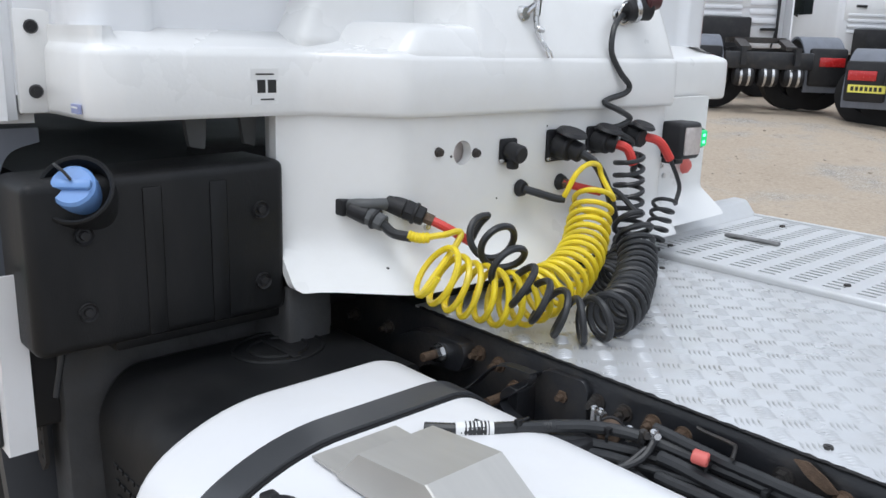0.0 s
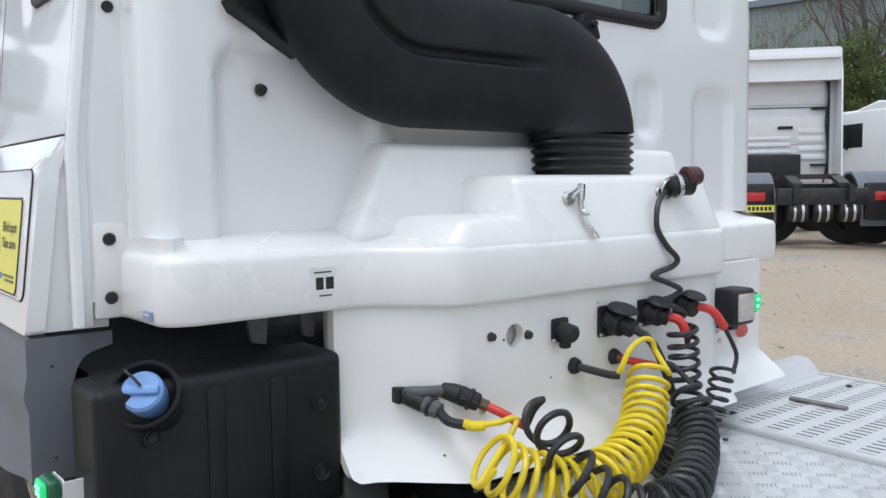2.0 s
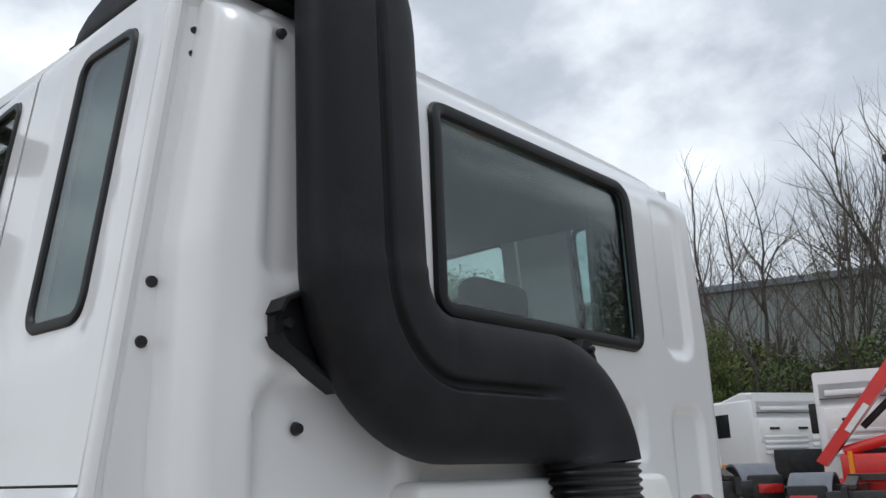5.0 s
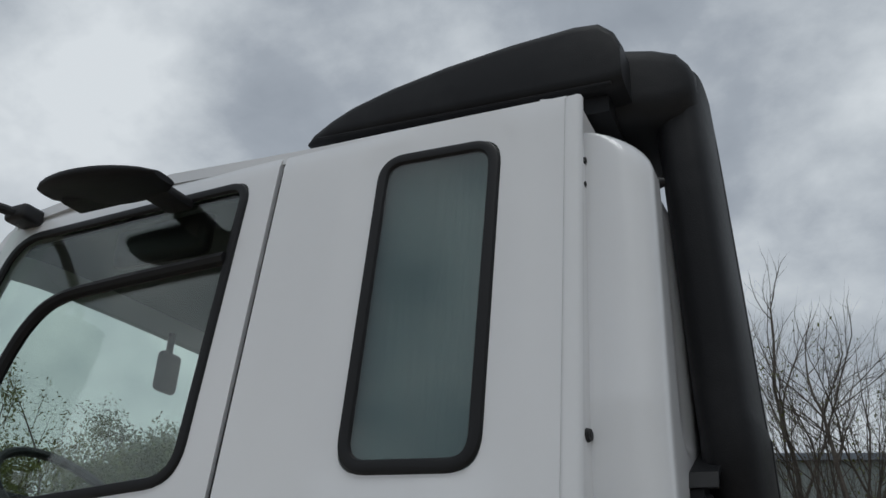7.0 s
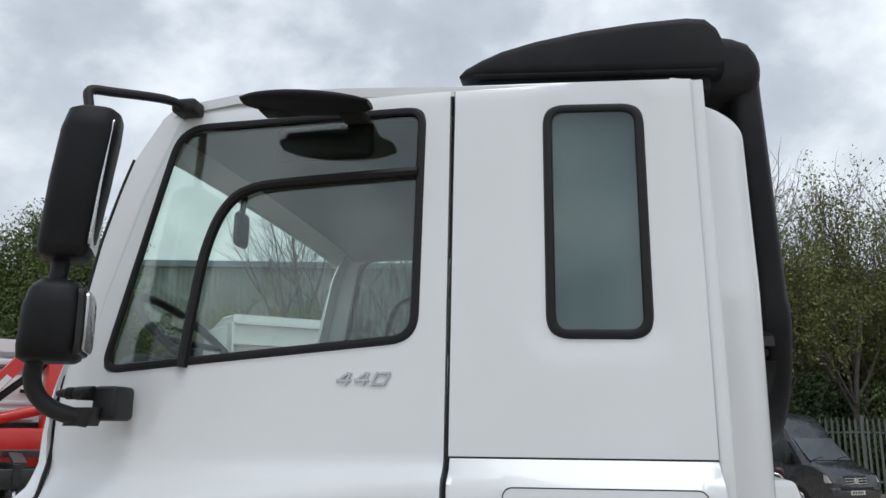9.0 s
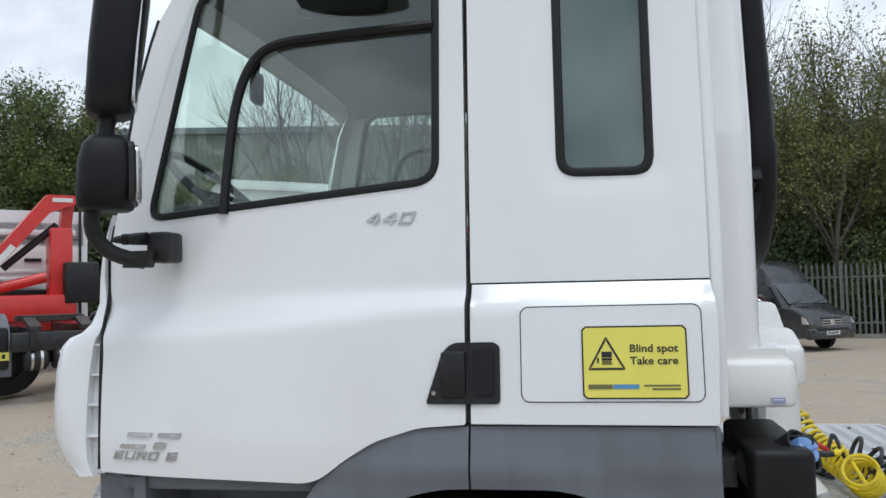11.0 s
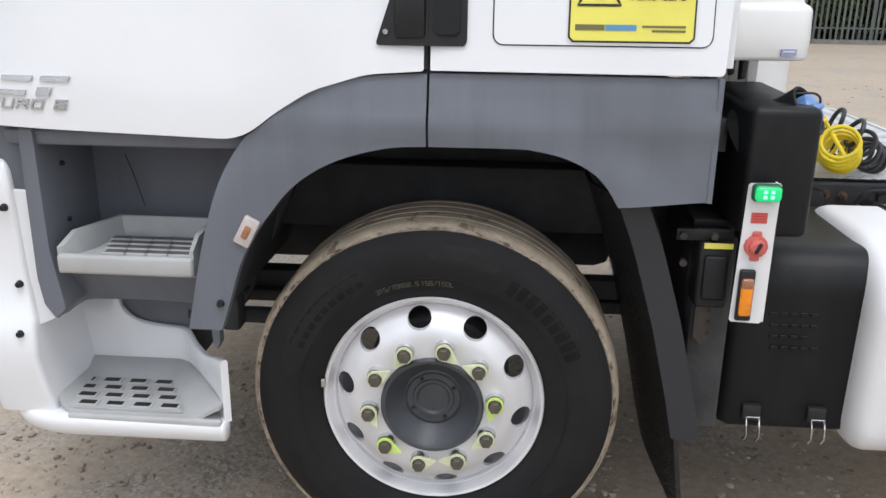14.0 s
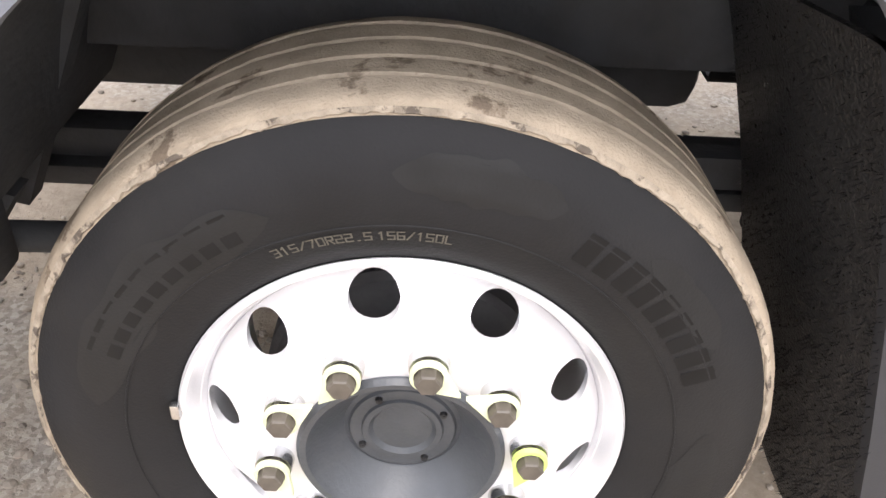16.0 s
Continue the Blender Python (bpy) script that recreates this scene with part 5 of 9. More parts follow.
def raised(name, word, x, z, w, h, gap, slant, thick, out, label):
    for ch in word:
        if ch != " ":
            part(name, stroked(ch, x, z, w, h, gap, slant, thick, out), CHROME, door_near, label, smooth=False)
        x += (w if ch != " " else w * 0.25) + gap


raised("power_figure", "440", -0.318, 1.936, 0.034, 0.028, 0.016, 0.45, 0.0062, 0.006, "chrome figure on the door")
raised("emission_letter", "EURO 6", -1.076, 1.262, 0.026, 0.019, 0.0135, 0.4, 0.0046, 0.005, "chrome raised letter on the door")
# the badge above: plain slanted bars
for x0, x1, z0, z1 in ((-1.056, -0.972, 1.292, 1.304), (-1.046, -0.965, 1.326, 1.338), (-0.944, -0.908, 1.292, 1.312), (-0.944, -0.872, 1.326, 1.338)):
    q = [(x0 + (z0 - 1.29) * 0.4, z0), (x1 + (z0 - 1.29) * 0.4, z0), (x1 + (z1 - 1.29) * 0.4, z1), (x0 + (z1 - 1.29) * 0.4, z1)]
    part("badge_bar", prism(rounded(q, 0.003), lambda u, v: on_side(u, v, 0.006), (0, 0.008, 0)), CHROME, door_near, "chrome badge shape", smooth=False)

# ---- warning sign on the hatch ----
def sign_f(d):
    return lambda u, v: on_side(u, v, d)


sign = part("warning_sign", panel(rrect(0.2975, 0.5805, 1.4295, 1.6295, 0.008), [], sign_f(0.0055), (0, 0.0018, 0), 0.05), WHITEINK, hatch_near, "yellow blind spot warning sign with black text")
part("sign_border", panel(rrect(0.301, 0.577, 1.433, 1.626, 0.010), [], sign_f(0.0068), (0, 0.0008, 0), 0.05), INK, sign)
part("sign_field", panel(rrect(0.3052, 0.5728, 1.4372, 1.6218, 0.008), [], sign_f(0.0084), (0, 0.0008, 0), 0.05), SIGNY, sign, "yellow sign field")


def on_sign(px, py):
    """Sign places from positions read off the camera's view of it: x 60 to 605, y 70 to 445."""
    return (0.301 + (px - 58) / 550 * 0.276, 1.626 - (py - 68) / 380 * 0.193)


tri_o = rounded([on_sign(88, 297), on_sign(288, 297), on_sign(187, 120)], 0.004)
tri_i = rounded([on_sign(105, 286), on_sign(270, 286), on_sign(187, 143)], 0.003)
part("warning_triangle", panel(tri_o, [tri_i], sign_f(0.0098), (0, 0.0008, 0), 0.03), INK, sign)
for x0, y0, x1, y1 in ((162, 202, 216, 232), (162, 236, 216, 248), (165, 252, 213, 258), (162, 262, 216, 268), (165, 271, 213, 275), (138, 232, 147, 262), (139, 268, 147, 277), (157, 232, 160, 250), (218, 232, 221, 250)):
    a, b = on_sign(x0, y1), on_sign(x1, y0)
    part("pictogram_bar", panel([(a[0], a[1]), (b[0], a[1]), (b[0], b[1]), (a[0], b[1])], [], sign_f(0.0098), (0, 0.0008, 0), 0.05), INK, sign, smooth=False)
for word, py in (("Blind spot", 207), ("Take care", 271)):
    x, z = on_sign(434, py)
    part("sign_text", lettering(word, 0.0290, side_matrix(x, z, 0.0098), 0.0, "CENTER", wide=1.08, bold=0.0005), INK, sign, smooth=False)
for x0, x1, y0, y1, mt in ((88, 215, 372, 396, "INK"), (218, 353, 372, 396, "BLUEINK"), (92, 280, 409, 412, "INK"), (378, 565, 374, 383, "INK"), (420, 565, 392, 401, "INK")):
    a, b = on_sign(x0, y1), on_sign(x1, y0)
    part("text_bar", panel([(a[0], a[1]), (b[0], a[1]), (b[0], b[1]), (a[0], b[1])], [], sign_f(0.0098), (0, 0.0008, 0), 0.06), {"INK": PRINT, "BLUEINK": BLUEINK}[mt], sign, smooth=False)

# ---- mirrors ----
def rloop(cx, cy, hx, hy, e, n=28):
    out = []
    for k in range(n):
        a = 2 * math.pi * k / n
        c, s = math.cos(a), math.sin(a)
        out.append((cx + hx * abs(c) ** e * (1 if c > 0 else -1), cy + hy * abs(s) ** e * (1 if s > 0 else -1)))
    return out


def mirror_head(rows):
    return loft([[(p[0], p[1], z) for p in rloop(x, y, hx, hy, 0.55)] for z, x, y, hx, hy in rows])


mir = part("main_mirror", mirror_head([(2.250, -1.012, -0.205, 0.045, 0.06), (2.256, -1.012, -0.205, 0.058, 0.078), (2.28, -1.010, -0.205, 0.066, 0.088), (2.45, -0.992, -0.205, 0.073, 0.094), (2.60, -0.975, -0.205, 0.074, 0.094), (2.655, -0.966, -0.205, 0.068, 0.088), (2.668, -0.963, -0.205, 0.050, 0.07)]), PIPE, truck, "large black wing mirror on tubular arms", angle=1.0)
part("mirror_glass", prism(rrect(-0.285, -0.125, 2.28, 2.64, 0.02), lambda u, v: (-0.928 + (v - 2.45) * 0.09, u, v), (-0.006, 0, 0)), STEEL, mir, "mirror glass")
mir2 = part("wide_mirror", mirror_head([(1.982, -1.026, -0.205, 0.062, 0.06), (1.990, -1.026, -0.205, 0.074, 0.082), (2.02, -1.024, -0.205, 0.079, 0.092), (2.12, -1.020, -0.205, 0.078, 0.098), (2.165, -1.018, -0.205, 0.068, 0.094), (2.190, -1.016, -0.205, 0.050, 0.075)]), PIPE, truck, "small black wide-angle mirror", angle=1.0)
part("mirror_rim", prism(rounded([(-0.302, 2.0), (-0.108, 2.0), (-0.112, 2.175), (-0.298, 2.175)], 0.03), lambda u, v: (-0.938 - 1.1 * (v - 2.085) ** 2, u, v), (-0.016, 0, 0), 0.004), BLACK, mir2)
part("mirror_glass", prism(rrect(-0.29, -0.12, 2.01, 2.165, 0.025), lambda u, v: (-0.930 - 1.1 * (v - 2.085) ** 2, u, v), (-0.006, 0, 0)), STEEL, mir2)
part("mirror_stem", cyl((-1.03, -0.205, 2.17), (-1.02, -0.205, 2.26), 0.024), BLACK, mir2)
for head, hx in ((mir, -1.0), (mir2, -1.02)):
    head.matrix_local = Matrix.Translation((hx, -0.205, 0)) @ Matrix.Rotation(radians(27), 4, "Z") @ Matrix.Translation((-hx, 0.205, 0))
arm = part("mirror_arm", tube(spline([(-1.065, -0.205, 2.0), (-1.072, -0.205, 1.955), (-1.066, -0.195, 1.91), (-1.040, -0.175, 1.873), (-1.005, -0.145, 1.852), (-0.965, -0.105, 1.840)], 8), 0.023, 14), BLACK, truck, "black tubular lower mirror arm")
part("arm_foot", box(-0.966, -0.894, -0.100, -0.0, 1.836, 1.928, 0.014, 3), BLACK, arm, "black mirror arm bracket")
part("arm_knuckle", loft([[(x + 0.012 * (z - 1.85) / 0.03, y, z) for x, y in rrect(-1.012, -0.935, -0.142, -0.075, 0.016)] for z in (1.822, 1.828, 1.862, 1.870)]), BLACK, arm)
part("arm_clamp", lathe([(0.0, 0.0), (0.007, 0.002), (0.011, 0.012), (0.013, 0.03), (0.017, 0.034), (0.017, 0.052), (0.014, 0.056), (0.018, 0.062), (0.020, 0.11), (0.0, 0.11)], 14), BLACK, arm).matrix_local = Matrix.Translation((-1.070, -0.10, 1.908)) @ Matrix.Rotation(radians(90), 4, "Z") @ Matrix.Rotation(radians(180), 4, "Z")
button((-0.975, -0.125, 1.90), (0.1, -1, 0.1), 0.009, arm, "bolt", depth=0.008)
arm2 = part("mirror_arm", tube(spline([(-0.975, -0.205, 2.66), (-0.99, -0.205, 2.70), (-0.995, -0.195, 2.74), (-0.96, -0.14, 2.755), (-0.88, 0.0, 2.785), (-0.85, 0.07, 2.785)], 8), 0.014, 10), BLACK, truck, "black tubular upper mirror arm")
part("arm_foot", box(-0.89, -0.81, 0.05, 0.12, 2.765, 2.81, 0.012, 3), BLACK, arm2)
# kerb mirror pod over the door
secs = []
for k in range(13):
    u = k / 12
    x = -0.610 + 0.380 * u
    w = math.sin(math.pi * min(1, max(0, 0.04 + 0.92 * u))) ** 0.45
    secs.append([(x, p[0], p[1]) for p in rloop(-0.036, 2.745 - 0.036 * u, 0.080 * w, 0.020 * w, 0.8, 24)])
pod = part("kerb_mirror", loft(secs), PIPE, truck, "black kerb mirror pod above the door", angle=1.0)
part("mirror_frame", box(-0.57, -0.33, -0.03, 0.04, 2.715, 2.748, 0.010, 3), PIPE, pod)
part("pod_arm", box(-0.345, -0.265, -0.01, 0.105, 2.704, 2.730, 0.010), BLACK, pod)

# ---- steps and front corner ----
part("step_well", panel(rounded([(-1.075, 0.54), (-0.775, 0.54), (-0.64, 0.74), (-0.50, 1.10), (-0.46, 1.21), (-1.075, 1.225)], 0.02), [], lambda u, v: (u, 0.20 - 0.05 * smooth01((v - 1.12) / 0.09), v), (0, 0.02, 0), 0.05), GREY, truck, "grey plastic step recess")
part("step_well", prism(rounded([(-1.018, 1.21), (-0.981, 1.21), (-0.979, 0.90), (-0.955, 0.735), (-0.985, 0.705), (-1.012, 0.745), (-1.022, 0.82)], 0.008), lambda u, v: (u, -0.080, v), (0, 0.29, 0), 0.006), GREY, truck, "grey plastic post beside the steps")
part("step_well", prism([(-0.594, 0.80), (-0.565, 0.93), (-0.512, 1.095), (-0.452, 1.19), (-0.43, 1.19), (-0.49, 1.08), (-0.545, 0.92), (-0.57, 0.80)], lambda u, v: (u, -0.075, v), (0, 0.30, 0)), GREY, truck)
part("step_well", box(-1.065, -0.45, -0.07, 0.20, 1.165, 1.205, 0.012), GREY, truck)
part("recess_seam", tube([(-0.862, 0.1475, 1.105), (-0.852, 0.168, 1.04), (-0.838, 0.186, 0.95)], 0.0012, 6), SEAL, truck)
for yy, zz in ((0.03, 1.10), (0.03, 0.95)):
    button((-0.980, yy, zz), (1, 0, 0), 0.008, truck, "plug")
part("step_valance", panel(rounded([(-1.045, 0.86), (-0.585, 0.86), (-0.592, 0.735), (-0.62, 0.712), (-0.80, 0.722), (-0.97, 0.715), (-1.02, 0.68), (-1.045, 0.66)], [0, 0, 0.02, 0.03, 0.1, 0.08, 0.03, 0]), [], lambda u, v: (u, -0.03 + 0.10 * smooth01((0.86 - v) / 0.2), v), (0, 0.02, 0), 0.04), GREY, truck, "grey plastic panel below the upper step")
# Dark block standing in for the shade in the gap behind the steps.
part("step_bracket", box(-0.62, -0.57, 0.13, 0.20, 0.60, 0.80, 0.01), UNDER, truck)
button((-0.74, 0.030, 0.775), (0, -1, 0), 0.008, truck, "plug", STEEL)


# Darker copy of the step plastic: shade inside the drain holes put into colour.
STEPSHADE = mat("shaded_step_plastic", (0.12, 0.12, 0.12), 0.6, var=0.1, scale=20)


def step_tray(x0, x1, y0, y1, z, lip, name, label, rows, cols, hx, hy, skew=0.0, hole=None):
    t = new(name)
    t.parent = truck
    t["label"] = label
    bm = panel(rounded([(x0, y0), (x1, y0), (x1 - 0.01, y1), (x0 + 0.06, y1)], 0.03), [], lambda u, v: (u, v, z - 0.012), (0, 0, -0.03), 0.06)
    part("tread", bm, STEPG, t)
    # upstand round the sides and back
    lp = [(x0, y0), (x0 + 0.012, y0 + 0.06), (x0 + 0.065, y1), (x1 - 0.015, y1), (x1, y0 + 0.05), (x1, y0)]
    secs = []
    for (x, y), hh in zip(lp, (0.02, lip, lip, lip, lip, 0.02)):
        secs.append((x, y, hh))
    bm = bmesh.new()
    R = []
    for k, (x, y, hh) in enumerate(secs):
        n = Vector(((x0 + x1) / 2 - x, (y0 + y1) / 2 - y, 0)).normalized() * 0.014
        R.append([bm.verts.new(p) for p in ((x, y, z - 0.05), (x, y, z + hh), (x + n.x, y + n.y, z + hh), (x + n.x * 1.8, y + n.y * 1.8, z - 0.012), (x + n.x * 1.8, y + n.y * 1.8, z - 0.05))])
    for a, b in zip(R, R[1:]):
        for j in range(5):
            bm.faces.new((a[j - 1], a[j], b[j], b[j - 1]))
    bm.faces.new(R[0])
    bm.faces.new(R[-1])
    part("rim", bm, STEPG, t, angle=0.9)
    part("front_edge", box(x0, x1, y0 - 0.012, y0 + 0.012, z - 0.048, z + 0.004, 0.01, 3), STEPG, t)
    gx0, gx1, gy0, gy1 = x0 + 0.085, x1 - 0.045, y0 + 0.018, y1 - 0.045
    part("grip_plate", box(gx0 - 0.02, gx1 + 0.02, gy0 - 0.02, gy1 + 0.02, z - 0.013, z - 0.002, 0.003, 1), STEPG, t)
    for r in range(rows):
        for c in range(cols):
            cx = gx0 + (gx1 - gx0) * (c + 0.5) / cols + skew * (r - rows / 2)
            cy = gy0 + (gy1 - gy0) * (r + 0.5) / rows
            fr = box(cx - hx - 0.006, cx + hx + 0.006, cy - hy - 0.005, cy + hy + 0.005, z - 0.004, z + 0.003, 0.002, 1)
            k = part("grip_tooth", fr, STEPG, t)
            # raised dark block in place of the shade in a drain hole
            part("drain_hole", box(cx - hx, cx + hx, cy - hy, cy + hy, z - 0.002, z + 0.0036), hole or INK, k, smooth=False)
    return t


step_tray(-0.955, -0.600, -0.085, 0.135, 0.888, 0.048, "upper_step", "pale grey plastic upper cab step with raised grips", 4, 4, 0.027, 0.011, -0.012, STEPSHADE)
# lower step in the white bumper end
low_st = new("lower_step")
low_st.parent = truck
low_st["label"] = "pale grey lower cab step in a white bumper end"
rows = []
for z, o in ((0.355, 0.06), (0.362, 0.03), (0.378, 0.008), (0.405, 0.0), (0.422, 0.002), (0.429, 0.008), (0.431, 0.02)):
    rows.append([(p[0], p[1], z) for p in rounded([(-1.20 + o, -0.02), (-1.06 + o, -0.105 + o), (-0.55 - o * 0.4, -0.100 + o), (-0.545 - o * 0.4, -0.06), (-0.735 - o * 0.3, 0.20), (-1.20 + o, 0.20)], [0.08, 0.10, 0.012, 0.012, 0, 0], 6)])
part("bumper_end", loft(rows), WHITE, low_st, "white bumper end below the step", angle=0.9)
# upstand that runs along the back and sweeps round to the rear corner
SWEEP = [(-1.09, 0.176, 0.70), (-0.965, 0.176, 0.70), (-0.935, 0.176, 0.640), (-0.90, 0.176, 0.606), (-0.85, 0.176, 0.592), (-0.79, 0.176, 0.586), (-0.757, 0.170, 0.584), (-0.737, 0.156, 0.577), (-0.722, 0.142, 0.562), (-0.70, 0.115, 0.556), (-0.648, 0.047, 0.560), (-0.60, -0.015, 0.586), (-0.556, -0.078, 0.606)]
sw = spline(SWEEP, 4)
secs = []
for k, p in enumerate(sw):
    q0, q1 = Vector(sw[max(0, k - 1)]), Vector(sw[min(len(sw) - 1, k + 1)])
    d = Vector((q1.x - q0.x, q1.y - q0.y, 0)).normalized()
    n = Vector((-d.y, d.x, 0)) * 0.020
    x, y, z = p
    secs.append([(x, y, 0.425), (x, y, z - 0.006), (x + n.x * 0.3, y + n.y * 0.3, z), (x + n.x * 0.8, y + n.y * 0.8, z), (x + n.x, y + n.y, z - 0.006), (x + n.x, y + n.y, 0.425)])
part("riser", loft(secs), WHITE, low_st, angle=0.9)


def lower_floor(u, v):
    back = 0.175 - v
    end = ((-0.556 - u) * 0.265 + (-0.078 - v) * 0.20) / 0.332
    near = min(back, end, 0.7 * (u + 1.09))
    return (u, v, 0.440 + 0.045 * (1 - smooth01(max(0.0, near) / 0.085)) - 0.004 * smooth01((0.0 - v) / 0.09))


part("tread", panel(rounded([(-1.00, -0.088), (-0.562, -0.088), (-0.56, -0.072), (-0.735, 0.157), (-0.768, 0.174), (-1.085, 0.174), (-1.09, 0.02)], [0.10, 0.004, 0, 0.02, 0.02, 0, 0.06], 6), [], lower_floor, (0, 0, -0.012), 0.018), STEPG, low_st, angle=0.9)
part("front_edge", box(-0.985, -0.558, -0.098, -0.080, 0.405, 0.440, 0.008, 3), STEPG, low_st)
part("grip_plate", prism([(-1.005, -0.066), (-0.675, -0.066), (-0.765, 0.118), (-1.060, 0.118)], lambda u, v: (u, v, 0.437), (0, 0, 0.008), 0.002), STEPG, low_st)
for r in range(4):
    for c in range(4):
        cx, cy = -0.950 + 0.077 * c - 0.024 * r, -0.043 + 0.045 * r
        k = part("grip_tooth", box(cx - 0.030, cx + 0.030, cy - 0.016, cy + 0.016, 0.444, 0.449, 0.002, 1), STEPG, low_st)
        # black block painted for the shade in each drain hole
        part("drain_hole", box(cx - 0.022, cx + 0.022, cy - 0.010, cy + 0.009, 0.447, 0.4503), INK, k, smooth=False)
part("wing_bracket", prism([(-0.612, 0.68), (-0.585, 0.68), (-0.588, 0.61), (-0.598, 0.592), (-0.608, 0.61)], lambda u, v: (u, 0.02, v), (0, 0.03, 0), 0.004), GREY, truck)
bm = bmesh.new()
rows = []
for z, x0, x1, y0 in ((0.425, -1.215, -1.030, -0.070), (0.525, -1.225, -1.040, -0.088), (0.60, -1.23, -1.05, -0.092), (0.69, -1.225, -1.046, -0.088), (0.70, -1.212, -1.046, -0.080), (0.85, -1.172, -1.058, -0.072), (0.925, -1.168, -1.060, -0.070), (0.965, -1.180, -1.061, -0.071), (0.985, -1.205, -1.062, -0.074), (1.03, -1.212, -1.064, -0.075), (1.095, -1.212, -1.068, -0.072), (1.125, -1.195, -1.078, -0.055), (1.132, -1.16, -1.085, -0.03)):
    rows.append([(p[0], p[1], z) for p in rounded([(x1, y0), (x1, 0.18), (x0 - 0.03, 0.18), (x0 - 0.02, 0.02), (x0 + 0.02, y0 + 0.004)], [0.018, 0, 0, 0.04, 0.03], 4)])
part("return_strip", prism(rounded([(-1.085, 1.050), (-1.012, 1.046), (-1.012, 0.80), (-1.0, 0.70), (-1.085, 0.66)], 0.004), lambda u, v: (u, -0.058, v), (0, 0.06, 0), 0.003), WHITE, truck, "white inner strip of the bumper corner")
bump = part("bumper_corner", loft(rows), WHITE, truck, "white bumper corner with scuffs", angle=0.9)
for x, z in ((-1.085, 1.005), (-1.075, 0.80), (-1.165, 0.79), (-1.085, 0.665)):
    button((x, -0.078 if z > 0.7 else -0.092, z), (0, -1, 0), 0.0105, bump, "plug")
rows = []
for z, o in ((0.42, 0.04), (0.45, 0.01), (0.50, 0.0), (0.80, -0.01), (1.08, 0.0), (1.12, 0.015), (1.15, 0.05)):
    ys = np.linspace(0.02, 2 * MID - 0.02, 41)
    rows.append([(-1.36 + o + 0.155 * math.exp(-min(y, 2 * MID - y) / 0.16), float(y), z) for y in ys] + [(-1.17, 2 * MID - 0.02, z), (-1.17, 0.02, z)])
part("bumper_face", loft(rows), WHITE, truck, "white front bumper", angle=0.8)
part("grille", box(-1.34, -1.22, 0.25, 2 * MID - 0.25, 1.13, 1.25, 0.03), BLACK, truck)
# bonnet-side infill under the door's front
part("corner_infill", box(-1.150, -1.012, -0.052, 0.12, 1.03, 1.215, 0.012), GREY, truck)
button((-0.527, -0.120, 0.785), (0, -1, 0), 0.010, truck, "plug")
# side marker lamp on the arch
Mm = Matrix.Translation((-0.447, -0.122, 0.976)) @ Matrix.Rotation(radians(28), 4, "Y")
ml = part("side_marker", box(-0.021, 0.021, -0.006, 0.012, -0.038, 0.038, 0.006, m=Mm), LENS, truck, "clear side marker lamp")
part("marker_bulb", box(-0.009, 0.009, -0.0085, 0.0, -0.018, 0.018, 0.004, m=Mm), AMBERDULL, ml)

# ---- underbody seen through the arch ----
for z, y0, y1 in ((0.83, 0.45, 0.56), (0.60, 0.5, 0.58)):
    part("front_member", box(-1.1, 0.9, y0, y1, z, z + 0.20 if z > 0.7 else z + 0.06, 0.01), UNDER, truck)
part("front_axle", box(-0.08, 0.08, 0.30, 2 * MID - 0.3, 0.40, 0.54, 0.02), UNDER, truck, "dark front axle beam")
part("leaf_spring", box(-0.75, 0.75, 0.47, 0.56, 0.56, 0.60, 0.008), UNDER, truck, "dark leaf spring")
part("track_rod", cyl((-0.75, 0.22, 0.62), (-0.20, 0.30, 0.58), 0.025), UNDER, truck)
part("cross_strut", prism([(-0.70, 0.62), (-0.50, 1.0), (-0.44, 1.0), (-0.62, 0.60)], lambda u, v: (u, 0.34, v), (0, 0.05, 0)), UNDER, truck)
part("cross_strut", prism([(-0.80, 0.50), (-0.64, 0.70), (-0.58, 0.68), (-0.72, 0.48)], lambda u, v: (u, 0.24, v), (0, 0.05, 0)), UNDER, truck)
part("engine_mass", box(-0.9, 0.55, 0.72, 1.55, 0.62, 1.17, 0.06, 2), UNDER, truck, "dark engine underside")
part("inner_wall", box(-0.45, 0.50, 0.56, 0.60, 0.80, 1.18), UNDER, truck)
part("crossbar", box(0.40, 0.75, 0.45, 0.50, 0.62, 0.68), UNDER, truck)

# ---- mudguard strip and spray flap behind the wheel ----
def strip_x(z):
    return float(np.interp(z, (0.15, 0.43, 0.55, 0.75, 0.95, 1.06), (0.700, 0.662, 0.636, 0.586, 0.524, 0.480)))


secs = []
for k in range(15):
    z = 1.06 - (1.06 - 0.43) * k / 14
    x, w = strip_x(z), 0.036
    secs.append([(x - w, -0.052, z), (x + w, -0.058, z), (x + w + 0.012, 0.05, z), (x + w, 0.10, z), (x - w + 0.02, 0.10, z)])
mg = part("mudguard", loft(secs), DARKGREY, truck, "dark grey plastic mudguard behind the front wheel", angle=0.8)
bm = panel(rounded([(1.06, -0.05), (0.17, -0.045), (0.17, -0.015), (0.42, 0.34), (1.06, 0.36)], 0.01), [], lambda u, v: (strip_x(u) - 0.028 - 0.05 * smooth01((v + 0.05) / 0.25) * 1.2, v, u), (0.012, 0, 0), 0.04)
fp = part("spray_flap", bm, BRISTLE, mg, "black bristly spray suppression flap")
bm = bmesh.new()
rng = random.Random(4)
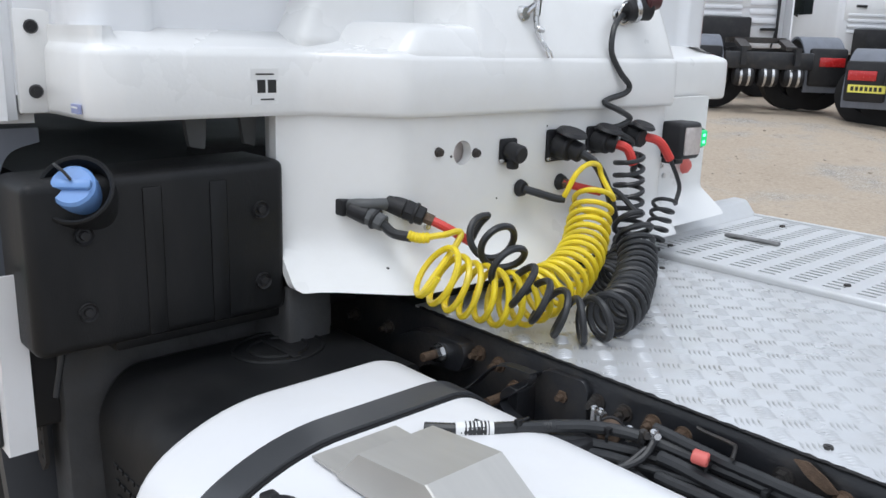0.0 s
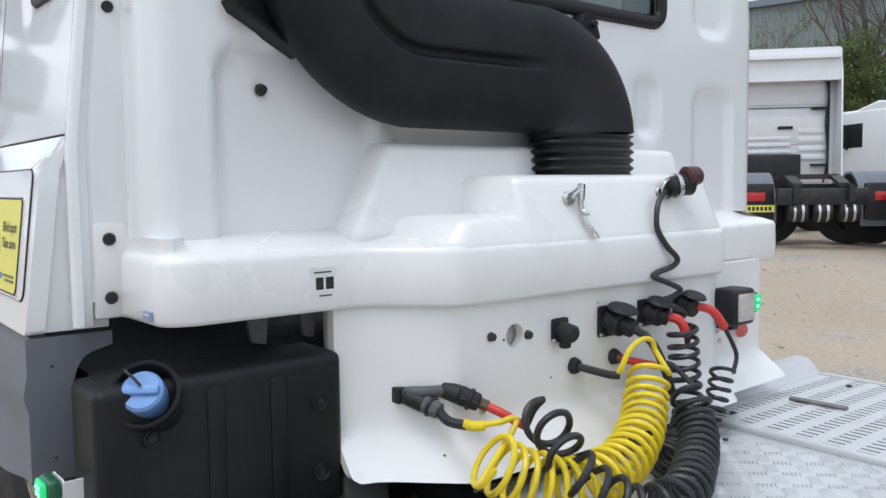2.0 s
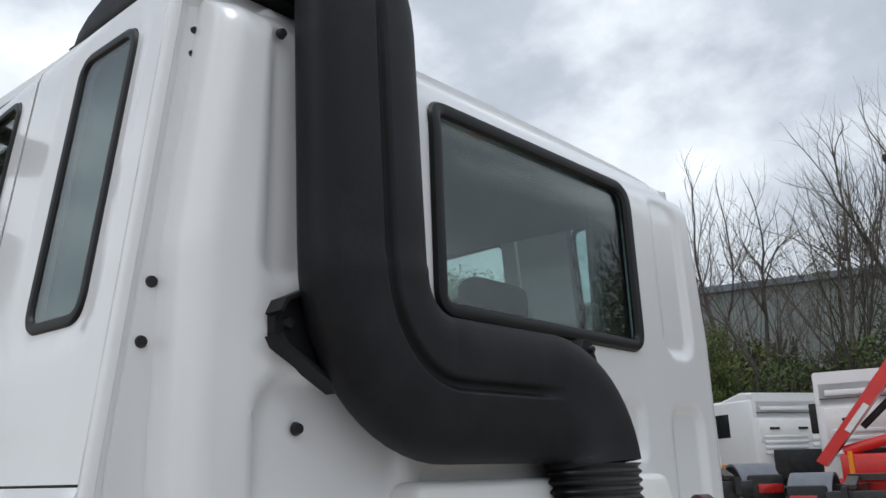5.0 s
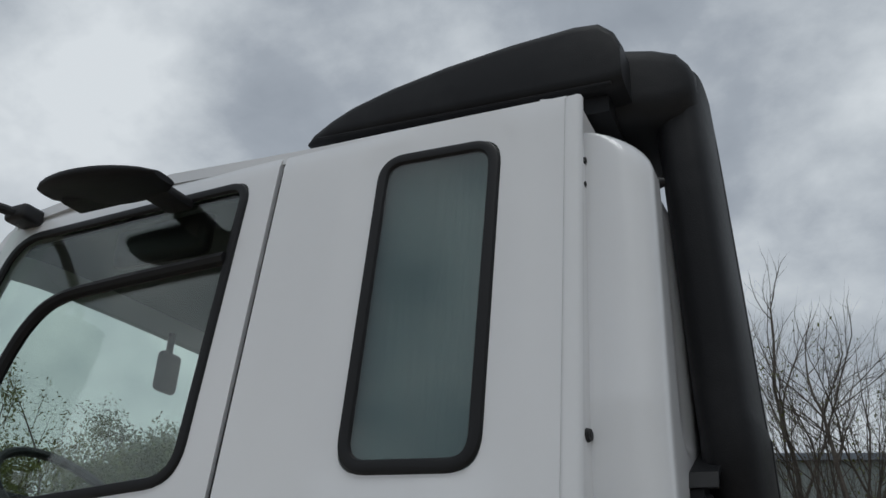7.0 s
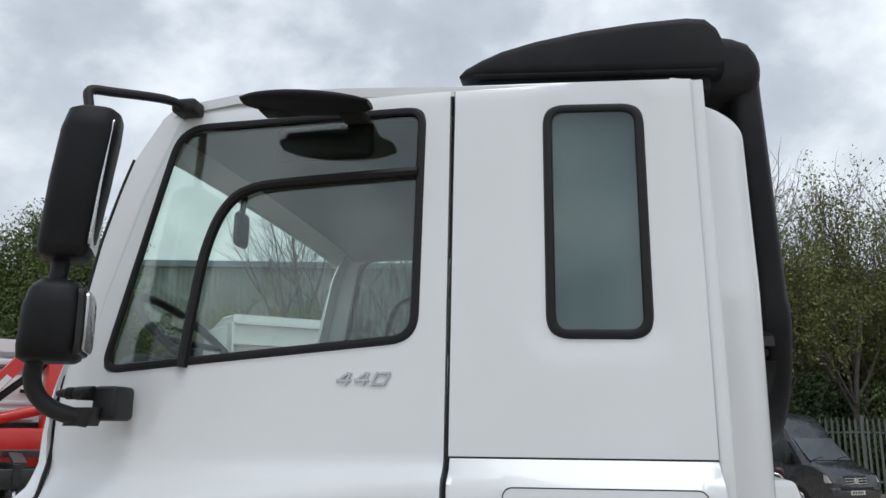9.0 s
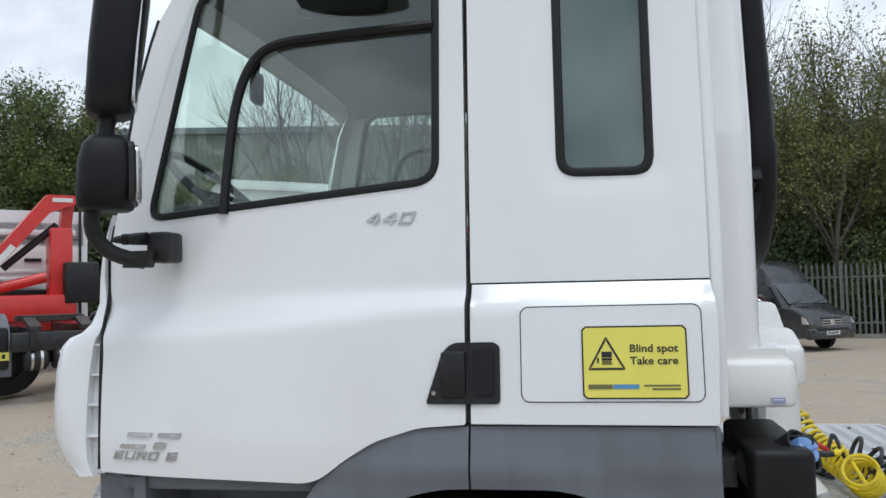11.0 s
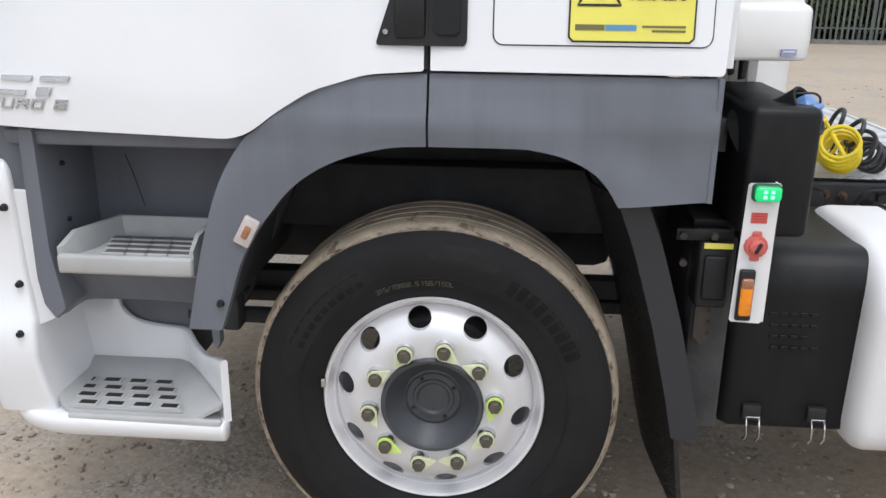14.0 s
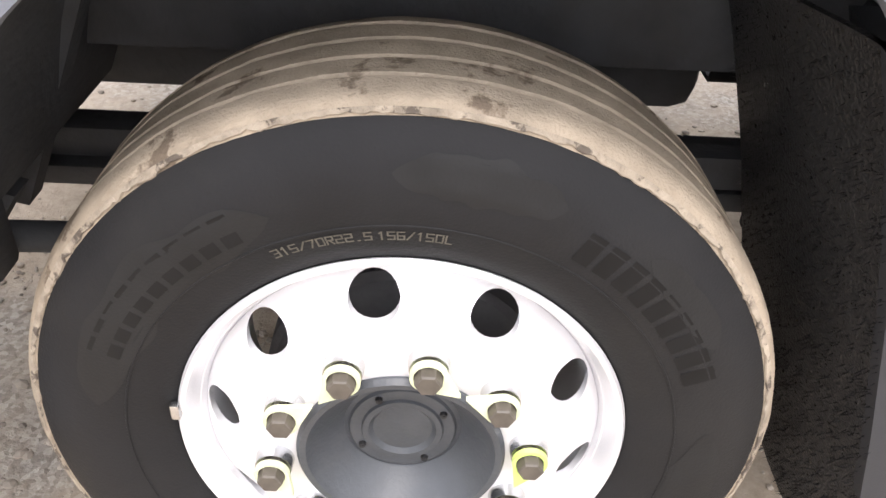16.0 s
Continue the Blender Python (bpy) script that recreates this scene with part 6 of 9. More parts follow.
for k in range(1500):
    u = rng.uniform(0.18, 1.02)
    vmax = float(np.interp(u, (0.17, 0.42, 1.06), (-0.015, 0.34, 0.35)))
    v = rng.uniform(-0.05, vmax)
    x = strip_x(u) - 0.028 - 0.06 * smooth01((v + 0.05) / 0.25)
    p = Vector((x, v, u))
    d = Vector((-0.012, rng.uniform(-0.006, 0.006), rng.uniform(-0.010, 0.004)))
    a, b, c = (bm.verts.new(p + q) for q in (Vector((0, 0.0015, 0)), Vector((0, -0.0015, 0.0005)), d))
    bm.faces.new((a, b, c))
tagged(part("bristles", bm, BRISTLE, fp, smooth=False), kind="stuff")

# ---- marker strip, switch box ----
st = part("marker_plate", panel(rounded([(0.735, 1.122), (0.810, 1.124), (0.803, 0.775), (0.727, 0.778)], 0.005), [], lambda u, v: (u, -0.083, v), (0, 0.003, 0), 0.06), TANKW, truck, "white plate with green lamp, red key switch and amber lamp")
part("plate_return", box(0.804, 0.808, -0.083, -0.035, 0.78, 1.12), TANKW, st)
gl = part("green_lamp", box(0.740, 0.806, -0.110, -0.083, 1.083, 1.125, 0.010, 3), GREENBODY, st, "green side lamp, lit")
part("lens", box(0.744, 0.802, -0.117, -0.105, 1.087, 1.121, 0.008, 3), GREENL, gl, "glowing green lens")
for dx in (-0.008, 0.008):
    for dz in (-0.006, 0.006):
        part("led", box(0.773 + dx - 0.0035, 0.773 + dx + 0.0035, -0.1185, -0.116, 1.104 + dz - 0.0035, 1.104 + dz + 0.0035), GREENLED, gl, smooth=False)
part("red_label", box(0.749, 0.786, -0.0845, -0.083, 1.027, 1.053), PINKRED, st, "small faded red label")
for k in range(4):
    part("label_bar", box(0.753, 0.782, -0.0852, -0.0844, 1.031 + 0.006 * k, 1.0335 + 0.006 * k), RED, st, smooth=False)
ks = part("key_switch", lathe([(0, -0.024), (0.012, -0.024), (0.018, -0.020), (0.020, -0.012), (0.0265, -0.011), (0.0275, -0.003), (0.0275, 0.0)], 12, centre=(0.767, -0.083, 0.972)), PINKRED, st, "faded red isolator key switch")
for dz in (-0.028, 0.028):
    part("switch_lug", box(0.756, 0.778, -0.091, -0.083, 0.972 + dz - 0.009, 0.972 + dz + 0.009, 0.004), PINKRED, ks)
part("key_slot", box(-0.0045, 0.0045, -0.004, 0.0, -0.014, 0.014, 0.003, m=Matrix.Translation((0.768, -0.1055, 0.972)) @ Matrix.Rotation(radians(25), 4, "Y")), INK, ks)
am = part("amber_lamp", box(0.737, 0.774, -0.098, -0.083, 0.785, 0.915, 0.006, 3), BLACK, st, "amber side marker lamp")
part("lens", box(0.741, 0.770, -0.106, -0.096, 0.800, 0.895, 0.006, 3), AMBER, am, "amber lens")
part("lens_shade", box(0.741, 0.770, -0.107, -0.096, 0.868, 0.895, 0.006, 3), AMBERDULL, am)
sb = part("switch_box", box(0.655, 0.735, -0.02, 0.09, 0.785, 0.955, 0.012, 3), BLACK, truck, "black electrical box on a bracket")
part("warning_label", box(0.665, 0.735, -0.0215, -0.0195, 0.942, 0.956), SIGNY, sb)
part("cover", box(0.668, 0.725, -0.028, -0.018, 0.81, 0.925, 0.008, 3), BLACK, sb)
part("bracket", box(0.600, 0.74, 0.0, 0.012, 0.955, 0.985, 0.003), BLACK, sb)
part("bracket", prism(rounded([(0.665, 0.785), (0.715, 0.785), (0.715, 0.70), (0.69, 0.672), (0.665, 0.70)], 0.008), lambda u, v: (u, 0.0, v), (0, 0.008, 0)), DARKSTEEL, sb)
# Black discs on the bracket, painted for the shade in its holes.
for z in (0.77, 0.74, 0.71):
    button((0.70, 0.0, z), (0, -1, 0), 0.0065, sb, "hole", INK, 0.001)
for x, z in ((0.615, 0.970), (0.69, 0.970), (0.62, 0.90)):
    part("hex_bolt", cyl((x, 0.0, z), (x, -0.014, z), 0.010, 6), DARKSTEEL, sb)
part("cable", tube(spline([(0.82, 0.0, 0.88), (0.815, 0.02, 1.0), (0.82, -0.03, 1.06), (0.815, -0.04, 1.075)], 8), 0.006), HOSE, st)

# ---- fluid tank with the blue cap ----
bm = box(0.735, 0.896, -0.048, 0.45, 0.982, 1.292, 0.020, 4)
for v in bm.verts:
    if v.co.z > 1.2 and v.co.y > 0.1:
        v.co.z += 0.008
tank = part("fluid_tank", bm, TANKB, truck, "black moulded plastic fluid tank")
for y in (0.17, 0.30):
    part("tank_rib", box(0.893, 0.8988, y - 0.018, y + 0.018, 0.99, 1.27, 0.004), TANKB, tank)
for y, z in ((0.045, 1.196), (0.043, 1.057), (0.390, 1.203), (0.392, 1.055)):
    bm = lathe([(0.0, -0.004), (0.007, -0.004), (0.009, 0.002), (0.013, 0.002), (0.0165, -0.003), (0.0175, 0.004)], 20)
    bmesh.ops.transform(bm, matrix=Matrix.Translation((0.901, y, z)) @ Matrix.Rotation(radians(90), 4, "Z"), verts=bm.verts[:])
    part("recessed_bolt", bm, BLACK, tank)
capm = Matrix.Translation((0.893, 0.036, 1.280)) @ Matrix.Rotation(radians(-36), 4, "Z") @ Matrix.Rotation(radians(56), 4, "Y")
bm = bmesh.new()
loft([[(r * math.cos(a), r * math.sin(a), z) for a in np.linspace(0, 2 * math.pi, 36, endpoint=False)] for r, z in ((0.090, -0.17), (0.074, -0.11), (0.061, -0.055), (0.0635, -0.014), (0.065, -0.008), (0.062, -0.005), (0.057, -0.008), (0.052, -0.03), (0.05, -0.045))], bm)
bmesh.ops.transform(bm, matrix=capm, verts=bm.verts[:])
part("filler_neck", bm, TANKB, tank, angle=0.7)
bm = bmesh.new()
cyl((0, 0, -0.045), (0, 0, 0.010), 0.0395, 32, 0.038, bm=bm, bev=0.005)
box(-0.009, 0.009, -0.033, 0.033, 0.006, 0.019, 0.005, bm=bm)
bmesh.ops.transform(bm, matrix=capm, verts=bm.verts[:])
part("filler_cap", bm, BLUE, tank, "blue filler cap on a tether", angle=0.5)
part("tether", tube(spline([capm @ Vector(p) for p in ((-0.004, 0.002, 0.022), (-0.016, -0.010, 0.030), (-0.03, -0.026, 0.026), (-0.047, -0.036, -0.006))], 6), 0.003, 6), HOSE, tank)

# Added black block; keeps the shaded gap below the tank dark.
part("tank_shelf", box(0.66, 0.86, 0.10, 0.66, 0.955, 0.985, 0.008), SEAL, tank, "added dark block closing the gap below the tank")
part("inner_shield", box(0.66, 0.76, 0.03, 0.66, 0.42, 0.96, 0.01), UNDER, truck, "dark shield behind the mudguard")
# ---- cover box and white fuel tank ----
bm = bmesh.new()
rows = []
for x, o in ((0.770, 0.03), (0.785, 0.008), (0.81, 0.0), (1.15, 0.0)):
    rows.append([(x, p[0], p[1]) for p in rounded([(0.085 + o, 0.395 + o), (0.60, 0.395 + o), (0.60, 0.905 - o), (0.13 + o, 0.905 - o), (0.075 + o, 0.83 - o)], [0.03, 0, 0.02, 0.10, 0.10], 6)])
cb = part("battery_cover", loft(rows), TANKB, truck, "black plastic battery cover with wire clips", angle=0.9)
bm = bmesh.new()
for rr in (0.085, 0.055):
    lpz = [(0.905 + rr * math.cos(a), 0.42 + rr * 1.15 * math.sin(a), 0.906) for a in np.linspace(0, 2 * math.pi, 36, endpoint=False)]
    ring_sweep(lpz, 0.004, bm=bm)
box(0.83, 0.98, 0.41, 0.43, 0.902, 0.910, 0.003, bm=bm)
part("round_lid", bm, TANKB, cb)
for k, n in enumerate((5, 5, 4, 5)):
    for j in range(n):
        part("moulded_mark", box(0.875 + 0.026 * j + 0.004 * k, 0.893 + 0.026 * j + 0.004 * k, 0.0735, 0.080, 0.735 - 0.032 * k, 0.745 - 0.032 * k, 0.001, 1), TANKB, cb, smooth=False)
for x in (0.861, 1.033):
    wire = spline([(x - 0.012, 0.070, 0.44), (x - 0.016, 0.050, 0.425), (x - 0.014, 0.048, 0.395), (x - 0.018, 0.055, 0.375)], 6)
    # Raised black block in place of a recess in shade.
    clip = part("clip_recess", box(x - 0.025, x + 0.025, 0.066, 0.090, 0.43, 0.475, 0.006), INK, cb, "black block for the shaded recess behind a wire clip")
    part("clip_wire", tube(wire, 0.0028, 6), STEEL, clip)
    part("clip_wire", tube([p + Vector((0.034, 0, 0)) for p in wire], 0.0028, 6), STEEL, clip)
    part("clip_wire", cyl((x - 0.012, 0.068, 0.44), (x + 0.022, 0.068, 0.44), 0.0028, 8), STEEL, clip)


def tank_sec(x, o=0.0):
    return [(x, p[0], p[1]) for p in rounded([(0.0 + o, 0.36 + o), (0.64 - o, 0.36 + o), (0.64 - o, 0.835 - o), (0.535, 0.932 - o), (0.17, 0.932 - o), (0.0 + o, 0.845 - o)], [0.10, 0.10, 0.05, 0.05, 0.11, 0.12], 8)]


ft = part("fuel_tank", loft([tank_sec(1.104, 0.060), tank_sec(1.106, 0.045), tank_sec(1.112, 0.028), tank_sec(1.121, 0.014), tank_sec(1.134, 0.004), tank_sec(1.150, 0.0), tank_sec(1.8), tank_sec(2.85)]), TANKW, truck, "white painted fuel tank with a black strap", angle=0.6)


def strap(x0, x1, o, name, material, label):
    secs = []
    for x, oo in ((x0, 0.0), (x0 + 0.002, -o), (x1 - 0.002, -o), (x1, 0.0)):
        secs.append(tank_sec(x, oo))
    return part(name, loft(secs), material, ft, label, angle=0.7)


strap(1.296, 1.362, 0.008, "tank_strap", STRAPM, "black steel and rubber tank strap")
strap(1.289, 1.369, 0.003, "strap_rubber", SEAL, "")
strap(2.25, 2.33, 0.008, "tank_strap", STRAPM, "")
# folded sheet-metal cover over the sender, with the filler cap beside it
SHEET = mat("brushed_sheet_steel", (0.50, 0.485, 0.455), 0.42, metal=0.55, var=0.05, scale=6, bump=0.05, bscale=200, stretch=(1, 8, 1))
bm = prism([(1.452, 0.930), (1.505, 0.988), (1.645, 1.003), (1.76, 0.930)], lambda u, v: (u, 0.180, v), (0, 0.138, 0), 0.003)
part("sender_cover", bm, SHEET, ft, "folded bare sheet-metal cover", smooth=False)
part("cover_flange", box(1.386, 1.80, 0.185, 0.345, 0.930, 0.9345), SHEET, ft, smooth=False)
bm = cyl((1.49, 0.075, 0.86), (1.475, 0.05, 0.93), 0.052, 24, 0.048, bev=0.006)
for k in range(5):
    a = 2 * math.pi * k / 5
    box(1.475 + 0.045 * math.cos(a) - 0.012, 1.475 + 0.045 * math.cos(a) + 0.012, 0.055 + 0.045 * math.sin(a) - 0.012, 0.055 + 0.045 * math.sin(a) + 0.012, 0.905, 0.935, 0.005, bm=bm)
part("fuel_cap", bm, BLACK, ft, "black lobed fuel cap")

# ---- chassis rails ----
for s, c in ((1, 0), (-1, 2 * MID)):
    bm = prism(rounded([(0.715, 0.963), (0.715, 0.700), (0.795, 0.700), (0.795, 0.710), (0.723, 0.710), (0.723, 0.953), (0.795, 0.953), (0.795, 0.963)], [0.022, 0.012, 0, 0, 0.008, 0.005, 0, 0], 4), lambda u, v: (0.55, u * s + c, v), (3.2, 0, 0))
    rail = part("chassis_rail", bm, CHASSIS, truck, "black painted chassis rail with bolts", angle=0.4)
    if s == 1:
        near_rail = rail
rng = random.Random(7)
for x, z, rusty in ((0.785, 0.887, 0), (0.912, 0.890, 0), (1.210, 0.916, 1), (1.266, 0.909, 1), (1.312, 0.873, 1), (1.315, 0.845, 1), (1.441, 0.904, 1), (1.512, 0.914, 0), (1.571, 0.915, 0), (1.629, 0.917, 1), (1.688, 0.917, 1), (1.86, 0.917, 0), (1.95, 0.917, 1), (2.05, 0.917, 1)):
    bm = cyl((x, 0.715, z), (x, 0.711, z), 0.0165, 16)
    cyl((x, 0.712, z), (x, 0.698, z), 0.0130, 6, 0.0122, bm=bm)
    cyl((x, 0.699, z), (x, 0.684, z), 0.0068, 10, 0.0055, bm=bm)
    part("rail_bolt", bm, RUST if rusty else DARKSTEEL, near_rail, "weathered hexagon bolt", smooth=False)
part("edge_sealant", tube([(x, 0.713 + 0.002 * noise.noise((x * 40, 1, 0)), 0.9655 + 0.0015 * noise.noise((x * 55, 5, 0))) for x in np.linspace(1.02, 2.74, 240)], [0.0035 + 0.0022 * noise.noise((k * 0.45, 3, 0)) for k in range(240)], 6), SEAL, near_rail, "ragged black sealant along the rail")
bk = part("rail_bracket", prism(rounded([(0.885, 0.795), (0.995, 0.905), (1.045, 0.928), (1.150, 0.936), (1.192, 0.934), (1.20, 0.905), (1.185, 0.872), (1.08, 0.862), (1.00, 0.795)], [0.01, 0.02, 0.02, 0.02, 0.012, 0.01, 0.015, 0.03, 0.01]), lambda u, v: (u, 0.682, v), (0, 0.033, 0), 0.005), CHASSIS, truck, "black cast bracket with a large stud")
bm = cyl((1.126, 0.682, 0.900), (1.126, 0.676, 0.900), 0.022, 20)
cyl((1.126, 0.677, 0.900), (1.126, 0.660, 0.900), 0.0170, 6, bm=bm)
part("stud_nut", bm, STEEL, bk, "bright zinc nut", smooth=False)
part("stud", cyl((1.126, 0.662, 0.900), (1.126, 0.630, 0.900), 0.0095, 12), RUST, bk)
bk2 = part("strap_bracket", prism(rounded([(1.375, 0.80), (1.372, 0.925), (1.40, 0.945), (1.486, 0.950), (1.498, 0.93), (1.500, 0.80)], 0.01), lambda u, v: (u, 0.702, v), (0, 0.013, 0), 0.003), CHASSIS, truck, "black folded strap bracket")
for path, w in ((((1.250, 0.625, 0.872), (1.268, 0.640, 0.886), (1.300, 0.655, 0.925), (1.322, 0.662, 0.940), (1.355, 0.664, 0.945), (1.400, 0.664, 0.946)), 0.011), (((1.400, 0.664, 0.946), (1.402, 0.655, 0.930), (1.372, 0.645, 0.903), (1.352, 0.640, 0.886), (1.360, 0.640, 0.868), (1.408, 0.640, 0.852)), 0.011), (((1.372, 0.700, 0.92), (1.405, 0.670, 0.948)), 0.014)):
    sp = spline(path, 6)
    part("spring_strip", loft([[(p.x, p.y - w, p.z - 0.0016), (p.x, p.y + w, p.z - 0.0016), (p.x, p.y + w, p.z + 0.0016), (p.x, p.y - w, p.z + 0.0016)] for p in sp]), CHASSIS, bk2, angle=0.4)
part("tension_bolt", cyl((1.318, 0.690, 0.868), (1.318, 0.628, 0.868), 0.010, 10), RUST, bk2)
part("end_plate", prism(rounded([(1.325, 0.80), (1.325, 0.885), (1.345, 0.905), (1.372, 0.905), (1.372, 0.80)], 0.008), lambda u, v: (u, 0.655, v), (0, 0.055, 0), 0.002), CHASSIS, bk2)
# cable bundle along the rail
def wavy(pts, amp, seed, n=12):
    return [p + Vector((0, amp * noise.noise((p.x * 9, seed, 0)), amp * noise.noise((p.x * 8, seed, 4)))) for p in spline(pts, n)]


def ribbed(pts, r):
    return [r * (1.0 + 0.07 * (k % 2)) for k in range(len(pts))]


main = wavy([(1.425, 0.372, 0.936), (1.475, 0.421, 0.938), (1.524, 0.499, 0.936), (1.552, 0.550, 0.934), (1.585, 0.600, 0.930), (1.630, 0.640, 0.922), (1.700, 0.668, 0.912), (1.80, 0.680, 0.905), (1.95, 0.690, 0.900), (2.3, 0.695, 0.90)], 0.004, 1, 24)
loom = part("cable_loom", tube(main, ribbed(main, 0.0105), 10), HOSE, truck, "black corrugated cable loom with ties")
for k, (pts, r) in enumerate((
        (((1.455, 0.455, 0.930), (1.500, 0.478, 0.921), (1.552, 0.540, 0.915), (1.60, 0.60, 0.905), (1.69, 0.655, 0.893), (1.85, 0.675, 0.888), (2.3, 0.685, 0.885)), 0.0085),
        (((1.450, 0.440, 0.924), (1.520, 0.500, 0.908), (1.62, 0.60, 0.892), (1.74, 0.650, 0.882), (1.90, 0.665, 0.878), (2.3, 0.675, 0.875)), 0.0075),
        (((1.660, 0.668, 0.935), (1.74, 0.676, 0.925), (1.86, 0.680, 0.918), (2.3, 0.69, 0.915)), 0.010),
        (((1.690, 0.640, 0.905), (1.78, 0.648, 0.896), (1.92, 0.655, 0.890), (2.3, 0.66, 0.885)), 0.011),
        (((1.700, 0.628, 0.885), (1.82, 0.632, 0.876), (1.98, 0.64, 0.872), (2.3, 0.645, 0.87)), 0.009),
        (((1.500, 0.490, 0.912), (1.530, 0.500, 0.898), (1.590, 0.520, 0.888), (1.640, 0.562, 0.886), (1.672, 0.612, 0.900), (1.676, 0.645, 0.925), (1.665, 0.670, 0.938)), 0.0062),
        (((1.515, 0.502, 0.906), (1.56, 0.506, 0.890), (1.61, 0.535, 0.883), (1.655, 0.582, 0.890), (1.672, 0.632, 0.914)), 0.005),
        (((1.60, 0.62, 0.90), (1.66, 0.610, 0.878), (1.73, 0.60, 0.868), (1.80, 0.615, 0.862), (2.0, 0.62, 0.86)), 0.006))):
    wp = wavy(pts, 0.006, 3.0 + k, 14)
    part("cable", tube(wp, ribbed(wp, r) if r > 0.0075 else r, 8), HOSE, loom)
part("junction", box(1.535, 1.60, 0.545, 0.600, 0.885, 0.915, 0.008, 2), BLACK, loom)
lab0, lab1 = Vector((1.462, 0.406, 0.938)), Vector((1.498, 0.456, 0.9375))
part("cable_label", cyl(lab0, lab1, 0.0125, 14), WHITEINK, loom, "white barcode label")
for k in range(7):
    a, b = lab0.lerp(lab1, 0.25 + 0.1 * k), lab0.lerp(lab1, 0.25 + 0.1 * k + (0.055 if k % 3 else 0.03))
    part("label_bar", cyl(a, b, 0.0128, 14), INK, loom)
for x, y, z in ((1.524, 0.499, 0.934), (1.612, 0.622, 0.915), (1.66, 0.652, 0.905), (1.765, 0.668, 0.900), (1.86, 0.670, 0.895)):
    part("cable_tie", tube([(x, y - 0.016, z + 0.004), (x, y - 0.010, z + 0.015), (x + 0.001, y + 0.010, z + 0.016), (x + 0.002, y + 0.018, z + 0.002), (x + 0.002, y + 0.006, z - 0.022), (x, y - 0.014, z - 0.016), (x, y - 0.016, z + 0.004)], 0.0028, 6), SEAL, loom)
    part("tie_head", box(x - 0.005, x + 0.005, y - 0.018, y - 0.006, z + 0.010, z + 0.020, 0.002), SEAL, loom)
part("red_clip", cyl((1.748, 0.640, 0.932), (1.772, 0.647, 0.930), 0.0115, 12, bev=0.002), PINKRED, loom, "faded red clip")
part("fitting", cyl((1.588, 0.655, 0.912), (1.606, 0.618, 0.914), 0.021, 16, 0.019, bev=0.003), RUST, loom, "rusty ring fitting")
part("fitting_ring", cyl((1.590, 0.650, 0.912), (1.594, 0.643, 0.9125), 0.0235, 16), BLACK, loom)
for (x, y, z), m in (((1.545, 0.66, 0.922), STEEL), ((1.558, 0.66, 0.922), STEEL), ((1.622, 0.655, 0.915), STEEL), ((1.655, 0.645, 0.925), DARKSTEEL), ((1.672, 0.648, 0.930), STEEL)):
    part("elbow_fitting", cyl((x, y, z - 0.012), (x + 0.004, y - 0.006, z + 0.014), 0.0078, 8, 0.0062, bev=0.001), m, loom)
    part("elbow_fitting", cyl((x + 0.003, y, z + 0.008), (x + 0.016, y - 0.012, z + 0.010), 0.0062, 6), m, loom)
part("stay_rod", tube(spline([(1.715, 0.706, 0.945), (1.733, 0.704, 0.944), (1.780, 0.700, 0.944), (1.790, 0.692, 0.943), (1.800, 0.665, 0.938)], 6), 0.0034, 6), DARKSTEEL, loom)
part("paint_flake", prism(rounded([(1.872, 0.955), (1.898, 0.962), (1.925, 0.948), (1.945, 0.928), (1.93, 0.924), (1.90, 0.938)], 0.004), lambda u, v: (u, 0.708 - 0.008 * math.sin((u - 1.87) * 40), v), (0, 0.003, 0)), RUST, near_rail, "lifted rusty paint flake")

# ---- decks ----
DECKX0, DECKX1 = 1.0, 2.75
CATX1 = 1.80
deck = part("tread_plate", box(DECKX0, DECKX1, 0.716, 1.385, 0.962, 0.966), CHECKER, truck, "aluminium five-bar tread plate deck", smooth=False)
part("tread_plate_strip", box(DECKX0, CATX1, 1.385, 1.545, 0.962, 0.966), CHECKER, deck, smooth=False)
bm = bmesh.new()
pitch = 0.0535
for i in range(int((DECKX1 - DECKX0) / pitch)):
    for j in range(15):
        cx, cy = DECKX0 + 0.03 + pitch * i, 0.748 + pitch * j
        if cy > 1.36 and cx > CATX1 - 0.03:
            continue
        turn = radians(45 if (i + j) % 2 else -45)
        du, dv = Vector((math.cos(turn), math.sin(turn), 0)), Vector((-math.sin(turn), math.cos(turn), 0))
        for b in range(5):
            c = Vector((cx, cy, 0.9661)) + dv * (b - 2) * 0.0092
            L, w = du * 0.0175, dv * 0.0030
            top = bm.verts.new(c + Vector((0, 0, 0.0048)))
            q = [bm.verts.new(c + L), bm.verts.new(c + w), bm.verts.new(c - L), bm.verts.new(c - w)]
            for k in range(4):
                bm.faces.new((q[k - 1], q[k], top))
tagged(part("tread_pattern", bm, CHECKER, deck, "raised five-bar pattern", smooth=True, angle=2), kind="stuff")
cat = part("catwalk", box(0.945, CATX1, 1.548, 1.570, 0.945, 0.984, 0.009, 3), CATWALK, truck, "silver slotted catwalk panel")
part("edge_frame", box(0.945, CATX1, 2.310, 2.332, 0.955, 0.982, 0.004), CATWALK, cat)
part("edge_frame", box(0.945, 0.975, 1.570, 2.310, 0.960, 0.978, 0.003), CATWALK, cat)
